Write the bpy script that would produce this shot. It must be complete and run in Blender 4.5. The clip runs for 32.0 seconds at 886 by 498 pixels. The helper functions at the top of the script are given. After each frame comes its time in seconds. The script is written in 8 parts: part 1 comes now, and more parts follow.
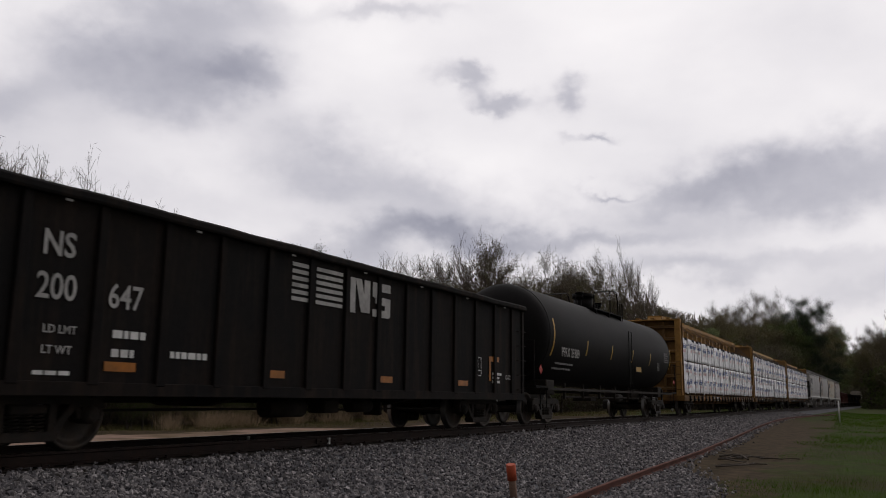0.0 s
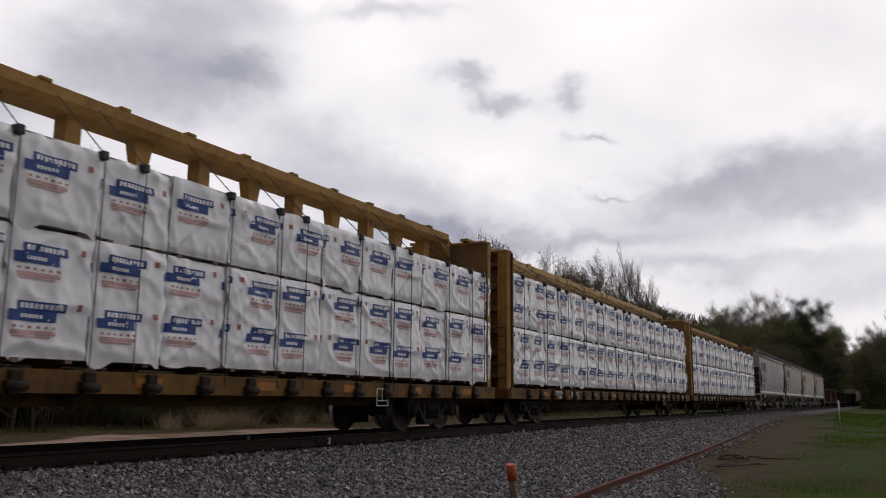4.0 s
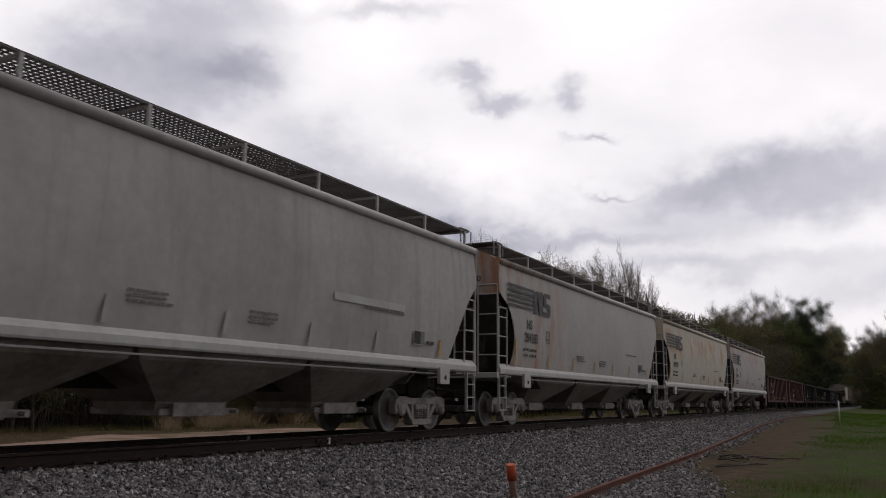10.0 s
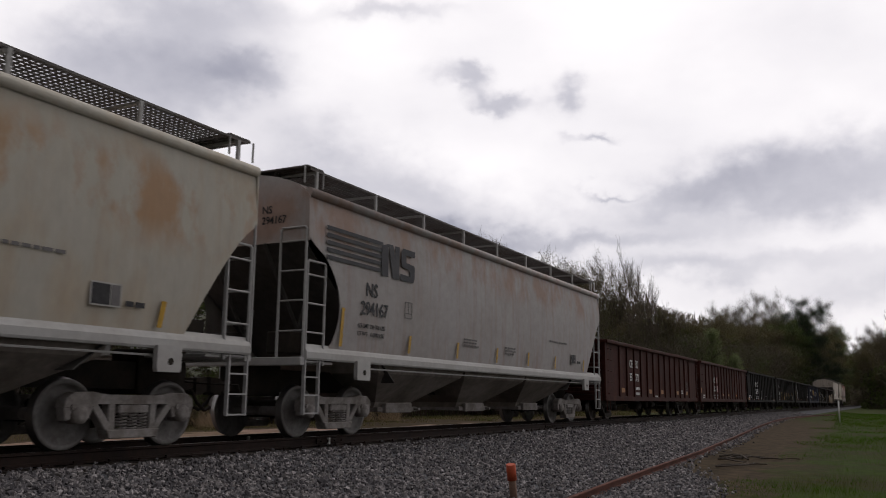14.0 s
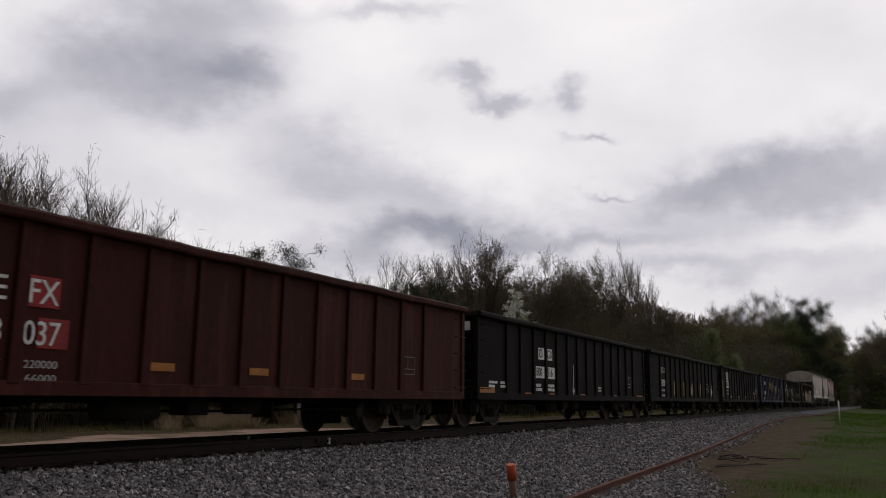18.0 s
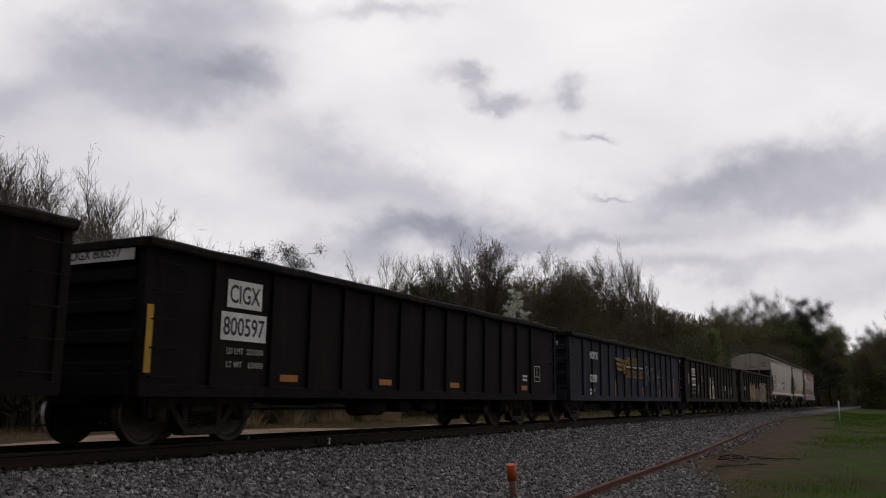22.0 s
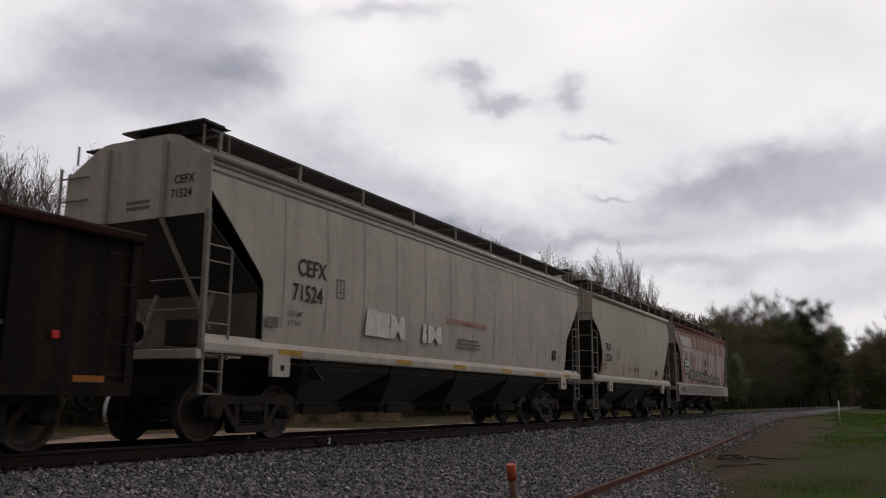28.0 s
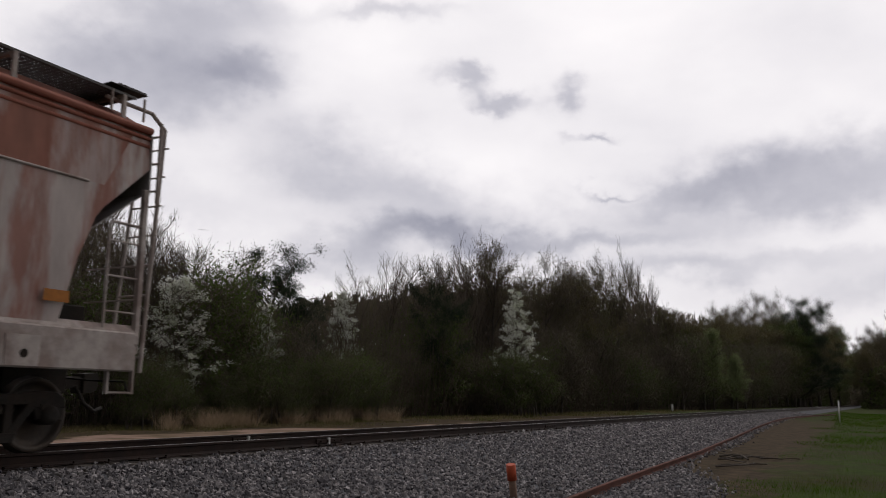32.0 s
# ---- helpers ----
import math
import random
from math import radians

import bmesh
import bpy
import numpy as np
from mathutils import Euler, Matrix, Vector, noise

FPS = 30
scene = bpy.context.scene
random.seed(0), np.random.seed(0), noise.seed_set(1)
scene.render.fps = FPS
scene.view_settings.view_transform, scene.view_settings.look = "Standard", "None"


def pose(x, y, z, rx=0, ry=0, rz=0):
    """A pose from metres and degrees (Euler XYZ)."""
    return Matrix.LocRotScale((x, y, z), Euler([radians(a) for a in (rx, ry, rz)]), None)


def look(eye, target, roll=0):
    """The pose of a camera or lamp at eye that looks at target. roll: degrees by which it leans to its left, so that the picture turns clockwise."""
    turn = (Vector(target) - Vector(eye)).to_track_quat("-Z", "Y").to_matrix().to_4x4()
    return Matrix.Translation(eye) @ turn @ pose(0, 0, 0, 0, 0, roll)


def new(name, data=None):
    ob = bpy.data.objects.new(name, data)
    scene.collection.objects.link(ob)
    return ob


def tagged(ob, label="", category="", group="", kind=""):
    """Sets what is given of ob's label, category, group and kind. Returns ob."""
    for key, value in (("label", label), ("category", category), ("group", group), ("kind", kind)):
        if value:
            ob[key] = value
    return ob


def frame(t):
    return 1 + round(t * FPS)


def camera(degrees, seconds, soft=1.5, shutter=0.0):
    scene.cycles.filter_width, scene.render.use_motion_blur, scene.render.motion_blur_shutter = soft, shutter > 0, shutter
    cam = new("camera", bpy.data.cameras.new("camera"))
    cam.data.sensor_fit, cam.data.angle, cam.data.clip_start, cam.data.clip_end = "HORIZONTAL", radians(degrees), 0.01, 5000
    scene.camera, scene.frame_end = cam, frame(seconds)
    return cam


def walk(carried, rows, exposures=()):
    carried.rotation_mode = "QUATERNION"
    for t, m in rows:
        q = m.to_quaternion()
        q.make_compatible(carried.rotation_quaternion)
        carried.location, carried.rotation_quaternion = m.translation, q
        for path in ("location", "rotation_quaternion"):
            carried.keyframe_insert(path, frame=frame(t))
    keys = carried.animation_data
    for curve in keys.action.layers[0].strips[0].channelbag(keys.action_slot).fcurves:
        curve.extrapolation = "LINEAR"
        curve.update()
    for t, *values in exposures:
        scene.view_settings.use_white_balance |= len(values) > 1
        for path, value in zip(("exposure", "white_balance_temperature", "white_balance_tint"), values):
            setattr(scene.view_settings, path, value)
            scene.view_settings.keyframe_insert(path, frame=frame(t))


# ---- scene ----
# A freight train passes on a straight single track under an overcast spring sky.
# x runs along the track, y away from the camera, z = 0 is the top of the rails.
TRACK_Y = 10.2
cam = camera(55.19, 32.0, soft=1.0, shutter=0.1)
EYE = (0.0, 0.0, 0.70)
AIM = (math.cos(radians(27.545)), math.sin(radians(27.545)), 0.70 + math.tan(radians(10.03)))
walk(cam, [(0.0, look(EYE, AIM, 0.57)), (32.0, look(EYE, AIM, 0.57))], exposures=[(0.0, -0.28), (2.0, -0.25), (3.5, -0.15), (5.5, -0.25), (8.0, -0.3), (9.0, -0.2), (10.5, -0.10), (14.5, -0.12), (16.5, -0.3), (25.5, -0.3), (28.0, -0.25), (29.0, -0.15), (30.0, -0.14), (31.0, -0.11), (32.0, -0.21)])


def travel(t):
    """Metres that the train has gone towards -x since 16 s."""
    u = t - 16.0
    return 10.92 * u - 0.0041 * u * u / 2 + 0.0055 * u ** 3 / 6


# ---- light ----
def direction(px, pz):
    """A unit direction from degrees of azimuth (from the track) and of height."""
    a, b = radians(px), radians(pz)
    return Vector((math.cos(a) * math.cos(b), math.sin(a) * math.cos(b), math.sin(b)))


def make_sky():
    world = bpy.data.worlds.new("overcast_sky")
    scene.world = world
    world.use_nodes = True
    nt = world.node_tree
    n, l = nt.nodes, nt.links
    n.clear()
    out, bg = n.new("ShaderNodeOutputWorld"), n.new("ShaderNodeBackground")
    tc = n.new("ShaderNodeTexCoord")
    sky = n.new("ShaderNodeTexSky")
    sky.sky_type, sky.sun_disc = "NISHITA", False
    sky.sun_elevation, sky.sun_rotation = radians(50), radians(100)
    sky.altitude, sky.dust_density = 200, 3.0

    def math_node(op, a, b=None, c=None):
        m = n.new("ShaderNodeMath")
        m.operation = op
        for i, v in enumerate((a, b, c)):
            if v is None:
                continue
            if isinstance(v, (int, float)):
                m.inputs[i].default_value = v
            else:
                l.new(v, m.inputs[i])
        return m.outputs[0]

    def cloud_noise(scale, stretch, detail, rough, shift):
        mp = n.new("ShaderNodeMapping")
        mp.inputs["Scale"].default_value = stretch
        mp.inputs["Location"].default_value = shift
        l.new(tc.outputs["Generated"], mp.inputs["Vector"])
        t = n.new("ShaderNodeTexNoise")
        t.inputs["Scale"].default_value, t.inputs["Detail"].default_value, t.inputs["Roughness"].default_value = scale, detail, rough
        l.new(mp.outputs[0], t.inputs["Vector"])
        return t.outputs["Fac"], t.outputs["Color"]

    soft, _ = cloud_noise(2.4, (1, 1, 2.2), 5, 0.5, (0.3, 0.1, 0.7))
    puff, puff_c = cloud_noise(7.0, (1, 1, 1.5), 4, 0.55, (2.3, 1.1, 0.2))
    wisp, wisp_c = cloud_noise(26.0, (1, 1, 1.3), 6, 0.6, (0.4, 3.1, 1.2))

    def bent(source, colour, amount):
        b = n.new("ShaderNodeVectorMath")
        b.operation = "MULTIPLY_ADD"
        l.new(colour, b.inputs[0])
        b.inputs[1].default_value = (amount, amount, amount)
        l.new(source, b.inputs[2])
        return b.outputs[0]

    # the directions are bent by two noises, which billow and fray the edges of each bank
    bend = bent(bent(tc.outputs["Generated"], puff_c, 0.12), wisp_c, 0.035)
    shift = Vector((0.0775, 0.0775, 0.0775))

    def bank(azimuth, height, wide, tall, strength, tilt=0.0, hard=1.0):
        d = direction(azimuth, height)
        right = Vector((d.y, -d.x, 0)).normalized()
        top = right.cross(d)
        q = radians(tilt)
        across, up = right * math.cos(q) - top * math.sin(q), top * math.cos(q) + right * math.sin(q)
        sub = n.new("ShaderNodeVectorMath")
        sub.operation = "SUBTRACT"
        l.new(bend, sub.inputs[0])
        sub.inputs[1].default_value = d + shift
        dots = []
        for axis, size in ((across, wide), (up, tall), (d, 0.5)):
            v = n.new("ShaderNodeVectorMath")
            v.operation = "DOT_PRODUCT"
            l.new(sub.outputs[0], v.inputs[0])
            v.inputs[1].default_value = axis / size
            dots.append(math_node("MULTIPLY", v.outputs["Value"], v.outputs["Value"]))
        r2 = math_node("ADD", math_node("ADD", dots[0], dots[1]), dots[2])
        if hard != 1.0:
            r2 = math_node("POWER", r2, hard)
        return math_node("MULTIPLY", math_node("POWER", 2.718, math_node("MULTIPLY", r2, -1.0)), strength)

    # azimuth, height, half width, half height, depth of tone, tilt, firmness of the edge
    banks = [bank(46.8, 21.2, 0.125, 0.058, 0.43, -4, 1.3), bank(41.5, 21.2, 0.045, 0.022, 0.22, 4, 1.2), bank(44.0, 25.5, 0.09, 0.030, 0.26, 0, 1.2), bank(56.0, 17.6, 0.05, 0.030, 0.16),
             bank(26.6, 21.2, 0.034, 0.012, 0.30, 10, 1.2), bank(23.3, 19.9, 0.034, 0.013, 0.32, 4, 1.2), bank(18.9, 19.9, 0.017, 0.016, 0.26, 30, 1.2), bank(16.7, 17.6, 0.022, 0.005, 0.26),
             bank(36.8, 15.8, 0.08, 0.042, 0.14, 28), bank(31.2, 13.6, 0.13, 0.048, 0.22, 15), bank(25.0, 12.2, 0.12, 0.030, 0.13, 10),
             bank(30.0, 10.6, 0.11, 0.020, 0.34, 0, 1.2), bank(20.0, 10.8, 0.17, 0.014, 0.26), bank(34.5, 9.0, 0.10, 0.026, 0.26), bank(44.0, 12.0, 0.12, 0.030, 0.12),
             bank(4.0, 13.4, 0.17, 0.040, 0.34, -6, 1.2), bank(11.0, 13.2, 0.12, 0.018, 0.14, -5), bank(16.1, 14.0, 0.030, 0.004, 0.22), bank(10.0, 8.6, 0.17, 0.018, 0.24), bank(1.5, 6.0, 0.12, 0.030, 0.20),
             bank(32.0, 25.8, 0.06, 0.012, 0.20), bank(70.0, 16.0, 0.35, 0.06, 0.25)]
    total = banks[0]
    for b in banks[1:]:
        total = math_node("ADD", total, b)
    ramp = n.new("ShaderNodeMapRange")
    ramp.inputs["From Min"].default_value, ramp.inputs["From Max"].default_value = 0.38, 0.75
    ramp.inputs["To Min"].default_value, ramp.inputs["To Max"].default_value = 0.0, 0.17
    l.new(soft, ramp.inputs["Value"])
    dark = math_node("ADD", total, ramp.outputs[0])
    dark = math_node("MULTIPLY", dark, math_node("MULTIPLY_ADD", puff, 0.5, 0.75))
    dark = math_node("MULTIPLY", dark, math_node("MULTIPLY_ADD", wisp, 0.3, 0.85))
    dark = math_node("MINIMUM", dark, 1.0)
    tone = n.new("ShaderNodeValToRGB")
    e = tone.color_ramp.elements
    e[0].position, e[0].color = 0.0, (1.17, 1.13, 1.145, 1)
    e[1].position, e[1].color = 1.0, (0.20, 0.205, 0.26, 1)
    e.new(0.16).color = (0.91, 0.88, 0.925, 1)
    e.new(0.34).color = (0.66, 0.647, 0.715, 1)
    e.new(0.62).color = (0.40, 0.40, 0.48, 1)
    l.new(dark, tone.inputs[0])
    mix = n.new("ShaderNodeMixRGB")
    mix.inputs["Fac"].default_value = 0.04
    scale = n.new("ShaderNodeMixRGB")
    scale.blend_type = "MULTIPLY"
    scale.inputs["Fac"].default_value = 1.0
    scale.inputs["Color2"].default_value = (0.10, 0.10, 0.10, 1)
    l.new(sky.outputs[0], scale.inputs["Color1"])
    l.new(tone.outputs[0], mix.inputs["Color1"])
    l.new(scale.outputs[0], mix.inputs["Color2"])
    l.new(mix.outputs[0], bg.inputs["Color"])
    # the cloud deck is thin and bright ahead, and thickens smoothly behind the camera
    ahead = n.new("ShaderNodeVectorMath")
    ahead.operation = "DOT_PRODUCT"
    l.new(tc.outputs["Generated"], ahead.inputs[0])
    ahead.inputs[1].default_value = direction(22, 24)
    fall = n.new("ShaderNodeMapRange")
    fall.interpolation_type = "SMOOTHSTEP"
    fall.inputs["From Min"].default_value, fall.inputs["From Max"].default_value = -0.6, 0.85
    fall.inputs["To Min"].default_value, fall.inputs["To Max"].default_value = 0.22, 1.0
    l.new(ahead.outputs["Value"], fall.inputs["Value"])
    l.new(fall.outputs[0], bg.inputs["Strength"])
    l.new(bg.outputs[0], out.inputs[0])


make_sky()
sun = new("sun", bpy.data.lights.new("sun", "SUN"))
sun.data.energy, sun.data.angle, sun.data.color = 0.35, radians(30), (1.0, 0.96, 0.90)
sun.matrix_world = look((0, 0, 50), Vector((0, 0, 50)) - direction(-10, 50))


# ---- materials ----
def make_mat(name, base, rough=0.7, metal=0.0, second=None, amount=0.5, scale=1.2, stretch=(1, 1, 1), fine=14.0, fine_amount=0.25,
             bump=0.15, bump_scale=None, edge=(0.42, 0.62), random_value=0.0, detail=6, spec=0.25, streak=None, streak_amount=0.0, zone=None, belt=None, thin=0.0):
    """A surface with large stains (second), fine grain, and bump, in object space."""
    m = bpy.data.materials.new(name)
    m.use_nodes = True
    nt = m.node_tree
    n, l = nt.nodes, nt.links
    b = n["Principled BSDF"]
    b.inputs["Roughness"].default_value, b.inputs["Metallic"].default_value = rough, metal
    b.inputs["Specular IOR Level"].default_value = spec
    tc = n.new("ShaderNodeTexCoord")
    info = n.new("ShaderNodeObjectInfo")
    mp = n.new("ShaderNodeMapping")
    mp.inputs["Scale"].default_value = stretch
    l.new(tc.outputs["Object"], mp.inputs["Vector"])
    add = n.new("ShaderNodeVectorMath")
    add.operation = "MULTIPLY_ADD"
    l.new(info.outputs["Random"], add.inputs[0])
    add.inputs[1].default_value = (37.0, 91.0, 53.0)
    l.new(mp.outputs[0], add.inputs[2])

    def noise_tex(s, d, r=0.6):
        t = n.new("ShaderNodeTexNoise")
        t.inputs["Scale"].default_value, t.inputs["Detail"].default_value, t.inputs["Roughness"].default_value = s, d, r
        l.new(add.outputs[0], t.inputs["Vector"])
        return t.outputs["Fac"]

    def mix(kind, fac, a, bb):
        x = n.new("ShaderNodeMixRGB")
        x.blend_type = kind
        for sock, v in ((x.inputs["Fac"], fac), (x.inputs["Color1"], a), (x.inputs["Color2"], bb)):
            if isinstance(v, (int, float)):
                sock.default_value = v
            elif isinstance(v, tuple):
                sock.default_value = (*v, 1) if len(v) == 3 else v
            else:
                l.new(v, sock)
        return x.outputs[0]

    def ranged(v, lo, hi, a, c):
        r = n.new("ShaderNodeMapRange")
        r.inputs["From Min"].default_value, r.inputs["From Max"].default_value = lo, hi
        r.inputs["To Min"].default_value, r.inputs["To Max"].default_value = a, c
        l.new(v, r.inputs["Value"])
        return r.outputs[0]

    colour = base
    if second:
        colour = mix("MIX", ranged(noise_tex(scale, detail), edge[0], edge[1], 0.0, amount), base, second)
    if streak:
        mp2 = n.new("ShaderNodeMapping")
        mp2.inputs["Scale"].default_value = (2.6, 2.6, 0.22)
        l.new(tc.outputs["Object"], mp2.inputs["Vector"])
        ad2 = n.new("ShaderNodeVectorMath")
        ad2.operation = "ADD"
        l.new(mp2.outputs[0], ad2.inputs[0])
        l.new(info.outputs["Random"], ad2.inputs[1])
        t2 = n.new("ShaderNodeTexNoise")
        t2.inputs["Scale"].default_value, t2.inputs["Detail"].default_value, t2.inputs["Roughness"].default_value = 1.3, 6, 0.65
        l.new(ad2.outputs[0], t2.inputs["Vector"])
        colour = mix("MIX", ranged(t2.outputs["Fac"], 0.50, 0.70, 0.0, streak_amount), colour, streak)
    if zone:
        # stains that gather towards one end of a car
        sep = n.new("ShaderNodeSeparateXYZ")
        l.new(tc.outputs["Object"], sep.inputs[0])
        near = ranged(sep.outputs[0], zone[0], zone[1], 1.0, 0.0)
        tz = n.new("ShaderNodeTexNoise")
        tz.inputs["Scale"].default_value, tz.inputs["Detail"].default_value, tz.inputs["Roughness"].default_value = 1.0, 7, 0.66
        mz = n.new("ShaderNodeMapping")
        mz.inputs["Scale"].default_value, mz.inputs["Location"].default_value = (1.5, 1.5, 0.45), (4.1, 0.3, 2.2)
        l.new(tc.outputs["Object"], mz.inputs["Vector"])
        l.new(mz.outputs[0], tz.inputs["Vector"])
        gate = n.new("ShaderNodeMath")
        gate.operation = "MULTIPLY"
        l.new(near, gate.inputs[0])
        l.new(ranged(tz.outputs["Fac"], 0.46, 0.62, 0.0, zone[3]), gate.inputs[1])
        colour = mix("MIX", gate.outputs[0], colour, zone[2])
    if belt:
        # rust that gathers in a belt along the upper side: (low, high, colour, amount)
        sep = n.new("ShaderNodeSeparateXYZ")
        l.new(tc.outputs["Object"], sep.inputs[0])
        middle, half = (belt[0] + belt[1]) / 2, (belt[1] - belt[0]) / 2
        off = n.new("ShaderNodeMath")
        off.operation = "SUBTRACT"
        l.new(sep.outputs[2], off.inputs[0])
        off.inputs[1].default_value = middle
        size = n.new("ShaderNodeMath")
        size.operation = "ABSOLUTE"
        l.new(off.outputs[0], size.inputs[0])
        tb, mb = n.new("ShaderNodeTexNoise"), n.new("ShaderNodeMapping")
        tb.inputs["Scale"].default_value, tb.inputs["Detail"].default_value, tb.inputs["Roughness"].default_value = 1.0, 6, 0.6
        mb.inputs["Scale"].default_value, mb.inputs["Location"].default_value = (1.25, 1.0, 0.75), (1.7, 0.0, 0.4)
        l.new(tc.outputs["Object"], mb.inputs["Vector"])
        l.new(mb.outputs[0], tb.inputs["Vector"])
        gate = n.new("ShaderNodeMath")
        gate.operation = "MULTIPLY"
        l.new(ranged(size.outputs[0], half, half * 0.35, 0.0, 1.0), gate.inputs[0])
        l.new(ranged(tb.outputs["Fac"], 0.44, 0.58, 0.0, belt[3]), gate.inputs[1])
        colour = mix("MIX", gate.outputs[0], colour, belt[2])
    grain = noise_tex(fine, 5)
    colour = mix("MULTIPLY", 1.0, colour, mix("MIX", ranged(grain, 0.3, 0.7, 0.0, 1.0), (1 - fine_amount,) * 3, (1 + fine_amount * 0.3,) * 3))
    if random_value:
        r = ranged(info.outputs["Random"], 0, 1, 1 - random_value, 1 + random_value)
        comb = n.new("ShaderNodeCombineXYZ")
        for i in range(3):
            l.new(r, comb.inputs[i])
        colour = mix("MULTIPLY", 1.0, colour, comb.outputs[0])
    if isinstance(colour, tuple):
        b.inputs["Base Color"].default_value = (*colour, 1)
    else:
        l.new(colour, b.inputs["Base Color"])
    if bump:
        bn = n.new("ShaderNodeBump")
        bn.inputs["Strength"].default_value, bn.inputs["Distance"].default_value = bump, 0.02
        l.new(noise_tex(bump_scale or fine, 6), bn.inputs["Height"])
        l.new(bn.outputs[0], b.inputs["Normal"])
    if thin:
        # light comes through leaves and blades
        tr, mx = n.new("ShaderNodeBsdfTranslucent"), n.new("ShaderNodeMixShader")
        if isinstance(colour, tuple):
            tr.inputs["Color"].default_value = (*colour, 1)
        else:
            l.new(colour, tr.inputs["Color"])
        mx.inputs[0].default_value = thin
        l.new(b.outputs[0], mx.inputs[1])
        l.new(tr.outputs[0], mx.inputs[2])
        l.new(mx.outputs[0], n["Material Output"].inputs["Surface"])
    return m


RUST = (0.11, 0.045, 0.022)
M = {}
M["black_steel"] = make_mat("black_steel", (0.010, 0.009, 0.009), 0.75, 0.0, (0.020, 0.014, 0.011), 0.6, 0.7, spec=0.07, fine=9, streak=(0.05, 0.032, 0.022), streak_amount=0.4)
M["black_steel_b"] = make_mat("black_steel_b", (0.012, 0.0095, 0.0085), 0.75, 0.0, (0.006, 0.005, 0.005), 0.7, 0.5, fine=8, spec=0.06, streak=(0.026, 0.020, 0.018), streak_amount=0.35)
M["tank_black"] = make_mat("tank_black", (0.0075, 0.0065, 0.0065), 0.66, 0.0, (0.013, 0.010, 0.009), 0.5, 0.5, fine=6, spec=0.09, bump=0.05)
M["under"] = make_mat("underframe_grime", (0.017, 0.013, 0.010), 0.85, 0.0, (0.036, 0.026, 0.019), 0.6, 2.0, fine=12)
M["truck"] = make_mat("truck_steel", (0.023, 0.019, 0.016), 0.8, 0.0, (0.045, 0.030, 0.021), 0.6, 3.0, fine=20)
M["truck_grey"] = make_mat("truck_grey_dust", (0.30, 0.278, 0.265), 0.85, 0.0, (0.13, 0.105, 0.09), 0.7, 3.0, fine=20)
M["wheel"] = make_mat("wheel_steel", (0.05, 0.042, 0.036), 0.6, 0.3, (0.09, 0.06, 0.04), 0.5, 3.0, fine=15)
M["wheel_grey"] = make_mat("dusty_grey_wheel", (0.21, 0.20, 0.195), 0.8, 0.0, (0.10, 0.085, 0.075), 0.6, 3.0, fine=15)
M["tread"] = make_mat("polished_tread", (0.26, 0.25, 0.245), 0.42, 1.0, fine=30, fine_amount=0.15, bump=0.02)
M["oxide"] = make_mat("oxide_red_paint", (0.050, 0.013, 0.010), 0.72, 0.0, (0.036, 0.012, 0.009), 0.7, 0.7, spec=0.10, fine=9, streak=(0.12, 0.04, 0.025), streak_amount=0.5)
M["oxide_dull"] = make_mat("dull_oxide_chord", (0.034, 0.012, 0.009), 0.75, 0.0, (0.020, 0.010, 0.008), 0.7, 0.7, spec=0.08, fine=9)
M["blue_gon"] = make_mat("faded_blue_paint", (0.028, 0.033, 0.056), 0.72, 0.0, (0.016, 0.014, 0.015), 0.85, 0.8, spec=0.08, fine=9, streak=(0.06, 0.04, 0.03), streak_amount=0.6)
M["brown_gon"] = make_mat("dark_brown_paint", (0.015, 0.011, 0.009), 0.75, 0.0, (0.010, 0.008, 0.007), 0.7, 0.7, spec=0.07, fine=9, streak=(0.06, 0.034, 0.022), streak_amount=0.5)
M["grey"] = make_mat("grey_hopper_paint", (0.375, 0.355, 0.35), 0.6, 0.0, (0.27, 0.26, 0.25), 0.6, 0.5, fine=6, fine_amount=0.10, streak=(0.24, 0.22, 0.20), streak_amount=0.5, bump=0.05)
M["grey_rust"] = make_mat("rust_stained_grey_paint", (0.43, 0.40, 0.345), 0.62, 0.0, (0.42, 0.30, 0.18), 0.6, 0.8, stretch=(1, 1, 0.5), fine=6, fine_amount=0.10, edge=(0.50, 0.70), streak=(0.36, 0.27, 0.18), streak_amount=0.3, bump=0.05, belt=(2.55, 4.15, (0.36, 0.185, 0.075), 0.75))
M["grey_warm"] = make_mat("grey_paint_rusted_at_one_end", (0.375, 0.355, 0.345), 0.62, 0.0, (0.31, 0.30, 0.29), 0.5, 0.5, fine=6, fine_amount=0.10, streak=(0.31, 0.26, 0.22), streak_amount=0.3, bump=0.05, zone=(-6.5, -2.5, (0.30, 0.12, 0.045), 0.85))
M["cream"] = make_mat("weathered_beige_paint", (0.45, 0.395, 0.325), 0.62, 0.0, (0.34, 0.29, 0.21), 0.5, 0.6, fine=6, fine_amount=0.12, streak=(0.28, 0.24, 0.19), streak_amount=0.45, bump=0.05)
M["cream_grey"] = make_mat("weathered_cream_grey_paint", (0.50, 0.435, 0.375), 0.62, 0.0, (0.34, 0.30, 0.26), 0.5, 0.6, fine=6, fine_amount=0.12, streak=(0.28, 0.235, 0.195), streak_amount=0.45, bump=0.05)
# slightly darker cream for the flat rib and seam lines
M["cream_seam"] = make_mat("darker_cream_seam", (0.36, 0.312, 0.265), 0.65, 0.0, (0.29, 0.245, 0.20), 0.6, 1.2, fine=8, bump=0)
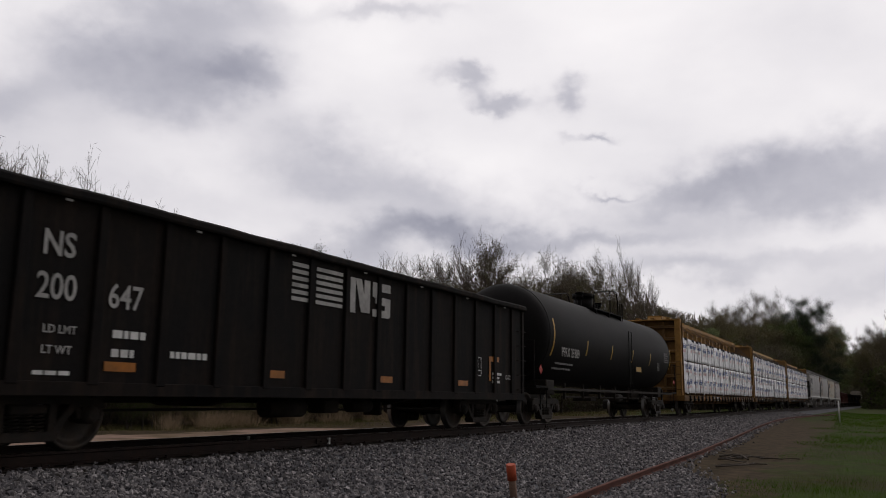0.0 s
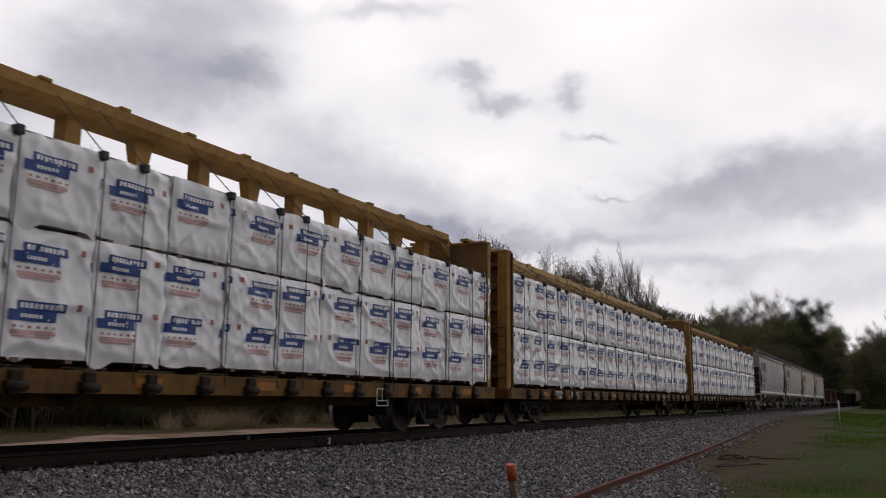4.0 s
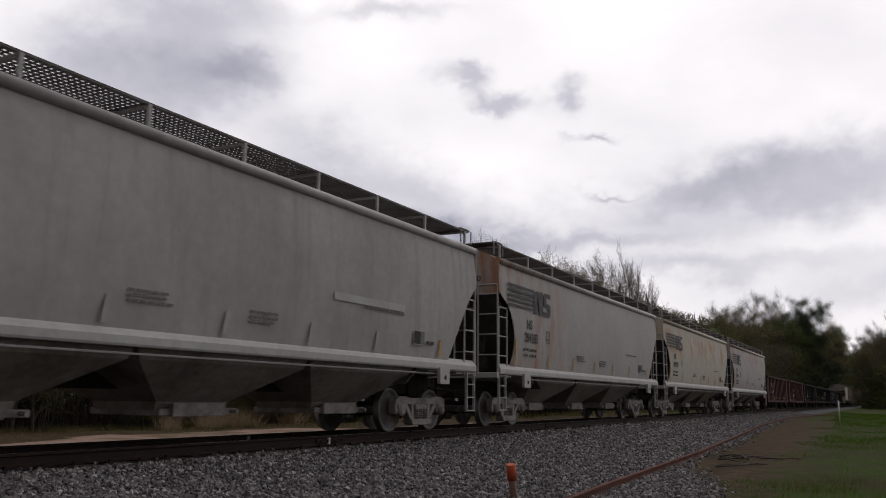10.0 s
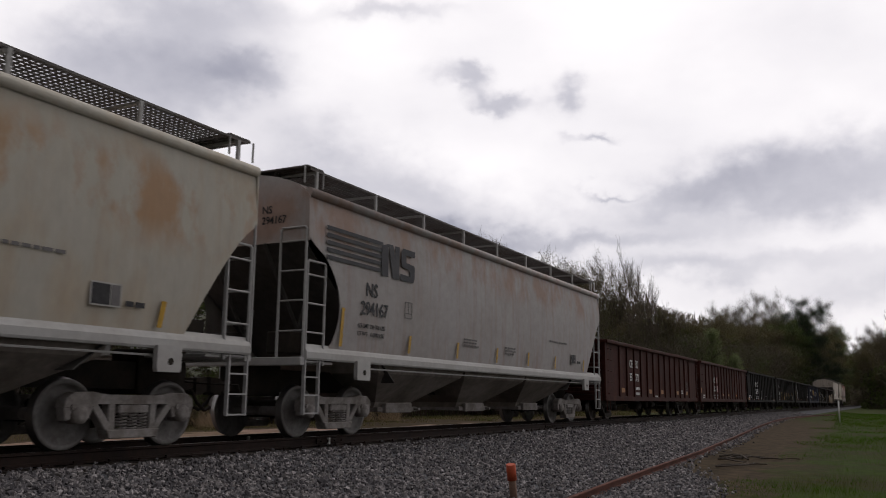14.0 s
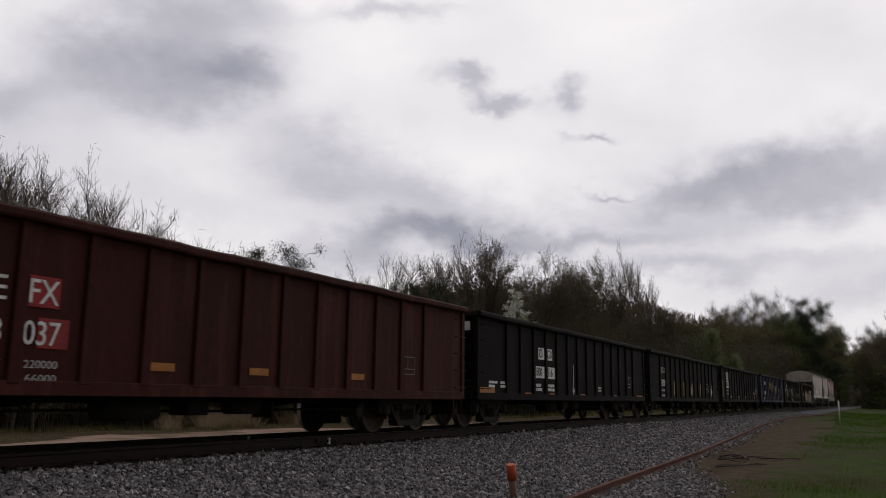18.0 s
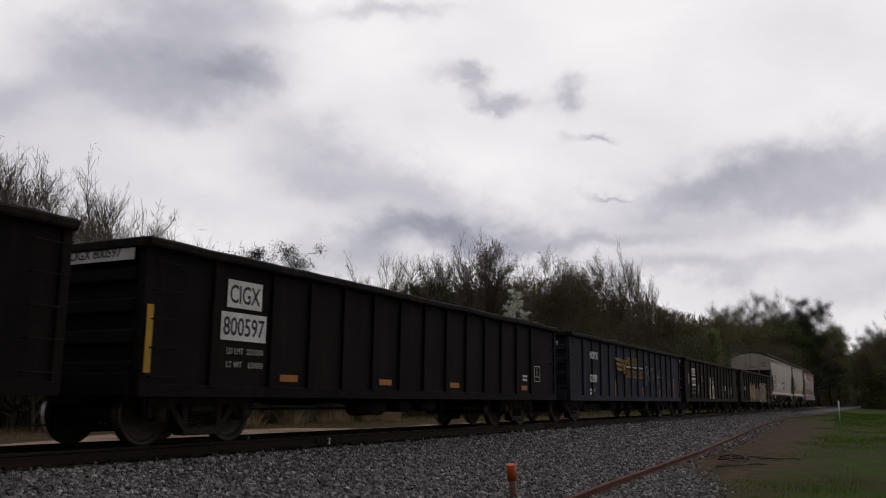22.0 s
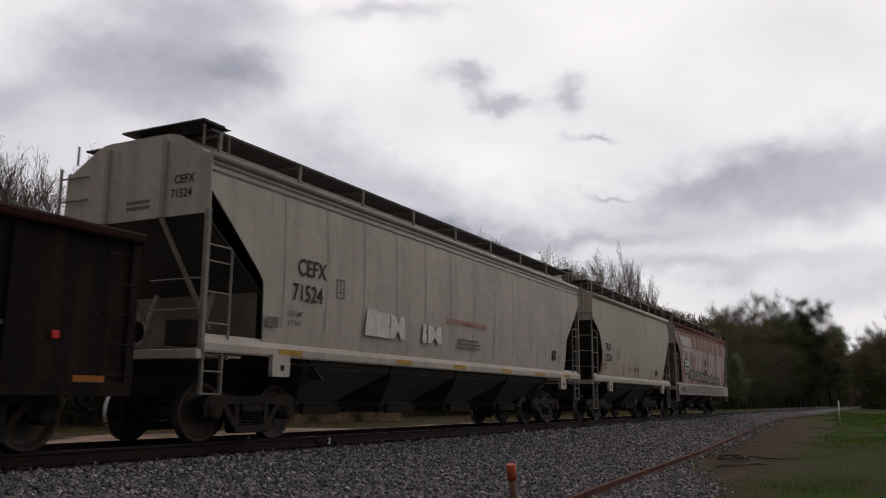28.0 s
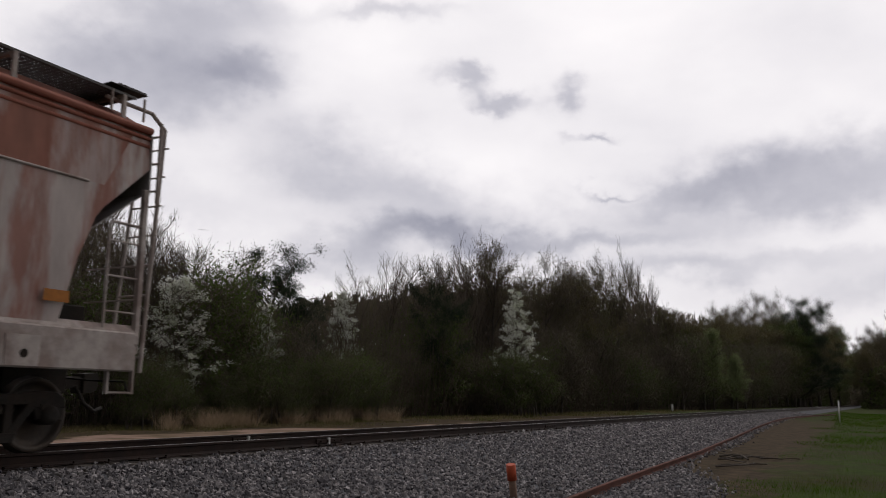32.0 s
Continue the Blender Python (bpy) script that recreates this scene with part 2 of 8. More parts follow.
M["spray_white"] = make_mat("faded_white_spray", (0.74, 0.71, 0.68), 0.7, 0.0, (0.58, 0.54, 0.50), 0.7, 2.0, fine=8, bump=0)
M["red_faded"] = make_mat("faded_red_over_white", (0.25, 0.105, 0.075), 0.72, 0.0, (0.42, 0.34, 0.32), 0.85, 1.7, stretch=(1, 1, 0.35), fine=5, fine_amount=0.2, edge=(0.46, 0.60), streak=(0.20, 0.07, 0.045), streak_amount=0.6, bump=0.06)
M["end_grey"] = make_mat("grimy_grey_end", (0.36, 0.335, 0.325), 0.75, 0.0, (0.17, 0.13, 0.115), 0.6, 1.0, fine=8, streak=(0.15, 0.08, 0.06), streak_amount=0.5)
M["shear"] = make_mat("dusty_beige_plate", (0.22, 0.195, 0.165), 0.75, 0.0, (0.13, 0.11, 0.09), 0.6, 1.0, fine=8)
M["red_white"] = make_mat("peeling_red_over_white", (0.45, 0.385, 0.36), 0.72, 0.0, (0.29, 0.125, 0.095), 0.85, 1.6, stretch=(1, 1, 0.3), fine=5, fine_amount=0.2, edge=(0.46, 0.58), streak=(0.24, 0.085, 0.055), streak_amount=0.85, bump=0.06)
M["red_top"] = make_mat("weathered_red_paint", (0.22, 0.068, 0.042), 0.72, 0.0, (0.36, 0.22, 0.17), 0.7, 1.4, fine=6, fine_amount=0.2, edge=(0.55, 0.7))
M["sill_white"] = make_mat("white_sill_paint", (0.43, 0.42, 0.41), 0.6, 0.0, (0.36, 0.34, 0.32), 0.6, 1.5, fine=8, fine_amount=0.12)
M["sill_pink"] = make_mat("pinkish_white_sill_paint", (0.42, 0.365, 0.335), 0.7, 0.0, (0.22, 0.155, 0.135), 0.75, 1.8, fine=8)
# the shade below hopper ends and bays is put into this colour
M["dark_slope"] = make_mat("slope_and_bay_painted_shade", (0.085, 0.08, 0.075), 0.75, 0.0, (0.05, 0.045, 0.04), 0.6, 0.8, fine=8)
M["yellow"] = make_mat("weathered_yellow_paint", (0.37, 0.20, 0.052), 0.68, 0.0, (0.20, 0.10, 0.03), 0.55, 1.6, fine=8, fine_amount=0.25, streak=(0.16, 0.07, 0.025), streak_amount=0.5)
M["yellow_bare"] = make_mat("flaking_tan_paint", (0.46, 0.30, 0.12), 0.75, 0.0, (0.12, 0.055, 0.025), 0.85, 2.6, fine=8, edge=(0.54, 0.60))
# rusty yellow, its base darkened to hold the shade on the deck
M["yellow_deck"] = make_mat("rusty_yellow_shaded_deck", (0.17, 0.085, 0.02), 0.8, 0.0, (0.06, 0.03, 0.016), 0.7, 1.8, fine=8)
M["bulk_dark"] = make_mat("grimy_yellow_bulkhead", (0.19, 0.10, 0.030), 0.72, 0.0, (0.07, 0.04, 0.02), 0.7, 1.2, fine=8)
M["wrap"] = make_mat("white_plastic_wrap", (0.86, 0.85, 0.88), 0.26, 0.0, (0.68, 0.68, 0.72), 0.4, 1.2, fine=10, fine_amount=0.04, bump=0.22, bump_scale=2.4, spec=0.5)
M["ink_blue"] = make_mat("blue_print", (0.030, 0.065, 0.24), 0.45, fine=12, fine_amount=0.15, bump=0.0)
M["ink_red"] = make_mat("pale_red_print", (0.48, 0.17, 0.16), 0.5, fine=20, fine_amount=0.2, bump=0.0)
M["ink_pink"] = make_mat("faint_pink_print", (0.60, 0.36, 0.35), 0.5, fine=20, fine_amount=0.2, bump=0.0)
M["strap"] = make_mat("dark_strap", (0.05, 0.05, 0.055), 0.6, fine=20, bump=0)
M["paint_white"] = make_mat("white_stencil", (0.78, 0.77, 0.75), 0.7, 0.0, (0.45, 0.44, 0.42), 0.5, 3.0, fine=12, bump=0)
M["paint_black"] = make_mat("black_stencil", (0.025, 0.025, 0.03), 0.7, 0.0, (0.09, 0.085, 0.08), 0.4, 3.0, fine=12, bump=0)
M["paint_grey"] = make_mat("faded_grey_stencil", (0.16, 0.15, 0.15), 0.7, fine=12, bump=0)
M["paint_orange"] = make_mat("orange_reflector_sheet", (0.38, 0.13, 0.012), 0.45, 0.0, (0.22, 0.09, 0.015), 0.6, 4.0, fine=12, bump=0)
M["paint_yellow"] = make_mat("yellow_reflector_sheet", (0.48, 0.27, 0.015), 0.45, 0.0, (0.30, 0.18, 0.02), 0.6, 4.0, fine=12, bump=0)
M["graf_yellow"] = make_mat("sprayed_yellow", (0.25, 0.135, 0.016), 0.6, 0.0, (0.09, 0.045, 0.012), 0.7, 1.5, fine=10, bump=0)
M["graf_teal"] = make_mat("blue_green_touch_up", (0.05, 0.085, 0.095), 0.7, 0.0, (0.03, 0.045, 0.05), 0.7, 3.0, fine=10, bump=0)
M["rust_board"] = make_mat("rusted_board", (0.09, 0.035, 0.018), 0.85, 0.0, (0.05, 0.025, 0.015), 0.7, 3.0, fine=12)
M["graf_olive"] = make_mat("dull_olive_spray", (0.055, 0.058, 0.036), 0.6, 0.0, (0.025, 0.025, 0.02), 0.7, 1.5, fine=10, bump=0)
M["graf_silver"] = make_mat("sprayed_silver", (0.13, 0.13, 0.135), 0.6, 0.0, (0.06, 0.06, 0.06), 0.7, 1.5, fine=10, bump=0)
M["graf_dark"] = make_mat("sprayed_dark_outline", (0.07, 0.068, 0.075), 0.6, 0.0, (0.20, 0.18, 0.175), 0.7, 2.4, fine=10, bump=0)
M["graf_rim"] = make_mat("dark_blue_grey_spray", (0.022, 0.025, 0.033), 0.65, 0.0, (0.05, 0.05, 0.055), 0.7, 2.4, fine=10, bump=0)
M["graf_smoke"] = make_mat("smoky_grey_spray", (0.235, 0.215, 0.21), 0.7, 0.0, (0.34, 0.29, 0.275), 0.8, 2.2, fine=10, bump=0)
M["graf_haze"] = make_mat("thin_grey_spray", (0.29, 0.245, 0.235), 0.7, 0.0, (0.42, 0.36, 0.34), 0.8, 2.2, fine=10, bump=0)
M["graf_pale"] = make_mat("sprayed_white", (0.48, 0.46, 0.44), 0.6, 0.0, (0.28, 0.27, 0.26), 0.6, 1.5, fine=10, bump=0)
M["logo_black"] = make_mat("dark_logo_paint", (0.035, 0.035, 0.042), 0.6, 0.0, (0.09, 0.085, 0.085), 0.4, 2.0, fine=10, bump=0)
M["placard_red"] = make_mat("red_placard", (0.45, 0.04, 0.03), 0.5, fine=20, bump=0)
M["light_red"] = make_mat("red_reflector", (0.60, 0.02, 0.02), 0.3, fine=20, bump=0)
M["board"] = make_mat("galvanised_walkway", (0.085, 0.08, 0.08), 0.6, 0.3, (0.05, 0.035, 0.03), 0.6, 2.0, fine=12)
M["board_light"] = make_mat("grey_galvanised_walkway", (0.135, 0.125, 0.12), 0.65, 0.2, (0.085, 0.06, 0.05), 0.6, 2.0, fine=12)
M["ladder_dull"] = make_mat("grimy_ladder_paint", (0.24, 0.22, 0.195), 0.7, fine=14, fine_amount=0.3, bump=0)
M["ladder_grey"] = make_mat("grey_ladder_paint", (0.38, 0.37, 0.365), 0.6, fine=14, fine_amount=0.2, bump=0)
M["rail"] = make_mat("rusty_rail_steel", (0.020, 0.012, 0.010), 0.8, 0.1, (0.036, 0.019, 0.013), 0.6, 3.0, fine=20)
M["rail_top"] = make_mat("worn_rail_head", (0.30, 0.27, 0.26), 0.35, 0.9, (0.16, 0.13, 0.12), 0.5, 2.0, fine=25, bump=0.03)
M["old_rail"] = make_mat("flaky_rust_rail", (0.115, 0.040, 0.026), 0.9, 0.0, (0.06, 0.024, 0.016), 0.6, 3.0, fine=20)
M["tie"] = make_mat("creosoted_wood", (0.045, 0.035, 0.029), 0.9, 0.0, (0.09, 0.072, 0.058), 0.6, 2.0, stretch=(1, 0.2, 1), fine=30, fine_amount=0.4, random_value=0.3)
M["stone"] = make_mat("granite_ballast", (0.20, 0.20, 0.215), 0.85, 0.0, (0.10, 0.10, 0.11), 0.8, 6.0, fine=40, fine_amount=0.3, bump=0, spec=0.03)
M["clay"] = make_mat("bare_clay", (0.070, 0.042, 0.028), 0.95, 0.0, (0.055, 0.058, 0.022), 0.7, 0.7, fine=5, fine_amount=0.4, bump=0.5, edge=(0.46, 0.6), spec=0.03)
M["ground"] = make_mat("grass_and_clay", (0.036, 0.055, 0.009), 0.95, 0.0, (0.046, 0.037, 0.020), 0.8, 0.45, fine=3, fine_amount=0.35, bump=0.5, edge=(0.44, 0.58), spec=0.03)
M["sand"] = make_mat("sandy_service_strip", (0.27, 0.185, 0.145), 0.95, 0.0, (0.11, 0.085, 0.05), 0.8, 0.7, fine=4, fine_amount=0.3, edge=(0.45, 0.62), spec=0.03)
M["bed"] = make_mat("ballast_bed", (0.14, 0.14, 0.15), 0.95, 0.0, (0.08, 0.08, 0.085), 0.9, 14.0, fine=30, fine_amount=0.5, bump=1.0, bump_scale=16, spec=0.03)
M["dirty_bed"] = make_mat("oily_track_bed", (0.034, 0.027, 0.023), 0.95, 0.0, (0.07, 0.062, 0.056), 0.7, 5.0, fine=24, fine_amount=0.5, bump=1.0, bump_scale=16, spec=0.03)
M["grass"] = make_mat("spring_grass", (0.056, 0.125, 0.007), 0.9, 0.0, (0.085, 0.085, 0.022), 0.8, 0.35, fine=3, bump=0, spec=0.03, thin=0.45)
M["grass_dark"] = make_mat("dark_clump_grass", (0.040, 0.110, 0.006), 0.9, 0.0, (0.070, 0.105, 0.016), 0.8, 0.6, fine=3, bump=0, spec=0.03, thin=0.45)
M["dry_grass"] = make_mat("dry_broom_grass", (0.44, 0.33, 0.22), 0.9, 0.0, (0.26, 0.18, 0.11), 0.7, 2.0, fine=5, bump=0, spec=0.03, thin=0.45)
M["strip_grass"] = make_mat("mixed_dry_and_green_grass", (0.10, 0.105, 0.035), 0.9, 0.0, (0.24, 0.18, 0.11), 0.8, 0.5, fine=3, bump=0, spec=0.03, thin=0.45)
M["bark"] = make_mat("grey_brown_bark", (0.085, 0.070, 0.058), 0.9, 0.0, (0.045, 0.036, 0.03), 0.7, 3.0, fine=20)
M["twig"] = make_mat("brown_twigs", (0.105, 0.083, 0.068), 0.9, 0.0, (0.14, 0.108, 0.080), 0.6, 0.5, fine=8, bump=0)
M["bud"] = make_mat("pale_spring_buds", (0.13, 0.12, 0.062), 0.85, 0.0, (0.095, 0.074, 0.050), 0.7, 1.0, fine=4, bump=0, thin=0.45)
M["leaf"] = make_mat("young_green_leaves", (0.082, 0.118, 0.026), 0.8, 0.0, (0.070, 0.080, 0.026), 0.8, 0.8, fine=4, bump=0, thin=0.45)
M["leaf_olive"] = make_mat("olive_brown_opening_leaves", (0.125, 0.112, 0.042), 0.8, 0.0, (0.095, 0.072, 0.044), 0.8, 0.6, fine=4, bump=0, thin=0.45)
M["leaf_lime"] = make_mat("pale_lime_leaves", (0.24, 0.27, 0.13), 0.8, 0.0, (0.15, 0.18, 0.07), 0.7, 0.8, fine=4, bump=0, thin=0.45)
M["pine"] = make_mat("dark_pine_needles", (0.020, 0.032, 0.018), 0.85, 0.0, (0.034, 0.046, 0.022), 0.7, 0.9, fine=4, bump=0, thin=0.45)
M["blossom"] = make_mat("white_blossom", (0.80, 0.80, 0.74), 0.8, 0.0, (0.34, 0.38, 0.22), 0.75, 1.5, fine=4, bump=0, thin=0.45)
M["thicket"] = make_mat("dark_thicket_leaves", (0.080, 0.098, 0.030), 0.9, 0.0, (0.105, 0.085, 0.062), 0.8, 0.22, fine=2, bump=0, edge=(0.45, 0.55), thin=0.45)
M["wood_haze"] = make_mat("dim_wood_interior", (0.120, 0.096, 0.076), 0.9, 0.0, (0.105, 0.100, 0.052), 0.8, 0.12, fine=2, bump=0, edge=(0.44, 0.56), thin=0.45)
M["post_orange"] = make_mat("faded_orange_cap", (0.42, 0.075, 0.03), 0.6, fine=20, fine_amount=0.2)
M["post_wood"] = make_mat("weathered_stake", (0.24, 0.15, 0.11), 0.9, fine=20)
M["post_white"] = make_mat("white_marker_post", (0.62, 0.60, 0.58), 0.7, fine=20)


# ---- building helpers ----
def mesh_of(name, verts, faces, smooth=False):
    me = bpy.data.meshes.new(name)
    me.from_pydata(verts, [], faces)
    if smooth:
        me.polygons.foreach_set("use_smooth", [True] * len(me.polygons))
    me.update()
    return me


def part(name, shape, material, parent=None, label="", at=(0, 0, 0), turn=(0, 0, 0)):
    """Links a bmesh or a mesh as one object, under a thing or a part."""
    if isinstance(shape, bmesh.types.BMesh):
        me = bpy.data.meshes.new(name)
        shape.to_mesh(me)
        shape.free()
    else:
        me = shape
    if not me.materials:
        for m in (material if isinstance(material, (list, tuple)) else [material]):
            me.materials.append(M[m] if isinstance(m, str) else m)
    ob = new(name, me)
    ob.parent = parent
    ob.location = at
    ob.rotation_euler = [radians(a) for a in turn]
    if label:
        tagged(ob, label)
    return ob


def box(bm, x0, x1, y0, y1, z0, z1, mat_index=0, bevel=0.0):
    v = [bm.verts.new(p) for p in ((x0, y0, z0), (x1, y0, z0), (x1, y1, z0), (x0, y1, z0), (x0, y0, z1), (x1, y0, z1), (x1, y1, z1), (x0, y1, z1))]
    faces = [bm.faces.new([v[i] for i in q]) for q in ((3, 2, 1, 0), (4, 5, 6, 7), (0, 1, 5, 4), (1, 2, 6, 5), (2, 3, 7, 6), (3, 0, 4, 7))]
    for f in faces:
        f.material_index = mat_index
    if bevel:
        edges = list({e for f in faces for e in f.edges})
        bmesh.ops.bevel(bm, geom=edges, offset=bevel, segments=1, affect="EDGES")


def tube(bm, a, b, r, sides=6, r2=None, mat_index=0):
    a, b = Vector(a), Vector(b)
    d = (b - a).normalized()
    side = d.cross(Vector((0, 0, 1)) if abs(d.z) < 0.9 else Vector((1, 0, 0))).normalized()
    up = d.cross(side)
    rings = []
    for p, rr in ((a, r), (b, r if r2 is None else r2)):
        rings.append([bm.verts.new(p + rr * (math.cos(2 * math.pi * i / sides) * side + math.sin(2 * math.pi * i / sides) * up)) for i in range(sides)])
    for i in range(sides):
        f = bm.faces.new((rings[0][i], rings[0][(i + 1) % sides], rings[1][(i + 1) % sides], rings[1][i]))
        f.material_index = mat_index
        f.smooth = sides > 6
    for ring in (rings[0][::-1], rings[1]):
        bm.faces.new(ring).material_index = mat_index


def pipe(bm, points, r, sides=6):
    """One bent tube through the points."""
    pts = [Vector(p) for p in points]
    rings = []
    side = None
    for i, p in enumerate(pts):
        d = ((pts[min(i + 1, len(pts) - 1)] - p).normalized() + (p - pts[max(i - 1, 0)]).normalized())
        d = d.normalized() if d.length > 1e-6 else Vector((0, 0, 1))
        ref = side if side is not None else (Vector((0, 0, 1)) if abs(d.z) < 0.9 else Vector((1, 0, 0)))
        up = d.cross(ref)
        up = up.normalized() if up.length > 1e-6 else d.orthogonal().normalized()
        side = up.cross(d).normalized()
        rings.append([bm.verts.new(p + r * (math.cos(2 * math.pi * k / sides) * side + math.sin(2 * math.pi * k / sides) * up)) for k in range(sides)])
    for a, b in zip(rings, rings[1:]):
        for k in range(sides):
            bm.faces.new((a[k], a[(k + 1) % sides], b[(k + 1) % sides], b[k]))
    bm.faces.new(rings[0][::-1]), bm.faces.new(rings[-1])


def prism(bm, outline, x0, x1, axis="x", mat_index=0):
    """Extrudes a closed outline: (y, z) pairs along x, or (x, z) pairs along y."""
    def at(p, q):
        return (q, p[0], p[1]) if axis == "x" else (p[0], q, p[1])
    a = [bm.verts.new(at(p, x0)) for p in outline]
    b = [bm.verts.new(at(p, x1)) for p in outline]
    k = len(outline)
    fs = [bm.faces.new((a[i], a[(i + 1) % k], b[(i + 1) % k], b[i])) for i in range(k)]
    fs += [bm.faces.new(a[::-1]), bm.faces.new(b)]
    for f in fs:
        f.material_index = mat_index
    return fs


def bm_new():
    return bmesh.new()


def done(bm):
    bmesh.ops.recalc_face_normals(bm, faces=bm.faces)
    return bm


TEXT = {}


def text_mesh(body, size, bold=0.012):
    key = (body, size, bold)
    if key not in TEXT:
        cu = bpy.data.curves.new("lettering", "FONT")
        cu.body, cu.size, cu.extrude, cu.offset = body, size, 0.002, size * bold
        cu.resolution_u = 3
        ob = new("lettering", cu)
        dg = bpy.context.evaluated_depsgraph_get()
        me = bpy.data.meshes.new_from_object(ob.evaluated_get(dg))
        bpy.data.objects.remove(ob)
        bpy.data.curves.remove(cu)
        me.materials.clear()
        TEXT[key] = me
    return TEXT[key].copy()


def lettering(parent, body, x, z, size, material="paint_white", y=-1.62, name="lettering", wide=1.0, turn=(90, 0, 0), bold=0.012):
    """Painted words on the side that faces -y, from x to the right, on the base line z."""
    ob = part(name, text_mesh(body, size, bold), material, parent, at=(x, y, z), turn=turn)
    ob.scale = (wide, 1, 1)
    return ob


def fitted(parent, body, x0, x1, z0, z1, material="paint_white", y=-1.62, bold=0.012):
    """Painted words stretched to fill the given stretch of the side."""
    me = text_mesh(body, 1.0, bold)
    us, vs = [v.co.x for v in me.vertices], [v.co.y for v in me.vertices]
    kx, kz = (x1 - x0) / (max(us) - min(us)), (z1 - z0) / (max(vs) - min(vs))
    ob = part("lettering", me, material, parent, at=(x0 - min(us) * kx, y, z0 - min(vs) * kz), turn=(90, 0, 0))
    ob.scale = (kx, kz, 1)
    return ob


def panel_mark(parent, body, x0, x1, z0, z1, y):
    """A white panel with its black letters."""
    patch(parent, "number_panel", [(x0, x1, z0, z1)], "paint_white", y, "white number panel")
    fitted(parent, body, x0 + 0.05, x1 - 0.05, z0 + 0.07, z1 - 0.07, "paint_black", y - 0.006, 0.010)


def patch(parent, name, rects, material, y=-1.62, label=""):
    """Flat painted rectangles (x0, x1, z0, z1) or quads on the side that faces -y."""
    bm = bm_new()
    for r in rects:
        if len(r) == 4:
            box(bm, r[0], r[1], y - 0.003, y + 0.001, r[2], r[3])
        else:
            prism(bm, [(r[i], r[i + 1]) for i in range(0, len(r), 2)], y - 0.003, y + 0.001, axis="y")
    return part(name, done(bm), material, parent, label)


def bars(x, z, rows, height=0.07, gap=0.05, width=0.5, seed=1):
    """Rectangles that stand for writing too small to read."""
    rnd = random.Random(seed)
    out = []
    for r in range(rows):
        z1 = z - r * (height + gap)
        u = x
        while u < x + width * rnd.uniform(0.75, 1.0):
            w = rnd.uniform(0.06, 0.16)
            out.append((u, u + w, z1 - height, z1))
            u += w + 0.03
    return out


# ---- ground and track ----
def bed_height(y):
    """The level of the ballast and the ground across the track."""
    near = TRACK_Y - y
    if abs(near) < 1.45:
        return -0.19
    if near > 0:
        d = near - 1.45
        return -0.19 - 0.16 * min(d, 1.0) - 0.105 * min(max(d - 1.0, 0), 3.4) - 0.02 * min(max(d - 4.4, 0), 3)
    d = -near - 1.45
    return -0.19 - 0.35 * min(d, 0.9) + 0.035 * min(max(d - 0.9, 0), 4)


def ballast_edge(x):
    """Where the loose stone ends and the verge begins."""
    for (x0, y0), (x1, y1) in zip(EDGE, EDGE[1:]):
        if x <= x1:
            return y0 + (y1 - y0) * max(0, x - x0) / (x1 - x0)
    return EDGE[-1][1]


EDGE = ((0, 2.3), (13, 2.4), (16, 2.9), (20, 4.4), (31, 4.9), (42, 5.6), (58, 6.5), (70, 6.8), (700, 6.8))


def make_ground():
    xs = [-600, -200, -80, -30, -10] + [i * 0.5 for i in range(0, 120)] + [60 + i * 5 for i in range(0, 30)] + [250, 330, 450, 700, 1500, 4000]
    ys = [-4000, -600, -100, -30, -12, -6, -3, -1, -0.5, 0, 0.4, 0.8, 1.2, 1.6, 2, 2.3, 2.6, 2.9, 3.2, 3.5, 3.8, 4.1, 4.35, 4.7, 5, 5.6, 6.2, 6.8, 7.4, 7.75, 8.1, 8.5, 8.75, 9.2, 10.2, 11.2, 11.65, 12.0, 12.55, 13.2, 14, 15, 16, 17, 18, 18.6, 19.2, 19.8, 20.4, 21, 21.6, 22.4, 24, 30, 40, 70, 200, 800, 4000]
    verts, faces = [], []
    for x in xs:
        for y in ys:
            z = bed_height(y)
            if not 3.5 < y < 13:
                z += 0.10 * (noise.noise(Vector((x * 0.25, y * 0.25, 0)))) * min(1, max(abs(y - 8) - 4.5, 0) / 3)
            verts.append((x, y, z))
    k = len(ys)
    for i in range(len(xs) - 1):
        for j in range(k - 1):
            faces.append((i * k + j, (i + 1) * k + j, (i + 1) * k + j + 1, i * k + j + 1))
    me = mesh_of("ground", verts, faces, True)
    for m in ("ground", "bed", "sand", "clay", "dirty_bed"):
        me.materials.append(M[m])
    for p in me.polygons:
        x, y = p.center.x, p.center.y
        if 8.6 < y < 11.8:
            p.material_index = 4
        elif ballast_edge(x) < y < 12.6:
            p.material_index = 1
        elif 12.6 <= y < 19.1 - 0.10 * max(0, x - 10) + 0.5 * math.sin(x * 0.35) + 0.3 * math.sin(x * 1.3):
            p.material_index = 2
    tagged(new("ground", me), "patchy spring grass and bare clay beside the railway", "ground", kind="structure")


def rail_outline(y0):
    half = [(0.0, 0.0), (0.030, -0.001), (0.036, -0.010), (0.036, -0.034), (0.010, -0.046), (0.009, -0.130), (0.030, -0.150), (0.073, -0.160), (0.073, -0.172)]
    pts = [(y0 + a, b) for a, b in half] + [(y0 - a, b) for a, b in half[:0:-1]]
    return pts


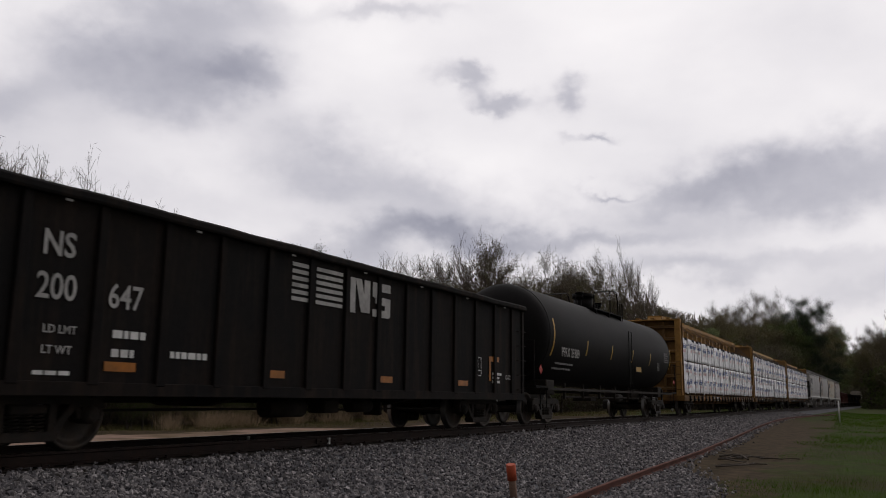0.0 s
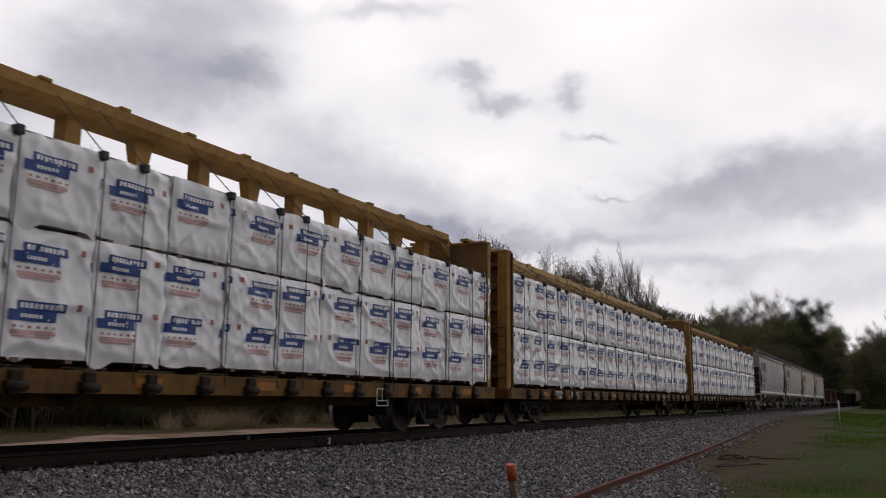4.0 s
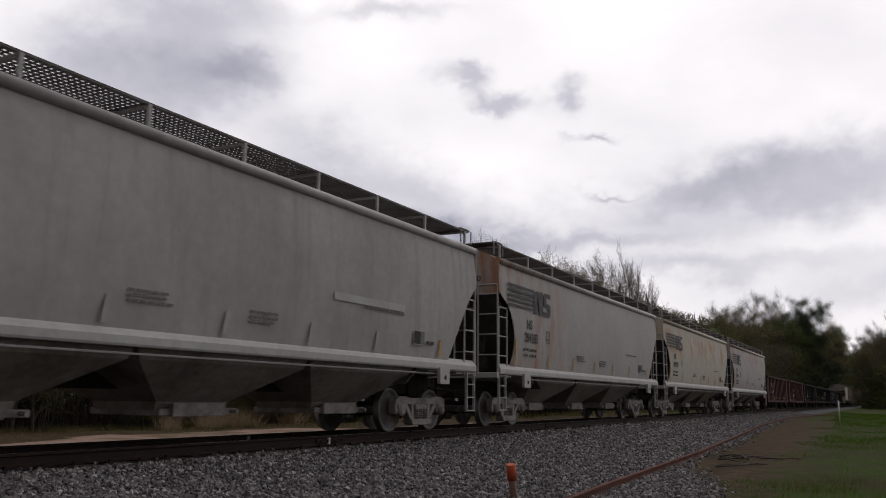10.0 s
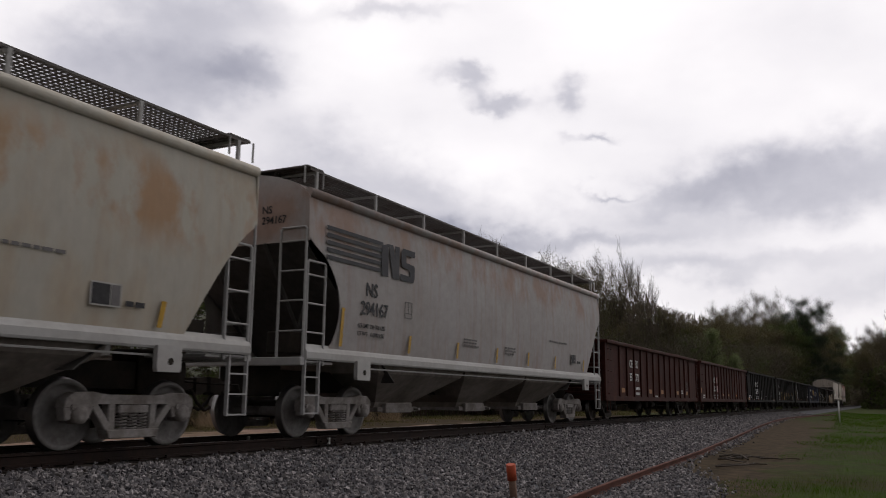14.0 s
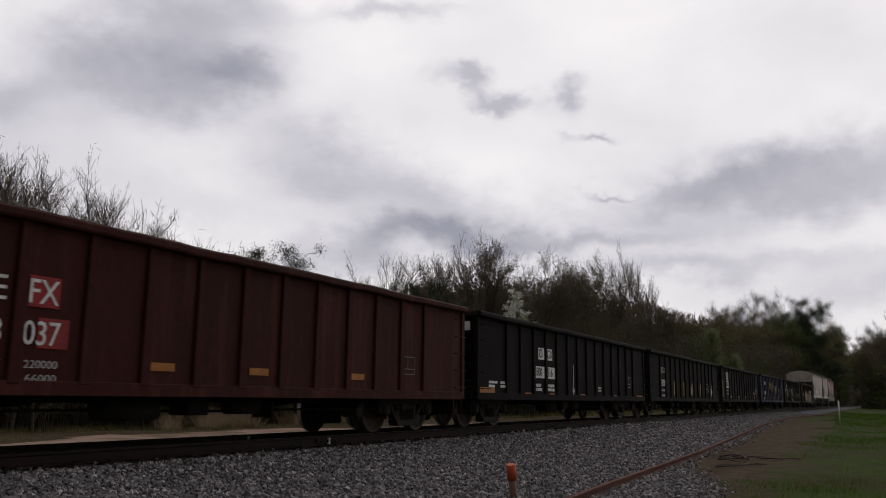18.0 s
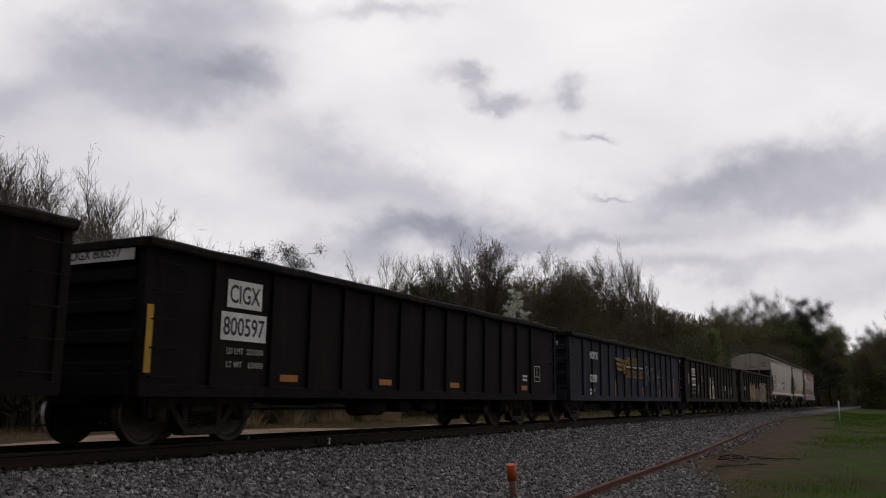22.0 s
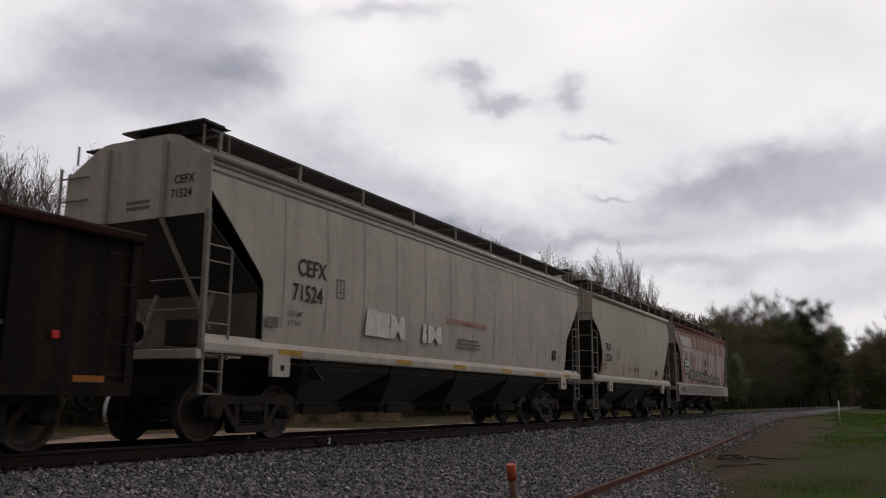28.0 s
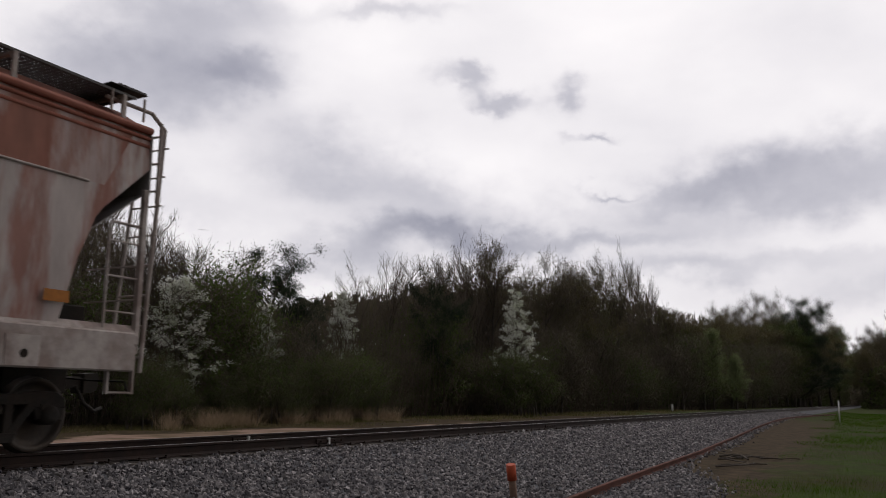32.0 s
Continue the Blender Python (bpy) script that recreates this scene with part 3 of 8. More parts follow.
def make_track():
    track = tagged(new("railway_track"), "single railway track with worn rails on old timber ties", "railway track", kind="structure")
    for y in (TRACK_Y - 0.7525, TRACK_Y + 0.7525):
        bm = bm_new()
        prism(bm, rail_outline(y), -60, 620)
        for f in done(bm).faces:
            if f.normal.z > 0.9 and f.calc_center_median().z > -0.01:
                f.material_index = 1
        part("rail", bm, ["rail", "rail_top"], track)
        bm = bm_new()
        for x in (13.55 if y < TRACK_Y else 13.0, 25.4, 37.3, 49.2):
            for s in (-1, 1):
                box(bm, x - 0.45, x + 0.45, y + s * 0.014, y + s * 0.04, -0.135, -0.055, bevel=0.004)
                for k in range(4):
                    tube(bm, (x - 0.33 + k * 0.22, y + s * 0.03, -0.095), (x - 0.33 + k * 0.22, y + s * 0.065, -0.095), 0.014)
        part("joint_bar", bm, "rail", track)
        bm = bm_new()
        box(bm, (13.45 if y < TRACK_Y else 12.95), (13.50 if y < TRACK_Y else 13.0), y - 0.062, y - 0.012, -0.17, -0.035)
        part("paint_mark", bm, "post_white", track, "white paint mark on the rail web")
    rnd = random.Random(4)
    shapes = []
    for _ in range(6):
        bm = bm_new()
        w = rnd.uniform(0.105, 0.12)
        box(bm, -w, w, -1.32 + rnd.uniform(-0.06, 0.06), 1.32 + rnd.uniform(-0.06, 0.06), -0.17, 0.0, bevel=0.012)
        me = bpy.data.meshes.new("tie")
        done(bm).to_mesh(me)
        bm.free()
        me.materials.append(M["tie"])
        shapes.append(me)
    plate = bm_new()
    for y in (-0.7525, 0.7525):
        box(plate, -0.09, 0.09, y - 0.14, y + 0.14, 0.002, 0.016)
        for s in (-1, 1):
            tube(plate, (0.05 * s, y + 0.09 * s, 0.01), (0.05 * s, y + 0.09 * s, 0.045), 0.014, 5)
            tube(plate, (-0.05 * s, y - 0.09 * s, 0.01), (-0.05 * s, y - 0.09 * s, 0.045), 0.014, 5)
    plate_mesh = bpy.data.meshes.new("tie_plates")
    done(plate).to_mesh(plate_mesh)
    plate.free()
    plate_mesh.materials.append(M["rail"])
    for i in range(270):
        x = 2.0 + i * 0.53 + rnd.uniform(-0.03, 0.03)
        tie = part("tie", shapes[i % 6], "tie", track, at=(x, TRACK_Y + rnd.uniform(-0.05, 0.05), -0.186 + rnd.uniform(-0.008, 0.008)), turn=(0, 0, rnd.uniform(-1.2, 1.2)))
        if i < 60:
            part("tie_plates", plate_mesh, "rail", tie)
    return track


make_ground()
make_track()


# ---- wheels and trucks ----
WHEEL_R = 0.457


def ring_solid(bm, profile, sides=28, mats=None):
    """A solid of revolution about the y axis from (radius, y) pairs."""
    rings = []
    for r, y in profile:
        rings.append([bm.verts.new((r * math.cos(2 * math.pi * i / sides), y, r * math.sin(2 * math.pi * i / sides))) for i in range(sides)])
    for j in range(len(rings) - 1):
        for i in range(sides):
            f = bm.faces.new((rings[j][i], rings[j][(i + 1) % sides], rings[j + 1][(i + 1) % sides], rings[j + 1][i]))
            f.smooth = True
            if mats:
                f.material_index = mats[j]
    bm.faces.new(rings[0]), bm.faces.new(rings[-1][::-1])


def wheelset_mesh(mat):
    bm = bm_new()
    for s in (-1, 1):
        prof = [(0.10, 0.92), (0.11, 0.80), (0.12, 0.795), (0.30, 0.735), (0.385, 0.745), (0.395, 0.800), (0.452, 0.803), (WHEEL_R, 0.790), (WHEEL_R + 0.006, 0.715), (0.482, 0.690), (0.470, 0.672), (0.39, 0.672), (0.38, 0.700), (0.12, 0.690), (0.09, 0.60), (0.085, 0.0)]
        mats = [0, 0, 0, 0, 0, 0, 1, 1, 1, 0, 0, 0, 0, 0, 0]
        ring_solid(bm, [(r, s * y) for r, y in prof], mats=mats)
    me = bpy.data.meshes.new("wheelset")
    done(bm).to_mesh(me)
    bm.free()
    me.materials.append(M[mat]), me.materials.append(M["tread"])
    return me


def sideframe_mesh(mat):
    """A cast side frame in the x-z plane, outer face towards -y, centred on the truck."""
    bm = bm_new()
    top = [(-1.12, 0.50), (-1.10, 0.62), (-0.98, 0.70), (-0.70, 0.71), (-0.45, 0.66), (0.45, 0.66), (0.70, 0.71), (0.98, 0.70), (1.10, 0.62), (1.12, 0.50)]
    upper = top + [(0.72, 0.50), (0.60, 0.56), (-0.60, 0.56), (-0.72, 0.50)]
    prism(bm, upper, -0.09, 0.09, axis="y")
    for s in (-1, 1):
        prism(bm, [(s * 0.74, 0.56), (s * 0.60, 0.56), (s * 0.24, 0.12), (s * 0.38, 0.12)], -0.08, 0.08, axis="y")
        prism(bm, [(s * 0.30, 0.58), (s * 0.42, 0.58), (s * 0.40, 0.18), (s * 0.29, 0.18)], -0.075, 0.075, axis="y")
        prism(bm, [(s * 1.12, 0.52), (s * 0.98, 0.52), (s * 1.00, 0.36), (s * 1.08, 0.34)], -0.08, 0.08, axis="y")
        prism(bm, [(s * 0.78, 0.54), (s * 0.66, 0.54), (s * 0.72, 0.36), (s * 0.80, 0.38)], -0.08, 0.08, axis="y")
    prism(bm, [(-0.40, 0.10), (0.40, 0.10), (0.46, 0.22), (-0.46, 0.22)], -0.11, 0.11, axis="y")
    me = bpy.data.meshes.new("side_frame")
    bmesh.ops.bevel(bm, geom=list(bm.edges), offset=0.012, segments=1, affect="EDGES")
    done(bm).to_mesh(me)
    bm.free()
    me.materials.append(M[mat])
    return me


def spring_mesh(mat):
    """One coil spring, as a helix."""
    bm = bm_new()
    turns, ring = 5, 10
    pipe(bm, [(0.07 * math.cos(2 * math.pi * i / ring), 0.07 * math.sin(2 * math.pi * i / ring), 0.225 + 0.215 * i / (turns * ring)) for i in range(turns * ring + 1)], 0.012, 4)
    me = bpy.data.meshes.new("coil_spring")
    done(bm).to_mesh(me)
    bm.free()
    me.materials.append(M[mat])
    return me


def bolster_end_mesh(mat):
    bm = bm_new()
    box(bm, -0.26, 0.26, -0.09, 0.10, 0.445, 0.56, bevel=0.02)
    me = bpy.data.meshes.new("bolster_end")
    done(bm).to_mesh(me)
    bm.free()
    me.materials.append(M[mat])
    return me


def bearing_mesh(mat):
    bm = bm_new()
    ring_solid(bm, [(0.05, -0.16), (0.085, -0.155), (0.10, -0.13), (0.12, -0.12), (0.12, 0.10)], sides=14)
    box(bm, -0.13, 0.13, -0.11, 0.08, 0.06, 0.13)
    me = bpy.data.meshes.new("axle_bearing")
    done(bm).to_mesh(me)
    bm.free()
    me.materials.append(M[mat])
    return me


WHEELSETS = {"truck": wheelset_mesh("wheel"), "truck_grey": wheelset_mesh("wheel_grey")}
TRUCK_SHAPES = {k: (sideframe_mesh(k), spring_mesh(k), bolster_end_mesh(k), bearing_mesh(k)) for k in ("truck", "truck_grey")}
WHEELS = {-1: [], 1: []}


def add_truck(car, x, kind="truck"):
    bm = bm_new()
    box(bm, -0.20, 0.20, -0.98, 0.98, 0.40, 0.64, bevel=0.03)
    tube(bm, (0, 0, 0.60), (0, 0, 0.76), 0.22, 12)
    for s in (-1, 1):
        box(bm, s * 0.62 - 0.03, s * 0.62 + 0.03, -0.75, 0.75, 0.34, 0.44, bevel=0.01)
        for y in (-0.76, 0.76):
            box(bm, s * 0.42 - 0.05, s * 0.42 + 0.03, y - 0.06, y + 0.06, 0.28, 0.58, bevel=0.01)
    truck = part("truck", done(bm), "under", car, "cast steel freight truck with roller bearings", at=(x, 0, 0))
    frame_mesh, spring, bolster_end, bearing = TRUCK_SHAPES[kind]
    for s in (-1, 1):
        part("side_frame", frame_mesh, kind, truck, at=(0, s * 0.99, 0.04))
        part("bolster_end", bolster_end, kind, truck, at=(0, s * 1.0, 0.02), turn=(0, 0, 0 if s < 0 else 180))
        for cx in (-0.17, 0.0, 0.17):
            part("coil_spring", spring, kind, truck, at=(cx, s * 1.03, 0.02))
        for e in (-1, 1):
            part("axle_bearing", bearing, kind, truck, at=(e * 0.889, s * 0.99, WHEEL_R), turn=(0, 0, 0 if s < 0 else 180))
    for e in (-1, 1):
        w = part("wheelset", WHEELSETS[kind], "wheel", truck, at=(e * 0.889, 0, WHEEL_R))
        WHEELS[e].append(w)
    return truck


def coupler_mesh():
    bm = bm_new()
    box(bm, 0.0, 0.55, -0.07, 0.07, -0.09, 0.08, bevel=0.015)
    prism(bm, [(0.50, -0.15), (0.62, -0.15), (0.74, -0.10), (0.74, 0.14), (0.62, 0.13), (0.50, 0.12)], -0.13, 0.13, axis="y")
    pipe(bm, [(0.30, -0.20, -0.05), (0.42, -0.24, -0.28), (0.62, -0.22, -0.40), (0.80, -0.16, -0.36)], 0.028)
    pipe(bm, [(0.10, -0.10, 0.06), (0.10, -0.70, 0.02), (0.16, -1.30, 0.0), (0.18, -1.36, -0.18)], 0.014)
    me = bpy.data.meshes.new("coupler")
    done(bm).to_mesh(me)
    bm.free()
    me.materials.append(M["under"])
    return me


COUPLER = coupler_mesh()


def add_couplers(car, half, z=0.88, reach=0.0):
    part("coupler", COUPLER, "under", car, at=(half - 0.1 + reach, 0, z))
    part("coupler", COUPLER, "under", car, at=(-half + 0.1 - reach, 0, z), turn=(0, 0, 180))


def ladder(parent, x0, x1, y, z0, z1, rungs, material, name="ladder", r=0.016, side="side", stile=0.022):
    """A ladder in the plane y (side) or in the plane x0 (end, from y to x1): a bent frame and its rungs."""
    def at(u, z):
        return (u, y, z) if side == "side" else (x0, u, z)
    a, b = (x0, x1) if side == "side" else (y, x1)
    bm = bm_new()
    pipe(bm, [at(a, z0), at(a, z1 - 0.04), at(a + (b - a) * 0.06, z1), at(b - (b - a) * 0.06, z1), at(b, z1 - 0.04), at(b, z0)], stile, 6)
    frame_ = part(name, done(bm), material, parent)
    for k in range(rungs):
        z = z0 + 0.06 + (z1 - z0 - 0.30) * k / max(1, rungs - 1)
        bm = bm_new()
        tube(bm, at(a, z), at(b, z), r, 6)
        part("rung", bm, material, frame_)
    return frame_


# ---- gondolas ----
def gondola(label, X0, X1, paint, top=2.80, ribs=13, chord=None, kind="truck", seed=0, first=1.8, pitch=1.01, extra=()):
    """An open-top mill gondola. X0, X1: its ends along the track at 16 s."""
    L = X1 - X0
    h = L / 2
    rnd = random.Random(seed)
    car = tagged(new("gondola_car"), label, "freight car", group="freight cars of the train")
    zb = 0.72
    bm = bm_new()
    for s in (-1, 1):
        box(bm, -h + 0.02, h - 0.02, s * 1.52 - 0.012, s * 1.52 + 0.012, zb, top - 0.05)
    side_bits = done(bm)
    part("side_sheet", side_bits, paint, car)
    bm = bm_new()
    box(bm, -h + 0.05, h - 0.05, -1.50, 1.50, 0.86, 0.94)
    part("floor", bm, "under", car)
    # the sill below the side and the heavy chord along the top
    for s in (-1, 1):
        bm = bm_new()
        box(bm, -h, h, s * 1.545 - 0.03, s * 1.545 + 0.03, zb - 0.03, zb + 0.14, bevel=0.006)
        part("side_sill", bm, paint, car)
        bm = bm_new()
        n = 60
        rings = []
        for i in range(n + 1):
            x = -h - 0.03 + (L + 0.06) * i / n
            dz = 0.018 * noise.noise(Vector((x * 0.9, seed * 7.3, s))) + 0.010 * noise.noise(Vector((x * 4, seed * 3.1, s)))
            dy = 0.02 * noise.noise(Vector((x * 0.7, 5 + seed, s * 3)))
            yy = s * 1.57 + dy
            rings.append([bm.verts.new((x, yy + a, top + dz + b)) for a, b in ((-0.07, -0.13), (0.07, -0.13), (0.085, -0.10), (0.085, -0.03), (0.06, 0.0), (-0.06, 0.0), (-0.085, -0.03), (-0.085, -0.10))])
        for a, b in zip(rings, rings[1:]):
            for i in range(8):
                bm.faces.new((a[i], a[(i + 1) % 8], b[(i + 1) % 8], b[i]))
        bm.faces.new(rings[0]), bm.faces.new(rings[-1])
        part("top_chord", done(bm), chord or paint, car)
    # side posts, tapering towards the top
    bm = bm_new()
    prism(bm, [(-0.085, zb + 0.10), (0.085, zb + 0.10), (0.065, top - 0.10), (-0.065, top - 0.10)], -0.055, 0.0, axis="y")
    post = bpy.data.meshes.new("side_post")
    bmesh.ops.bevel(bm, geom=[e for e in bm.edges], offset=0.012, segments=1, affect="EDGES")
    done(bm).to_mesh(post)
    bm.free()
    post.materials.append(M[paint])
    xs = [-h + first + pitch * i for i in range(ribs)]
    for x in xs + [-h + e for e in extra]:
        part("side_post", post, paint, car, at=(x, -1.53, 0))
        part("side_post", post, paint, car, at=(x, 1.53, 0), turn=(0, 0, 180))
    # ends: a sheet with deep horizontal ribs
    for s in (-1, 1):
        bm = bm_new()
        box(bm, s * (h - 0.06) - 0.012, s * (h - 0.06) + 0.012, -1.50, 1.50, 0.80, top - 0.06)
        sheet = part("end_sheet", done(bm), paint, car)
        for k in range(4):
            z = 1.05 + k * 0.42
            bm = bm_new()
            prism(bm, [(s * (h - 0.06), z - 0.12), (s * (h + 0.05), z - 0.07), (s * (h + 0.05), z + 0.07), (s * (h - 0.06), z + 0.12)], -1.42, 1.42, axis="y")
            part("end_rib", done(bm), paint, sheet)
        bm = bm_new()
        box(bm, s * h - 0.09, s * h + 0.07, -1.60, 1.60, top - 0.14, top - 0.005, bevel=0.02)
        part("end_chord", bm, chord or paint, car)
        for y in (-1.50, 1.50):
            bm = bm_new()
            box(bm, s * (h - 0.05) - 0.07, s * (h - 0.05) + 0.07, y - 0.07, y + 0.07, 0.70, top - 0.1, bevel=0.01)
            part("corner_post", bm, paint, car)
        bm = bm_new()
        box(bm, s * h - 0.12, s * h + 0.06, -1.45, 1.45, 0.70, 1.0, bevel=0.01)
        part("end_sill", bm, paint, car)
    # rungs of the corner ladders and foot stirrups
    for s in (-1, 1):
        xx = s * (h - 0.10)
        for k in range(5):
            z = 0.95 + k * 0.38
            bm = bm_new()
            pipe(bm, [(xx, -1.60, z), (xx, -1.66, z), (xx - s * 0.45, -1.66, z), (xx - s * 0.45, -1.58, z)], 0.011, 5)
            part("grab_iron", bm, paint, car)
        xx = s * (h - 0.12)
        bm = bm_new()
        pipe(bm, [(xx, -1.56, 0.70), (xx, -1.56, 0.36), (xx - s * 0.42, -1.56, 0.36), (xx - s * 0.42, -1.56, 0.70)], 0.014, 5)
        part("stirrup", bm, paint, car)
    # underframe: centre sill, cross bearers, brake gear
    bm = bm_new()
    box(bm, -h + 0.1, h - 0.1, -0.32, 0.32, 0.60, 0.86, bevel=0.01)
    for i in range(1, 6):
        x = -h + L * i / 6
        prism(bm, [(-1.45, 0.74), (1.45, 0.74), (0.5, 0.55), (-0.5, 0.55)], x - 0.08, x + 0.08)
    part("centre_sill", done(bm), "under", car)
    bm = bm_new()
    tube(bm, (-1.6, -0.75, 0.52), (-0.6, -0.75, 0.52), 0.17, 10)
    box(bm, -0.1, 0.35, -0.95, -0.55, 0.42, 0.68, bevel=0.02)
    tube(bm, (0.9, -0.8, 0.55), (1.6, -0.8, 0.55), 0.13, 10)
    pipe(bm, [(-h + 2.6, -0.6, 0.50), (-1.6, -0.6, 0.50), (0.6, -0.62, 0.47), (h - 2.6, -0.6, 0.50)], 0.022, 5)
    box(bm, 1.9, 1.98, -0.9, -0.5, 0.36, 0.62)
    part("brake_gear", done(bm), "under", car)
    add_truck(car, -h + 1.75, kind), add_truck(car, h - 1.75, kind)
    add_couplers(car, h)
    return car, xs


def reflector(car, xs, z, w=0.46, hgt=0.11, material="paint_orange", y=-1.60):
    for x in xs:
        patch(car, "reflector_strip", [(x, x + w, z, z + hgt)], material, y)


def stencil(car, x, z, rows=2, width=0.5, seed=1, material="paint_white", height=0.06, y=-1.60):
    patch(car, "stencil", bars(x, z, rows, height=height, gap=0.035, width=width, seed=seed), material, y)


def frame_mark(car, x, z, w=0.34, hgt=0.42, material="paint_white", y=-1.60):
    t = 0.016
    patch(car, "tack_board_outline", [(x, x + w, z, z + t), (x, x + w, z + hgt - t, z + hgt), (x, x + t, z, z + hgt), (x + w - t, x + w, z, z + hgt), (x + w * 0.45, x + w * 0.45 + t, z + hgt * 0.28, z + hgt), (x, x + w, z + hgt * 0.28, z + hgt * 0.28 + t)], material, y)


# ---- covered hoppers ----
def stile_mesh(p, q, r=0.024):
    bm = bm_new()
    tube(bm, p, q, r, 6)
    return bm


def covered_hopper(label, X0, X1, paint, sill="sill_white", slope="dark_slope", roof_z=4.30, style="round", bays=3, kind="truck", top_paint=None, board="board", ladder_paint="ladder_grey", end_paint=None, cut_shape=((0.0, 1.35), (0.36, 1.25), (0.80, 0.0))):
    """A covered hopper. style: the cut of the side at its ends, 'round' (a bulging curve) or 'slant' (a straight slant)."""
    L = X1 - X0
    h = L / 2
    car = tagged(new("covered_hopper_car"), label, "freight car", group="freight cars of the train")
    z_sill, z_side, z_end = 1.33, 1.54, 3.36
    eave = roof_z - 0.06
    bulge = 0.09
    # the two sides: sheets that bulge a little and are cut back at their ends
    def cut(z):
        f = (z - z_side) / (eave - z_side)
        if style == "round":
            if f > 0.66:
                return 0.0
            g = f / 0.66
            return 0.97 * math.sin(math.pi * min(1.0, g * 0.80 + 0.20)) ** 0.55 if g < 1 else 0.0
        return float(np.interp(f, [p for p, q in cut_shape], [q for p, q in cut_shape]))
    def cut_back(z):
        g = (z - z_side) / (eave - z_side) / 0.66
        return (1.38 * (1 - g) ** 0.72 if g < 1 else 0.0) if style == "round" else cut(z)
    zs = [z_side + (eave - z_side) * i / 20 for i in range(21)]
    cols = 12
    for s in (-1, 1):
        bm = bm_new()
        for depth in (0.0, 0.02):
            grid = []
            for z in zs:
                f = (z - z_side) / (eave - z_side)
                y = s * (1.50 + bulge * math.sin(math.pi * min(1, f * 0.95 + 0.05)) ** 0.7 - depth)
                a, b = -h + cut(z), h - cut_back(z)
                grid.append([bm.verts.new((a + (b - a) * j / cols, y, z)) for j in range(cols + 1)])
            for r0, r1 in zip(grid, grid[1:]):
                for j in range(cols):
                    f = bm.faces.new((r0[j], r0[j + 1], r1[j + 1], r1[j]))
                    f.smooth = True
        part("side_sheet", done(bm), paint, car)
    # roof with a shallow arch, and the round chord along each eave
    bm = bm_new()
    def crown(y, half):
        if style == "slant":
            return eave + 0.42 * min(1.0, (half - abs(y)) / 0.72)
        return eave + 0.42 * (1 - (y / half) ** 2) ** 0.8
    outline = [(-1.50, eave - 0.02)] + [(y, crown(y, 1.5)) for y in [-1.5 + 3.0 * i / 14 for i in range(15)]] + [(1.50, eave - 0.02)]
    prism(bm, outline, -h, h)
    part("roof", done(bm), top_paint or paint, car)
    for s in (-1, 1):
        for k in range(3 if style == "slant" else 1):
            bm = bm_new()
            if style == "slant":
                tube(bm, (-h, s * 1.53, eave - 0.02 - k * 0.11), (h, s * 1.53, eave - 0.02 - k * 0.11), 0.055 if k == 0 else 0.028, 8)
            else:
                tube(bm, (-h, s * 1.52, eave - 0.02), (h, s * 1.52, eave - 0.02), 0.085, 10)
            part("roof_chord", bm, top_paint or paint, car)
    # ends: a short upright wall, then the slope sheet running down and inwards
    for s in (-1, 1):
        bm = bm_new()
        prism(bm, [(-1.57, z_end), (-1.56, eave - 0.10)] + [(y, crown(y, 1.49) - 0.02) for y in [-1.49 + 2.98 * i / 12 for i in range(13)]] + [(1.56, eave - 0.10), (1.57, z_end)], s * h - 0.015, s * h + 0.015)
        part("end_wall", done(bm), end_paint or top_paint or paint, car)
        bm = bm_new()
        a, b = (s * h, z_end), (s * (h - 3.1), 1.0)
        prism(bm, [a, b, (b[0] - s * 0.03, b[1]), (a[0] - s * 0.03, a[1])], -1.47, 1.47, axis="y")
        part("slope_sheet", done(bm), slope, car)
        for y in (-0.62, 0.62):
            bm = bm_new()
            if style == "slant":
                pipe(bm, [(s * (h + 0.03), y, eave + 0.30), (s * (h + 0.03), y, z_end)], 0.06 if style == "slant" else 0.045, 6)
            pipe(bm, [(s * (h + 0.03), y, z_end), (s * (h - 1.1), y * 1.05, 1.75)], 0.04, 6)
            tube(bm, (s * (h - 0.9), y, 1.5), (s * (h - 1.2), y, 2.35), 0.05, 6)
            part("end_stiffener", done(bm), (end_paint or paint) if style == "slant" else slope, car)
        if style == "slant":
            bm = bm_new()
            box(bm, s * (h - 1.36) - 0.02, s * (h - 1.36) + 0.02, -1.38, 1.38, 1.44, 2.42, bevel=0.01)
            part("shear_plate", done(bm), "shear", car)
            roof_ladder = part("ladder_stile", stile_mesh((s * (h + 0.07), -s * 1.64, 3.25), (s * (h + 0.07), -s * 1.64, 4.36)), ladder_paint, car)
            for k in range(3):
                part("rung", stile_mesh((s * (h + 0.07), -s * 1.64, 3.42 + 0.38 * k), (s * (h + 0.05), -s * 1.02, 3.42 + 0.38 * k), 0.016), ladder_paint, roof_ladder)
        bm = bm_new()
        box(bm, s * h - 0.10, s * h + 0.02, -1.55, 1.55, z_sill - 0.10, z_sill + 0.04, bevel=0.01)
        box(bm, s * (h - 0.9), s * (h - 0.05), -1.50, 1.50, z_sill - 0.06, z_sill - 0.02)
        part("end_platform", done(bm), sill, car)
        bm = bm_new()
        box(bm, s * (h - 1.0), s * (h - 0.02), -0.30, 0.30, 0.72, 1.40, bevel=0.02)
        tube(bm, (s * (h - 0.55), 0.35, 1.7), (s * (h - 0.55), 0.95, 1.7), 0.17, 10)
        box(bm, s * (h - 0.75), s * (h - 0.35), -0.95, -0.45, 1.46, 1.85, bevel=0.02)
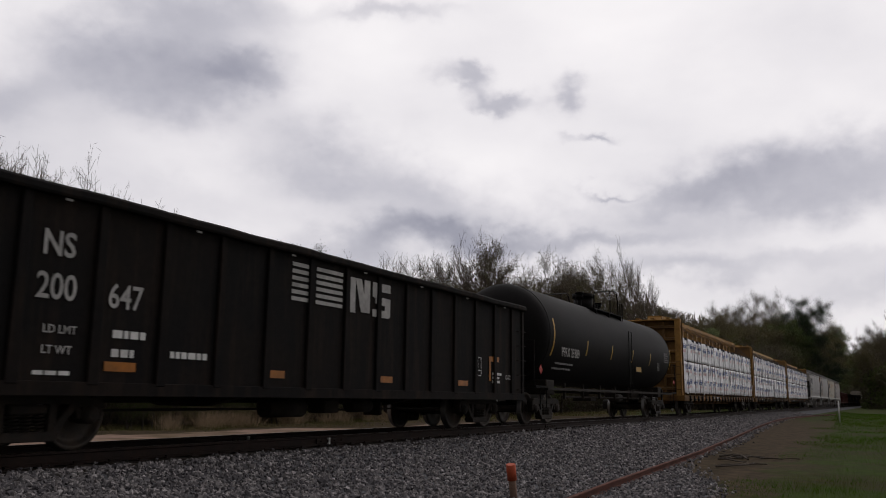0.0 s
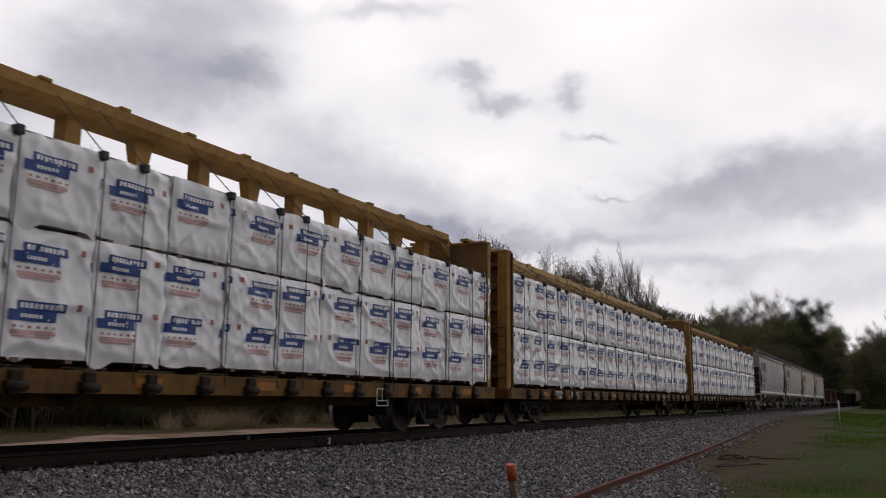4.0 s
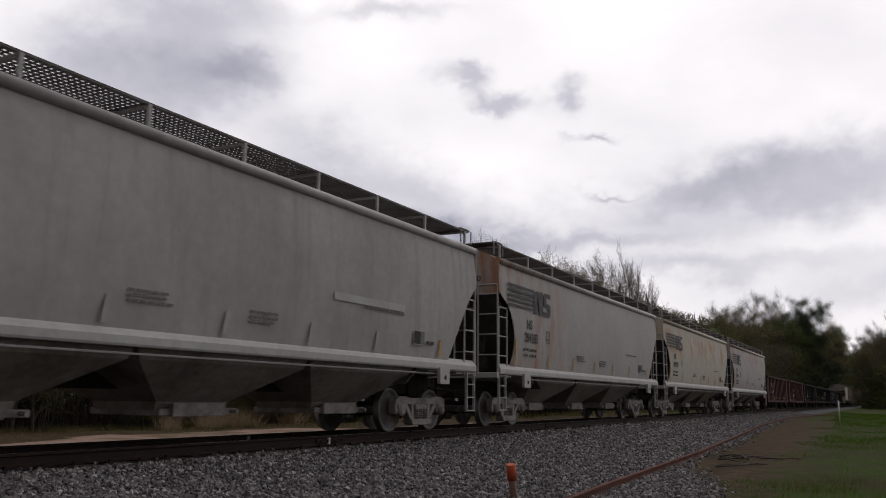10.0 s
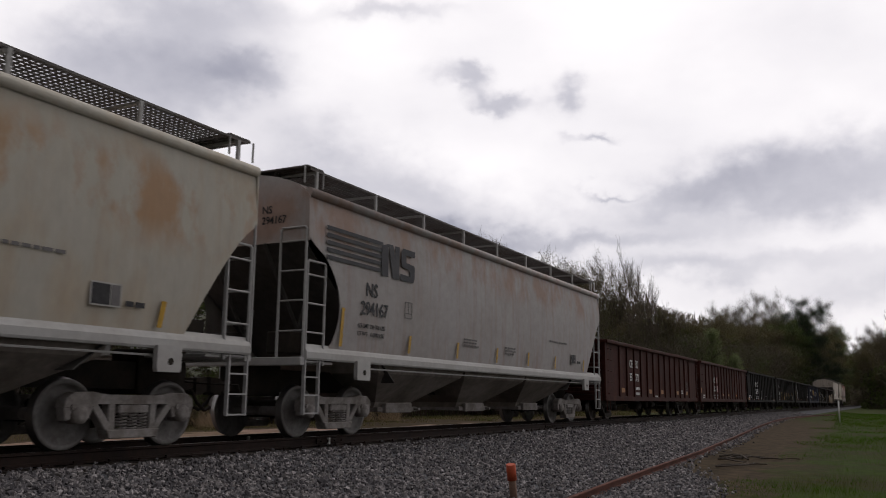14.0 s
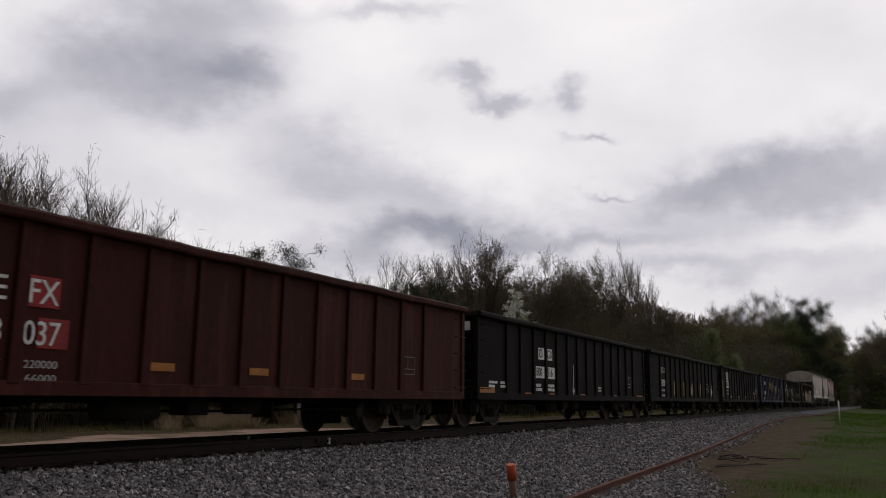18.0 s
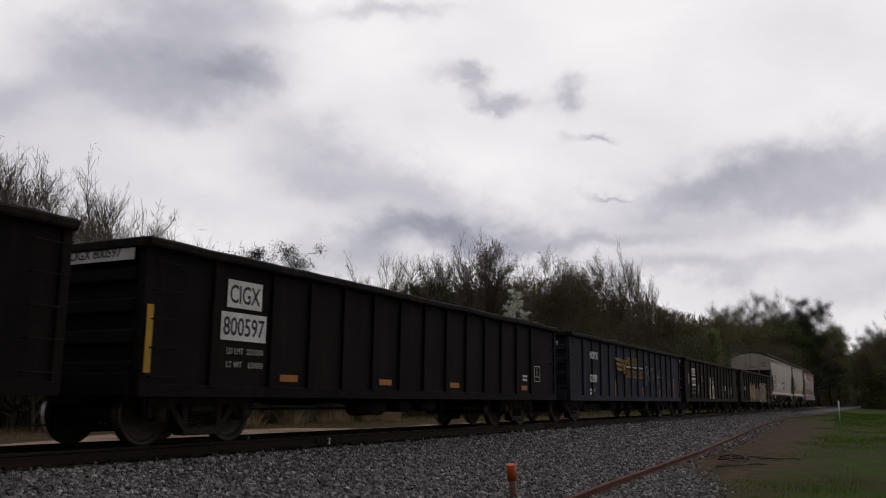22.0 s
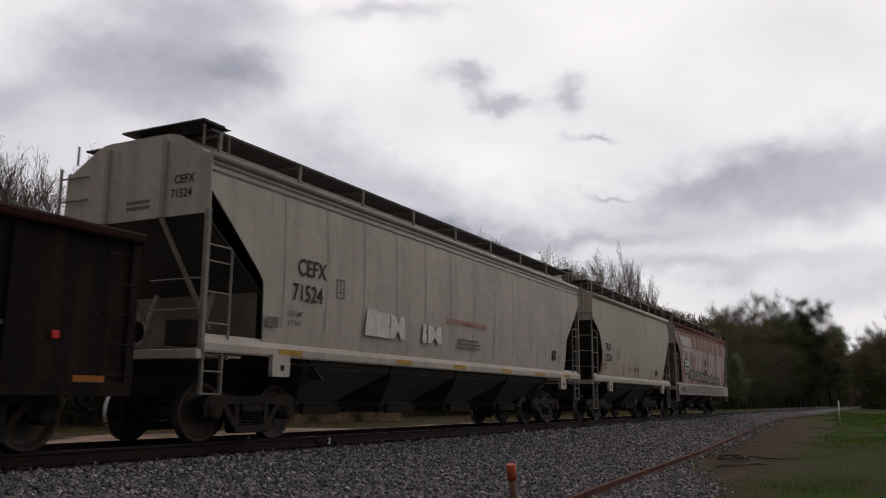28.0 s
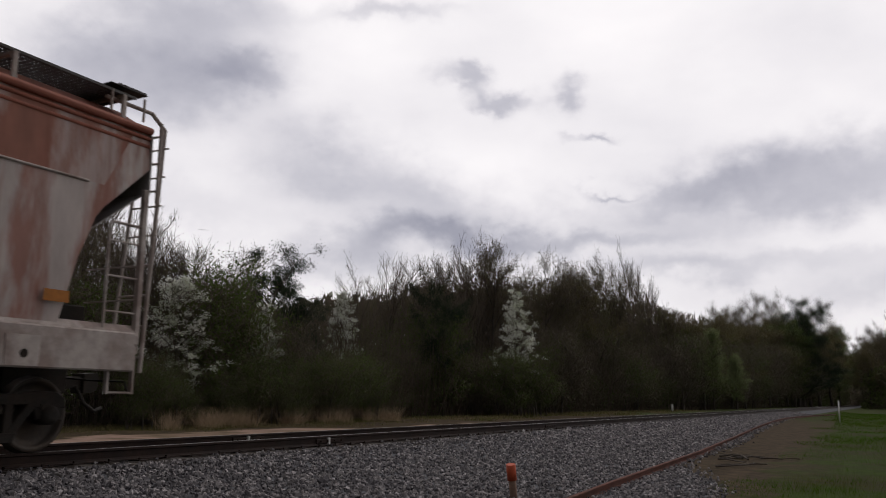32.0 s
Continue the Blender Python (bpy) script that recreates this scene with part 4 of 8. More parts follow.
        part("brake_cylinder", done(bm), "under", car)
        # corner ladders on the end and on the side, with the stirrup below
        for y in (-1.53, 1.53):
            s2 = 1 if y > 0 else -1
            if style == "round":
                ladder(car, s * (h - 0.04), s * (h - 0.56), y, 1.24, 3.02, 4, ladder_paint, stile=0.024, r=0.017)
                ladder(car, s * (h + 0.02), y - s2 * 0.55, y, 1.24, 3.60, 5, ladder_paint, side="end", stile=0.024, r=0.017)
            else:
                ladder(car, s * (h - 0.02), s * (h - 0.56), y, 1.24, 2.90, 4, ladder_paint, stile=0.020, r=0.013)
                bm = bm_new()
                box(bm, s * (h - 0.02) - 0.05, s * (h - 0.02) + 0.03, y - 0.04, y + 0.04, 1.36, 3.42, bevel=0.01)
                for z in (1.95, 2.40):
                    tube(bm, (s * h, y, z), (s * h, y - s2 * 1.05, z), 0.013, 6)
                part("corner_post", done(bm), ladder_paint, car)
            bm = bm_new()
            x0, x1 = s * (h - 0.04), s * (h - 0.44)
            for x in (x0, x1):
                box(bm, x - 0.015, x + 0.015, y - 0.03, y + 0.03, 0.42 if style == "round" else 0.72, 1.38)
            for z in (0.44, 0.74, 1.04) if style == "round" else (0.74, 1.06):
                box(bm, min(x0, x1), max(x0, x1), y - 0.025, y + 0.025, z - 0.012, z + 0.012)
            part("stirrup", done(bm), ladder_paint, car)
    # side sills with the jacking pads near each truck
    for s in (-1, 1):
        bm = bm_new()
        prism(bm, [(s * 1.48, z_sill), (s * 1.575, z_sill), (s * 1.59, z_sill + 0.03), (s * 1.59, z_sill + 0.13), (s * 1.555, z_sill + 0.19), (s * 1.48, z_side + 0.06)], -h + 0.02, h - 0.02)
        part("side_sill", done(bm), sill, car)
        for e in (-1, 1):
            bm = bm_new()
            x = e * (h - 1.72)
            prism(bm, [(x - 0.20, 1.02), (x + 0.20, 1.02), (x + 0.22, 1.07), (x + 0.22, 1.37), (x - 0.22, 1.37), (x - 0.22, 1.07)], s * 1.60 - 0.04, s * 1.60 + 0.04, axis="y")
            part("jacking_pad", done(bm), sill, car)
            # a dark disc on the pad's face stands for its shaded hole
            bm = bm_new()
            tube(bm, (x + 0.02, s * 1.60, 1.16), (x + 0.02, s * 1.646, 1.16), 0.05, 12)
            part("pad_hole", done(bm), "under", car)
    # hopper bays below the sill
    a, b = -h + 2.55, h - 2.55
    w = (b - a) / bays
    for i in range(bays):
        x0, x1 = a + i * w, a + (i + 1) * w
        xm = (x0 + x1) / 2
        bm = bm_new()
        rings = []
        for z, hx, hy in ((1.46, w * 0.50, 1.46), (1.18, w * 0.475, 1.38), (0.62, w * 0.20, 0.66), (0.50, w * 0.20, 0.62)):
            rings.append([bm.verts.new((xm + p * hx, q * hy, z)) for p, q in ((-1, -1), (1, -1), (1, 1), (-1, 1))])
        for r0, r1 in zip(rings, rings[1:]):
            for k in range(4):
                bm.faces.new((r0[k], r0[(k + 1) % 4], r1[(k + 1) % 4], r1[k]))
        bm.faces.new(rings[-1])
        # bays of dark-trucked cars take the colour with underside shade in it
        bay = part("hopper_bay", done(bm), "bay" if kind == "truck_grey" else "dark_slope", car)
        bm = bm_new()
        box(bm, xm - 0.75, xm + 0.95, -0.72, 0.72, 0.42, 0.52, bevel=0.01)
        tube(bm, (xm + 0.8, -0.85, 0.47), (xm + 0.8, 0.85, 0.47), 0.035, 6)
        box(bm, xm - 0.55, xm + 0.55, -0.80, -0.70, 0.40, 0.60, bevel=0.01)
        part("outlet_gate", done(bm), "truck_grey" if kind == "truck_grey" else "under", bay)
    bm = bm_new()
    box(bm, -h + 0.3, h - 0.3, -0.25, 0.25, 0.80, 1.20)
    part("centre_sill", done(bm), "under", car)
    bm = bm_new()
    pipe(bm, [(-h + 1.9, -1.50, 1.24), (h - 1.9, -1.50, 1.24)], 0.016, 5)
    part("brake_pipe", bm, sill if kind == "truck_grey" else "under", car)
    # roof walk: gratings on brackets along both eaves, with cross walks at the ends
    zb = eave + 0.45
    y0, y1 = (0.64, 1.42) if style == "round" else (0.60, 1.36)
    n = int((L - 0.6) / (0.09 if board == "board_light" else 0.07))
    for s in (-1, 1):
        bm = bm_new()
        xa, xb = -h + 0.15, h - 0.15
        for y in (y0, y1):
            box(bm, xa, xb, s * y - 0.012, s * y + 0.012, zb - 0.035, zb)
        lines = 8 if board == "board_light" else 10
        for k in range(1, lines):
            y = y0 + (y1 - y0) * k / lines
            box(bm, xa, xb, s * y - 0.009, s * y + 0.009, zb - 0.02, zb)
        for k in range(n):
            x = xa + (xb - xa) * (k + 0.5) / n
            box(bm, x - 0.018, x + 0.018, s * y0 if s > 0 else s * y1, s * y1 if s > 0 else s * y0, zb - 0.022, zb - 0.004)
        walk_board = part("running_board", bm, board, car, "steel grating roof walk")
        for k in range(9):
            x = -h + 0.35 + (L - 0.7) * k / 8
            bm = bm_new()
            prism(bm, [(s * (y1 + 0.02), zb - 0.43), (s * (y1 + 0.02), zb - 0.024), (s * y0, zb - 0.024), (s * y0, zb - 0.06), (s * (y1 - 0.06), zb - 0.065), (s * (y1 - 0.02), zb - 0.12), (s * (y1 - 0.02), zb - 0.43)], x - 0.03, x + 0.03)
            part("bracket", done(bm), ladder_paint, walk_board)
    lift = 0.09 if style == "slant" else 0.02
    for s in (-1, 1):
        ya, yb = (-y1, 0.35) if style == "slant" and s < 0 else (-y1, y1)
        shift = 0.10 if style == "slant" else 0.0
        bm = bm_new()
        box(bm, min(s * (h - 0.58), s * (h - 0.05 + shift)), max(s * (h - 0.58), s * (h - 0.05 + shift)), ya, yb, zb + lift - 0.010, zb + lift - 0.003)
        cross = part("cross_walk", bm, board, car)
        for k in range(7):
            x = s * (h - 0.10 - 0.07 * k + shift)
            bm = bm_new()
            box(bm, x - 0.022, x + 0.022, ya, yb, zb + lift, zb + lift + 0.025)
            part("slat", bm, board, cross)
        for y in (-y1, y1):
            for xx, za, zz in ((h - 0.55, zb - 0.3, zb), (h, zb - 0.30, zb + 0.02)):
                bm = bm_new()
                tube(bm, (s * xx, y, za), (s * xx, y, zz), 0.018)
                part("bracket", bm, ladder_paint, cross)
    # hatch covers along the ridge
    for k in range(4):
        bm = bm_new()
        x = -h + L * (k + 0.5) / 4
        box(bm, x - L / 8 + 0.15, x + L / 8 - 0.15, -0.30, 0.30, eave + 0.40, eave + 0.50, bevel=0.02)
        part("hatch_cover", bm, top_paint or paint, car)
    add_truck(car, -h + 1.75, kind), add_truck(car, h - 1.75, kind)
    add_couplers(car, h)
    return car


M["bay"] = make_mat("dusty_grey_bay", (0.25, 0.22, 0.195), 0.75, 0.0, (0.12, 0.098, 0.080), 0.7, 0.9, fine=8)


def stripes_logo(car, x, z, w, hgt, material, y, n=5):
    """Slanted stripes that run into two bold block shapes."""
    rows = []
    pitch = hgt / n
    for k in range(n):
        z1 = z + hgt - k * pitch
        lean = 0.10 * k / n
        rows.append((x + lean * 0.3, z1 - pitch * 0.55, x + w * 0.60 - lean, z1 - pitch * 0.55, x + w * 0.60 - lean, z1, x + lean * 0.3, z1))
    patch(car, "stripe_emblem", rows, material, y)
    a = x + w * 0.60
    u = w * 0.4
    shapes = [(a - 0.05, z, a + u * 0.16, z, a + u * 0.16, z + hgt, a - 0.05, z + hgt * 0.9),
              (a + u * 0.16, z + hgt, a + u * 0.30, z + hgt, a + u * 0.46, z, a + u * 0.30, z),
              (a + u * 0.36, z, a + u * 0.50, z, a + u * 0.50, z + hgt, a + u * 0.36, z + hgt),
              (a + u * 0.58, z + hgt * 0.82, a + u * 1.0, z + hgt * 0.80, a + u * 1.0, z + hgt, a + u * 0.60, z + hgt),
              (a + u * 0.56, z + hgt * 0.50, a + u * 0.72, z + hgt * 0.44, a + u * 0.72, z + hgt * 0.90, a + u * 0.56, z + hgt * 0.92),
              (a + u * 0.58, z + hgt * 0.42, a + u * 0.98, z + hgt * 0.36, a + u * 0.98, z + hgt * 0.54, a + u * 0.58, z + hgt * 0.60),
              (a + u * 0.84, z + hgt * 0.08, a + u * 1.0, z + hgt * 0.12, a + u * 1.0, z + hgt * 0.50, a + u * 0.84, z + hgt * 0.50),
              (a + u * 0.54, z, a + u * 0.96, z, a + u * 1.0, z + hgt * 0.16, a + u * 0.54, z + hgt * 0.20)]
    patch(car, "block_emblem", shapes, material, y - 0.004)


def hull_y(z, eave=4.26):
    f = max(0.0, (z - 1.54) / (eave - 1.54))
    return -(1.50 + 0.09 * math.sin(math.pi * min(1, f * 0.95 + 0.05)) ** 0.7)


def hull_band(car, name, x0, x1, z0, z1, material, label="", proud=0.004, rows=8, lean=0.0, cols=10):
    """A painted area that follows a hopper's side; lean shifts its top edge along the car."""
    verts, faces = [], []
    for j in range(rows + 1):
        z = z0 + (z1 - z0) * j / rows
        for i in range(cols + 1):
            x = x0 + (x1 - x0) * i / cols + lean * j / rows * (1 if i == 0 else (-1 if i == cols else 0))
            verts.append((x, hull_y(z, 4.26) - proud, z))
    for j in range(rows):
        for i in range(cols):
            a = j * (cols + 1) + i
            faces.append((a, a + 1, a + cols + 2, a + cols + 1))
    return part(name, mesh_of(name, verts, faces, True), material, car, label)


# ---- tank car ----
def tank_car(X0, X1):
    L = X1 - X0
    h = L / 2
    car = tagged(new("tank_car"), "black tank car with yellow reflective stripes and a top platform", "freight car", group="freight cars of the train")
    zc, R, hb = 2.66, 1.50, h - 0.45
    bm = bm_new()
    left = [(-hb + 0.75 - 0.75 * math.sin(math.pi / 2 * (8 - i) / 8), max(0.002, R * math.cos(math.pi / 2 * (8 - i) / 8))) for i in range(9)]
    prof = left + [(-hb + 0.75 + (2 * hb - 1.5) * k / 6, R) for k in range(1, 6)] + [(-x, r) for x, r in left[::-1]]
    sides = 48
    rings = [[bm.verts.new((x, r * math.cos(2 * math.pi * i / sides), zc + r * math.sin(2 * math.pi * i / sides))) for i in range(sides)] for x, r in prof]
    for r0, r1 in zip(rings, rings[1:]):
        for i in range(sides):
            bm.faces.new((r0[i], r0[(i + 1) % sides], r1[(i + 1) % sides], r1[i])).smooth = True
    part("tank_barrel", done(bm), "tank_black", car)
    bm = bm_new()
    for x in (-hb + 0.76, hb - 0.76):
        bm = bm_new()
        n = 48
        ring_a = [(x, (R + 0.008) * math.cos(2 * math.pi * i / n), zc + (R + 0.008) * math.sin(2 * math.pi * i / n)) for i in range(n + 1)]
        for p, q in zip(ring_a, ring_a[1:]):
            tube(bm, p, q, 0.006, 4)
        part("weld_seam", bm, "tank_black", car)
    # yellow upright stripes that follow the barrel
    for x, a0, a1, w in ((-7.35, -26, 17, 0.10), (-4.17, -20, -1, 0.09), (-1.33, -20, -1, 0.09), (1.45, -20, -1, 0.09), (4.18, -20, -1, 0.08), (hb - 0.70, -22, 12, 0.08)):
        bm = bm_new()
        n = 8
        r = R + 0.008
        vs = []
        for i in range(n + 1):
            a = radians(180 - (a0 + (a1 - a0) * i / n))
            vs.append((bm.verts.new((x, r * math.cos(a), zc + r * math.sin(a))), bm.verts.new((x + w, r * math.cos(a), zc + r * math.sin(a)))))
        for p, q in zip(vs, vs[1:]):
            bm.faces.new((p[0], p[1], q[1], q[0]))
        part("reflector_strip", bm, "paint_yellow", car, "yellow reflective stripe")
    # saddles, stub sills and the walkway that runs along the sill
    for s in (-1, 1):
        bm = bm_new()
        box(bm, min(s * (h - 3.6), s * h), max(s * (h - 3.6), s * h), -0.36, 0.36, 0.72, 1.20, bevel=0.02)
        box(bm, s * (h - 2.0) - 0.35, s * (h - 2.0) + 0.35, -1.2, 1.2, 0.86, 1.30, bevel=0.03)
        part("stub_sill", done(bm), "under", car)
        bm = bm_new()
        box(bm, min(s * (h - 1.0), s * (h - 0.05)), max(s * (h - 1.0), s * (h - 0.05)), -1.5, 1.5, 1.04, 1.10)
        pipe(bm, [(s * (h - 0.05), -1.45, 1.10), (s * (h - 0.05), -1.45, 2.35), (s * (h - 0.05), 1.45, 2.35), (s * (h - 0.05), 1.45, 1.10)], 0.022)
        for y in (-1.45, 1.45):
            pipe(bm, [(s * (h - 1.0), y, 1.10), (s * (h - 1.0), y, 0.45), (s * (h - 0.5), y, 0.45), (s * (h - 0.5), y, 1.10)], 0.016)
        part("end_platform", done(bm), "black_steel", car)
    bm = bm_new()
    box(bm, -h + 1.0, h - 1.0, -1.50, -1.40, 0.98, 1.06)
    box(bm, -h + 1.0, h - 1.0, 1.40, 1.50, 0.98, 1.06)
    pipe(bm, [(-h + 3, -1.2, 0.80), (h - 3, -1.2, 0.80)], 0.025)
    for i in range(8):
        x = -h + 2.6 + (L - 5.2) * i / 7
        box(bm, x - 0.03, x + 0.03, -1.45, -1.38, 0.74, 1.20)
    part("side_rail", done(bm), "under", car)
    bm = bm_new()
    tube(bm, (0, 0, 1.25), (0, 0, 0.72), 0.16, 10)
    box(bm, -0.35, 0.35, -0.35, 0.35, 0.68, 0.82, bevel=0.02)
    tube(bm, (1.2, -0.7, 0.80), (2.2, -0.7, 0.80), 0.17, 10)
    part("bottom_outlet", done(bm), "under", car)
    # the platform on top, its railing, the manway and valves
    zt = zc + R
    bm = bm_new()
    for s in (-1, 1):
        box(bm, -1.7, 1.9, s * 0.80 - 0.20, s * 0.80 + 0.20, zt - 0.20, zt - 0.17)
        for x in (-1.5, 0.1, 1.7):
            box(bm, x - 0.025, x + 0.025, s * 0.8 - 0.2, s * 0.8 + 0.2, zt - 0.42, zt - 0.19)
    platform = part("top_platform", done(bm), "tank_black", car)
    for s in (-1, 1):
        bm = bm_new()
        y = s * 0.98
        pipe(bm, [(-1.7, y, zt - 0.3), (-1.7, y, zt + 0.30), (-1.62, y, zt + 0.40), (0.9, y, zt + 0.74), (1.2, y, zt + 0.66), (1.35, y, zt + 0.30), (1.38, y, zt - 0.3)], 0.022, 6)
        part("handrail", bm, "tank_black", platform)
        bm = bm_new()
        pipe(bm, [(1.38, y, zt + 0.28), (1.9, y, zt + 0.34), (1.95, y, zt + 0.25), (1.95, y, zt - 0.35)], 0.02, 6)
        part("handrail", bm, "tank_black", platform)
        for x in (0.3, 1.65):
            bm = bm_new()
            pipe(bm, [(x, y, zt - 0.2), (x, y, zt + (0.64 if x < 1 else 0.30))], 0.018, 6)
            part("railing_post", bm, "tank_black", platform)
    bm = bm_new()
    tube(bm, (0.05, 0, zt - 0.12), (0.05, 0, zt + 0.40), 0.36, 18)
    tube(bm, (0.05, 0, zt + 0.40), (0.05, 0, zt + 0.56), 0.41, 18)
    part("manway", done(bm), "tank_black", car)
    for x, r, z in ((-0.85, 0.15, 0.46), (0.75, 0.10, 0.16), (1.05, 0.12, 0.20), (1.45, 0.13, 0.30)):
        bm = bm_new()
        tube(bm, (x, -0.15, zt - 0.15), (x, -0.15, zt + z * 0.6), r * 0.6, 10)
        tube(bm, (x, -0.15, zt + z * 0.6), (x, -0.15, zt + z), r, 10)
        tube(bm, (x, -0.15, zt + z), (x, -0.15, zt + z + 0.05), r * 1.2, 10)
        part("valve", done(bm), "tank_black", car)
    ladder(car, 0.79, 1.19, -1.53, 1.0, 3.3, 8, "tank_black", stile=0.014, r=0.011)
    y = -R - 0.004
    fitted(car, "PPRX 29389", -6.60, -4.95, 2.01, 2.29, "graf_pale", y + 0.03, 0.0)
    for k, (x0, w, z) in enumerate(((-6.75, 1.6, 1.83), (-6.80, 1.75, 1.68))):
        stencil(car, x0, z, 1, w, 3 + k, "paint_grey", 0.06, y + 0.21 + 0.09 * k)
    patch(car, "warning_panel", [(2.42, 3.20, zc - 0.82, zc - 0.56)], "paint_yellow", y + 0.15, "yellow warning panel")
    patch(car, "data_panel", bars(hb - 1.9, zc + 0.12, 5, 0.06, 0.03, 0.8, 7), "paint_grey", y)
    frame_mark(car, hb - 2.9, zc - 0.66, 0.32, 0.30, "paint_white", y + 0.055)
    for x in (-h + 0.55, h - 0.30):
        bm = bm_new()
        prism(bm, [(x - 0.14, 1.55), (x, 1.41), (x + 0.14, 1.55), (x, 1.69)], -1.46, -1.45, axis="y")
        part("placard", bm, "placard_red", car, "red diamond hazard placard")
    lettering(car, "29389", -hb + 0.16, zc + 0.35, 0.14, "paint_grey", -0.62, turn=(90, 0, -62))
    add_truck(car, -h + 1.95), add_truck(car, h - 1.95)
    add_couplers(car, h)
    return car


# ---- centre-beam flat cars with wrapped board ----
def wrap_offset(x, z, seed):
    """How far the plastic wrap stands out, in metres: pulled tight between folds."""
    v = Vector((x * 1.3 + seed * 3.7, z * 1.3 + seed * 1.9, seed * 0.77))
    fold = max(0.0, 1 - 5 * abs(noise.noise(Vector((x * 1.5 - z * 1.1 + seed * 5, x * 0.4 + z * 0.7 + seed, seed)))))
    crease = max(0.0, 1 - 6 * abs(noise.noise(Vector((x * 1.0 + z * 1.9 + seed * 2, z * 0.8 - x * 0.7 + seed * 4, seed * 1.3)))))
    drape = max(0.0, 1 - 7 * abs(noise.noise(Vector((x * 3.1 + z * 2.2 + seed * 7, z * 1.1 - x * 1.6, seed * 2.1)))))
    return 0.028 * noise.noise(v) + 0.030 * fold + 0.024 * crease + 0.015 * drape - 0.024


def bundle_mesh(w, hgt, seed):
    """A wrapped bundle, w along the car, hgt high; the face at y = 0 and 1.15 m deep."""
    nx, nz = 30, max(16, int(hgt / 0.045))
    verts, faces, mats = [], [], []
    def face_y(u, v):
        e = min(u, 1 - u, v, 1 - v)
        return -wrap_offset(u * w, v * hgt, seed) + 0.03 * max(0, 1 - e * 14)
    for j in range(nz + 1):
        for i in range(nx + 1):
            u, v = i / nx, j / nz
            sag = -0.30 * max(0, noise.noise(Vector((u * 2.4 + seed * 1.7, 3.3, seed))) - 0.20) if j == 0 else 0
            verts.append(((u - 0.5) * w * 0.995, face_y(u, v), v * hgt + sag))
    for j in range(nz):
        for i in range(nx):
            a = j * (nx + 1) + i
            faces.append((a, a + 1, a + nx + 2, a + nx + 1))
    base = len(verts)
    for y in (0.04, 1.12):
        for z in (0.0, hgt - 0.005):
            for x in (-w * 0.495, w * 0.495):
                verts.append((x, y, z))
    for q in ((2, 3, 7, 6), (0, 4, 5, 1), (0, 2, 6, 4), (1, 5, 7, 3), (4, 6, 7, 5)):
        faces.append(tuple(base + k for k in q))
    me = mesh_of("wrapped_bundle", verts, faces, True)
    me.materials.append(M["wrap"])
    return me, face_y


def print_meshes(w, hgt, face_y, seed):
    """The printed blocks on a bundle's face, following the wrap: one mesh for each print."""
    rnd = random.Random(seed)
    shift = rnd.uniform(-0.30, 0.30)
    lo, hi = -w * 0.49, w * 0.49
    out = []
    for row in range(2 if hgt > 1.3 else 1):
        zc = hgt * ((0.74 if row == 0 else 0.28) if hgt > 1.3 else 0.56) + rnd.uniform(-0.04, 0.04)
        for cx in (shift - 1.10, shift, shift + 1.10):
            verts, faces, mats = [], [], []
            def block(a, b, z0, z1, m, proud=0.009):
                x0, x1 = max(lo, min(hi, cx + a)), max(lo, min(hi, cx + b))
                if x1 - x0 < 0.02:
                    return
                n, k = max(1, int((x1 - x0) / 0.06)), max(1, int((z1 - z0) / 0.06))
                base = len(verts)
                for j in range(k + 1):
                    for i in range(n + 1):
                        x, z = x0 + (x1 - x0) * i / n, zc + z0 + (z1 - z0) * j / k
                        verts.append((x, face_y(min(1, max(0, x / w + 0.5)), min(1, max(0, z / hgt))) - proud, z))
                for j in range(k):
                    for i in range(n):
                        q = base + j * (n + 1) + i
                        faces.append((q, q + 1, q + n + 2, q + n + 1))
                        mats.append(m)
            block(-0.37, 0.26, 0.0, 0.125, 0)
            block(-0.26, 0.37, 0.125, 0.235, 0)
            for k in range(9):
                block(-0.22 + k * 0.062, -0.176 + k * 0.062, 0.150, 0.212, 3, 0.014)
            for k in range(6):
                block(-0.20 + k * 0.048, -0.168 + k * 0.048, 0.040, 0.085, 3, 0.014)
                block(-0.30 + k * 0.105, -0.262 + k * 0.105, -0.080, -0.050, 1)
            block(-0.32, 0.26, -0.155, -0.105, 2)
            block(-0.30, 0.20, -0.190, -0.168, 2)
            block(-0.56, -0.49, 0.17, 0.25, 1)
            if not faces:
                continue
            me = mesh_of("printed_label", verts, faces, True)
            for m in ("ink_blue", "ink_red", "ink_pink", "wrap"):
                me.materials.append(M[m])
            me.polygons.foreach_set("material_index", mats)
            out.append(me)
    return out


BUNDLES = {}
SPACER = mesh_of("spacer_block", [(a, b, c) for c in (0.0, 0.045) for a, b in ((-0.05, 0), (0.05, 0), (0.05, 1.05), (-0.05, 1.05))], [(3, 2, 1, 0), (4, 5, 6, 7), (0, 1, 5, 4), (1, 2, 6, 5), (2, 3, 7, 6), (3, 0, 4, 7)])
SPACER.materials.append(M["post_wood"])


def bundle(w, hgt, seed):
    key = (round(w, 3), round(hgt, 3), seed)
    if key not in BUNDLES:
        me, fy = bundle_mesh(w, hgt, seed)
        BUNDLES[key] = (me, print_meshes(w, hgt, fy, seed))
    return BUNDLES[key]


